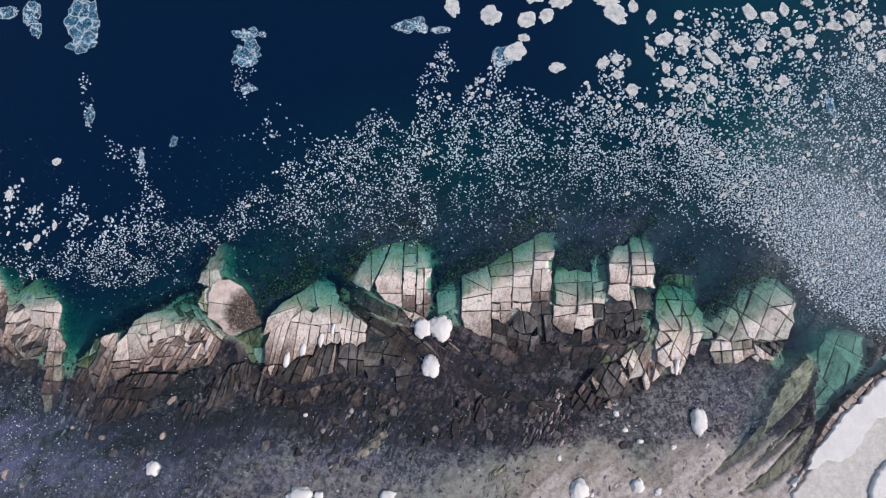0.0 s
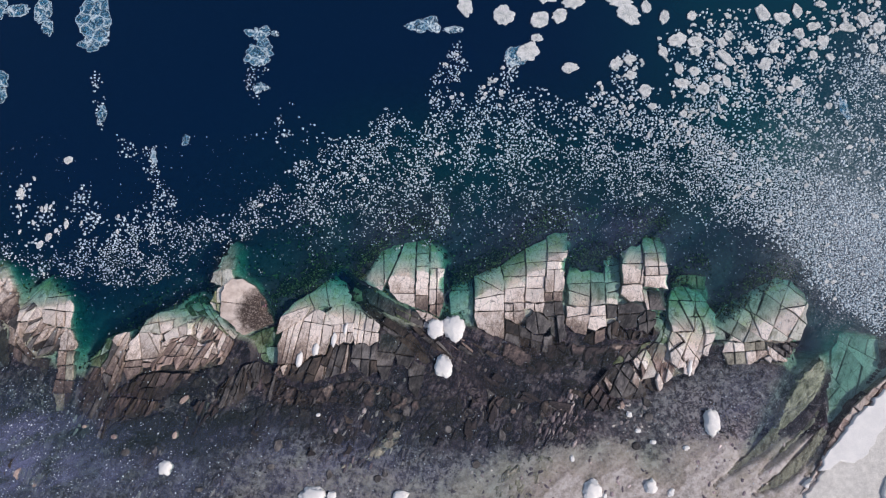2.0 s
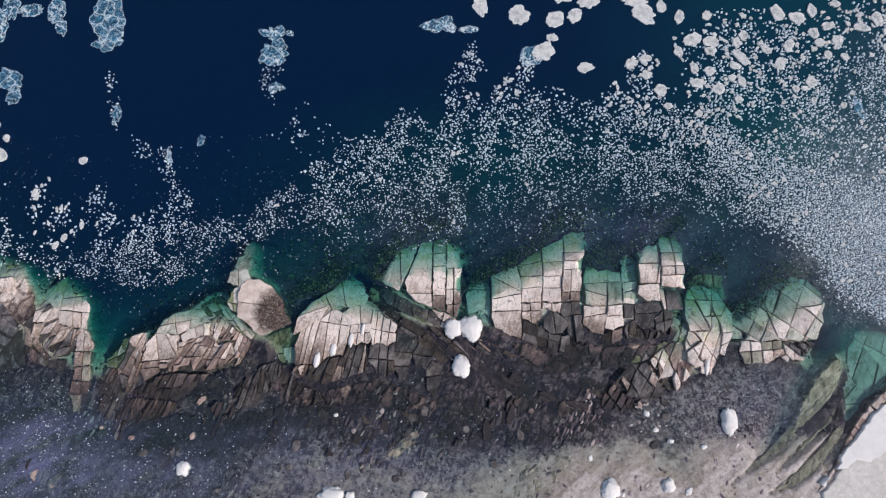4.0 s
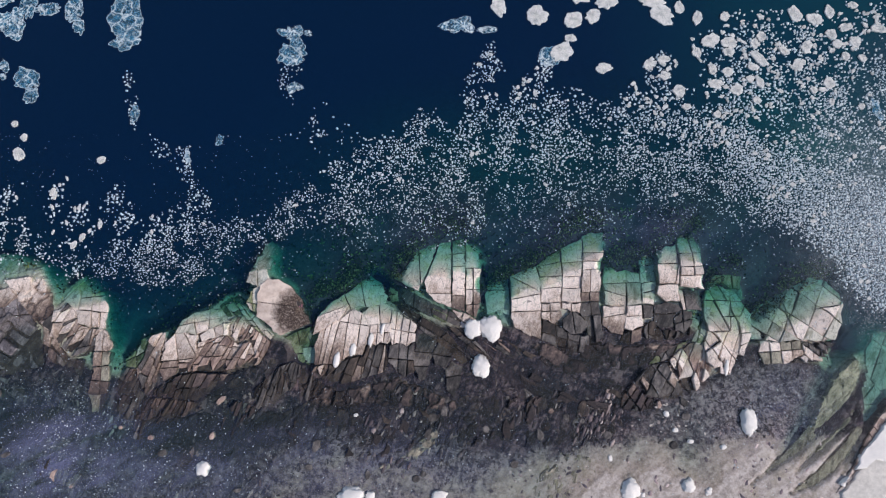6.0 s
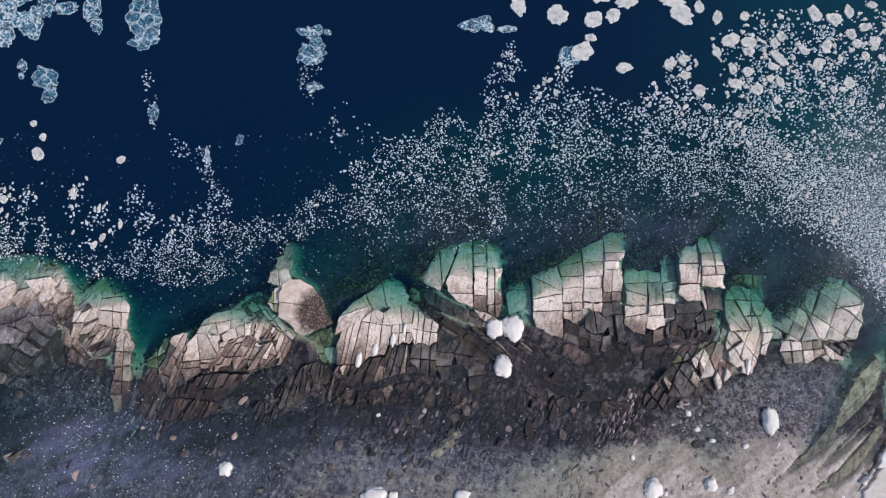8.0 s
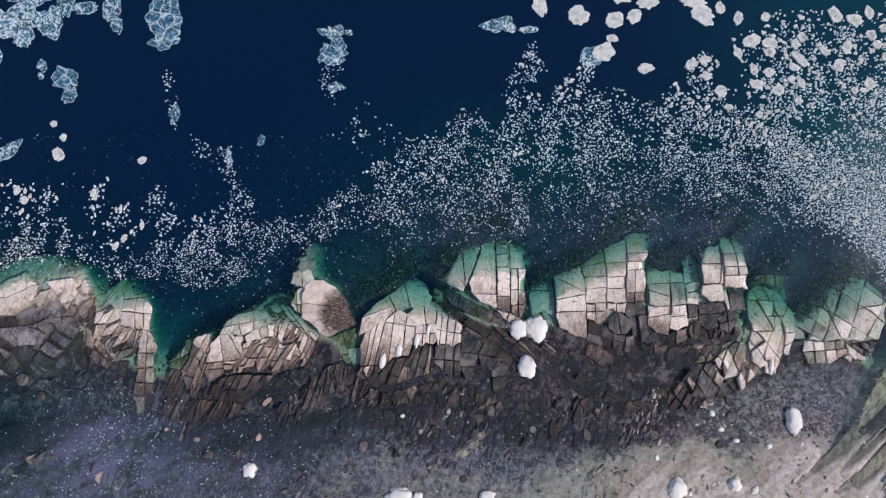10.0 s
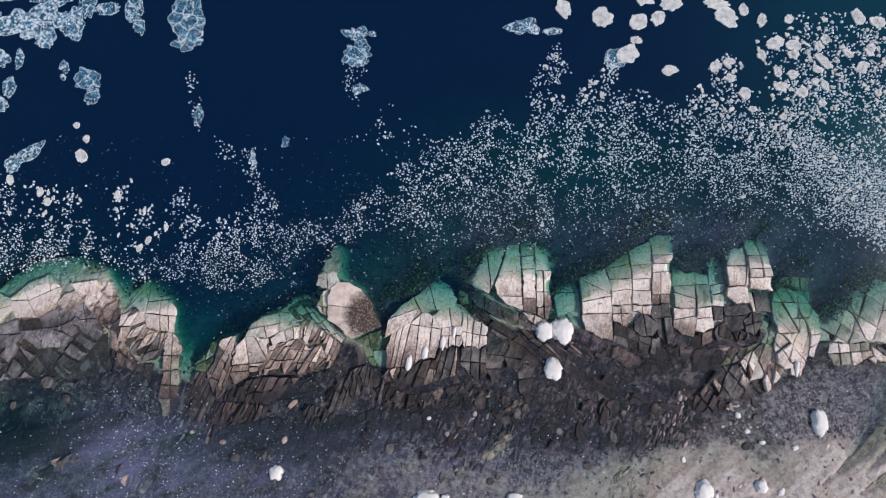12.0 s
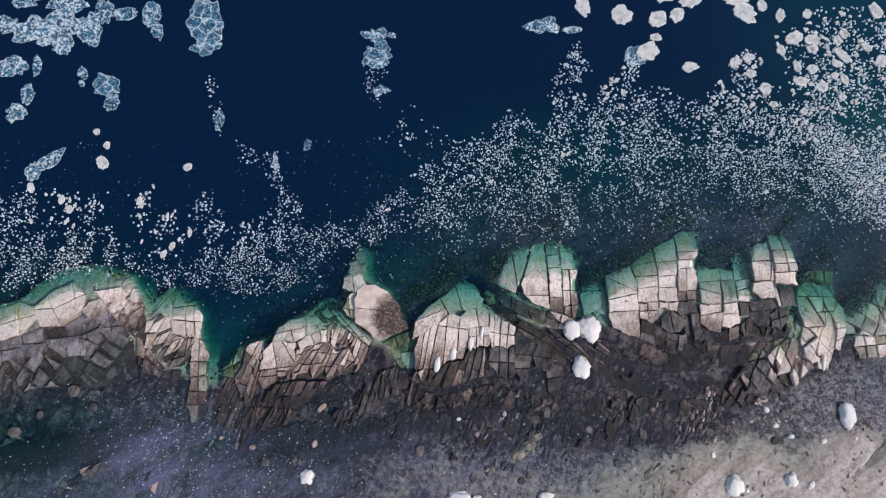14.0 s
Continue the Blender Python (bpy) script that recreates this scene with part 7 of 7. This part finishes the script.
# broken stone on the shallow bottom
n = 26000
rx, ry = RNG.uniform(-70, 48, n), RNG.uniform(-34, -9, n)
e = np.interp(rx, [p[0] for p in EDGE], [p[1] for p in EDGE])
sandy = bump(rx, ry, (21.97, -24.75), 30, 5)
ii, jj = np.searchsorted(GX, rx), np.searchsorted(GY, ry)
ok = (ry < e - 2.5) & (SAND[jj, ii] < 0.42) & (ROCK[jj, ii] < -50) & (RNG.random(n) < (0.15 + 0.9 * step(0.42, 0.62, cloud(rx, ry, 4, 55))) * (1 - 0.85 * sandy))
rx, ry = rx[ok], ry[ok]
scatter("rubble", rx, ry, np.minimum(SOLID[jj[ok], ii[ok]], 0.3) - 0.02, 0.10 + 0.5 * RNG.random(len(rx)) ** 2.5, M_RUBBLE,
        "loose dark rubble and broken slivers of rock", "rubble", RNG, 5, 0.07, 2.4)

n = 9000
tx, ty = RNG.uniform(-72, 20, n), RNG.uniform(-33, -15, n)
ii, jj = np.searchsorted(GX, tx), np.searchsorted(GY, ty)
ok = (ROCK[jj, ii] < -50) & (RNG.random(n) < 0.8 * step(0.50, 0.68, cloud(tx, ty, 3.2, 19)) * step(0.40, 0.56, cloud(tx, ty, 9, 23))) & (SAND[jj, ii] < 0.4)
tx, ty = tx[ok], ty[ok]
scatter("rock_slivers", tx, ty, np.minimum(SOLID[jj[ok], ii[ok]], 0.1) + 0.02, 0.25 + 0.55 * RNG.random(len(tx)) ** 1.5, M_SLIVER, "brown upright slivers of rock breaking through dark gravel", "rock slivers", RNG, 6, 0.16, 2.3, 68)

n = 9000
bx, by = RNG.uniform(-20, 44, n), RNG.uniform(-34, -16, n)
ii, jj = np.searchsorted(GX, bx), np.searchsorted(GY, by)
ok = ((SAND[jj, ii] > 0.12) | (bump(bx, by, (20.52, -16.92), 9, 4.5) > 0.4)) & (ROCK[jj, ii] < -50) & (RNG.random(n) < 0.32 * step(0.4, 0.65, cloud(bx, by, 3, 15)) + 0.5 * bump(bx, by, (18.5, -17.5), 7, 4)) & (bx - by * 0.6 < 35.56 - -24.57 * 0.6)
scatter("pebbles", bx[ok], by[ok], SOLID[jj[ok], ii[ok]] + 0.01, 0.08 + 0.5 * RNG.random(ok.sum()) ** 3, M_PEBBLE, "grey and brown pebbles strewn over pale sand", "pebbles", RNG, 6, 0.09, 1.6)

# weed along the sunken lips of the reefs
lengths = np.hypot(SEGS[:, 2] - SEGS[:, 0], SEGS[:, 3] - SEGS[:, 1])
n = 30000
k, f = RNG.choice(len(SEGS), n, p=lengths / lengths.sum()), RNG.random(n)
turn = np.arctan2(SEGS[k, 3] - SEGS[k, 1], SEGS[k, 2] - SEGS[k, 0])
out = RNG.normal(0.5, 0.6, n)
fx = SEGS[k, 0] + f * (SEGS[k, 2] - SEGS[k, 0]) - out * np.sin(turn) + RNG.normal(0, 0.2, n)
fy = SEGS[k, 1] + f * (SEGS[k, 3] - SEGS[k, 1]) + out * np.cos(turn) + RNG.normal(0, 0.2, n)
ok = RNG.random(n) < 0.15 + step(0.36, 0.6, cloud(fx, fy, 1.4, 65))
fx, fy = fx[ok], fy[ok]
ii, jj = np.searchsorted(GX, fx), np.searchsorted(GY, fy)
ok = SOLID[jj, ii] < -0.4
fx, fy, ii, jj = fx[ok], fy[ok], ii[ok], jj[ok]
scatter("weed_fringe", fx, fy, SOLID[jj, ii] + 0.10, 0.05 + 0.17 * RNG.random(len(fx)) ** 2, M_WEED, "fringe of olive and black weed along sunken rock lips", "water weed", RNG, 5, 0.3, 2.2)
n = 130000
wx, wy = RNG.uniform(-69, 52, n), RNG.uniform(-16, 6, n)
ii, jj = np.searchsorted(GX, wx), np.searchsorted(GY, wy)
rock, top = ROCK[jj, ii], SOLID[jj, ii]
lip = np.where(rock > -50, step(-1.35, -1.8, rock), 0.8 * step(-4.5, -2.0, top)) * (top < -0.8) * (1 - bump(wx, wy, (-26.27, -1.12), 3.5, 4)) * (1 - bump(wx, wy, (-22.97, -6.24), 5, 5)) * (wx < 39.83) * np.where(wx > 23.92, 0.12, 1.0)
lip = lip * (wy > np.interp(wx, [q[0] for q in EDGE], [q[1] for q in EDGE]) - 1.5)
ok = RNG.random(n) < 0.55 * lip * step(0.38, 0.56, cloud(wx, wy, 1.3, 63)) * step(0.12, 0.36, cloud(wx, wy, 6, 64))
scatter("water_weed", wx[ok], wy[ok], top[ok] + 0.10, 0.07 + 0.30 * RNG.random(ok.sum()) ** 2, M_WEED, "tufts of dark and yellow-green weed on sunken rock", "water weed", RNG, 5, 0.3, 2.2)
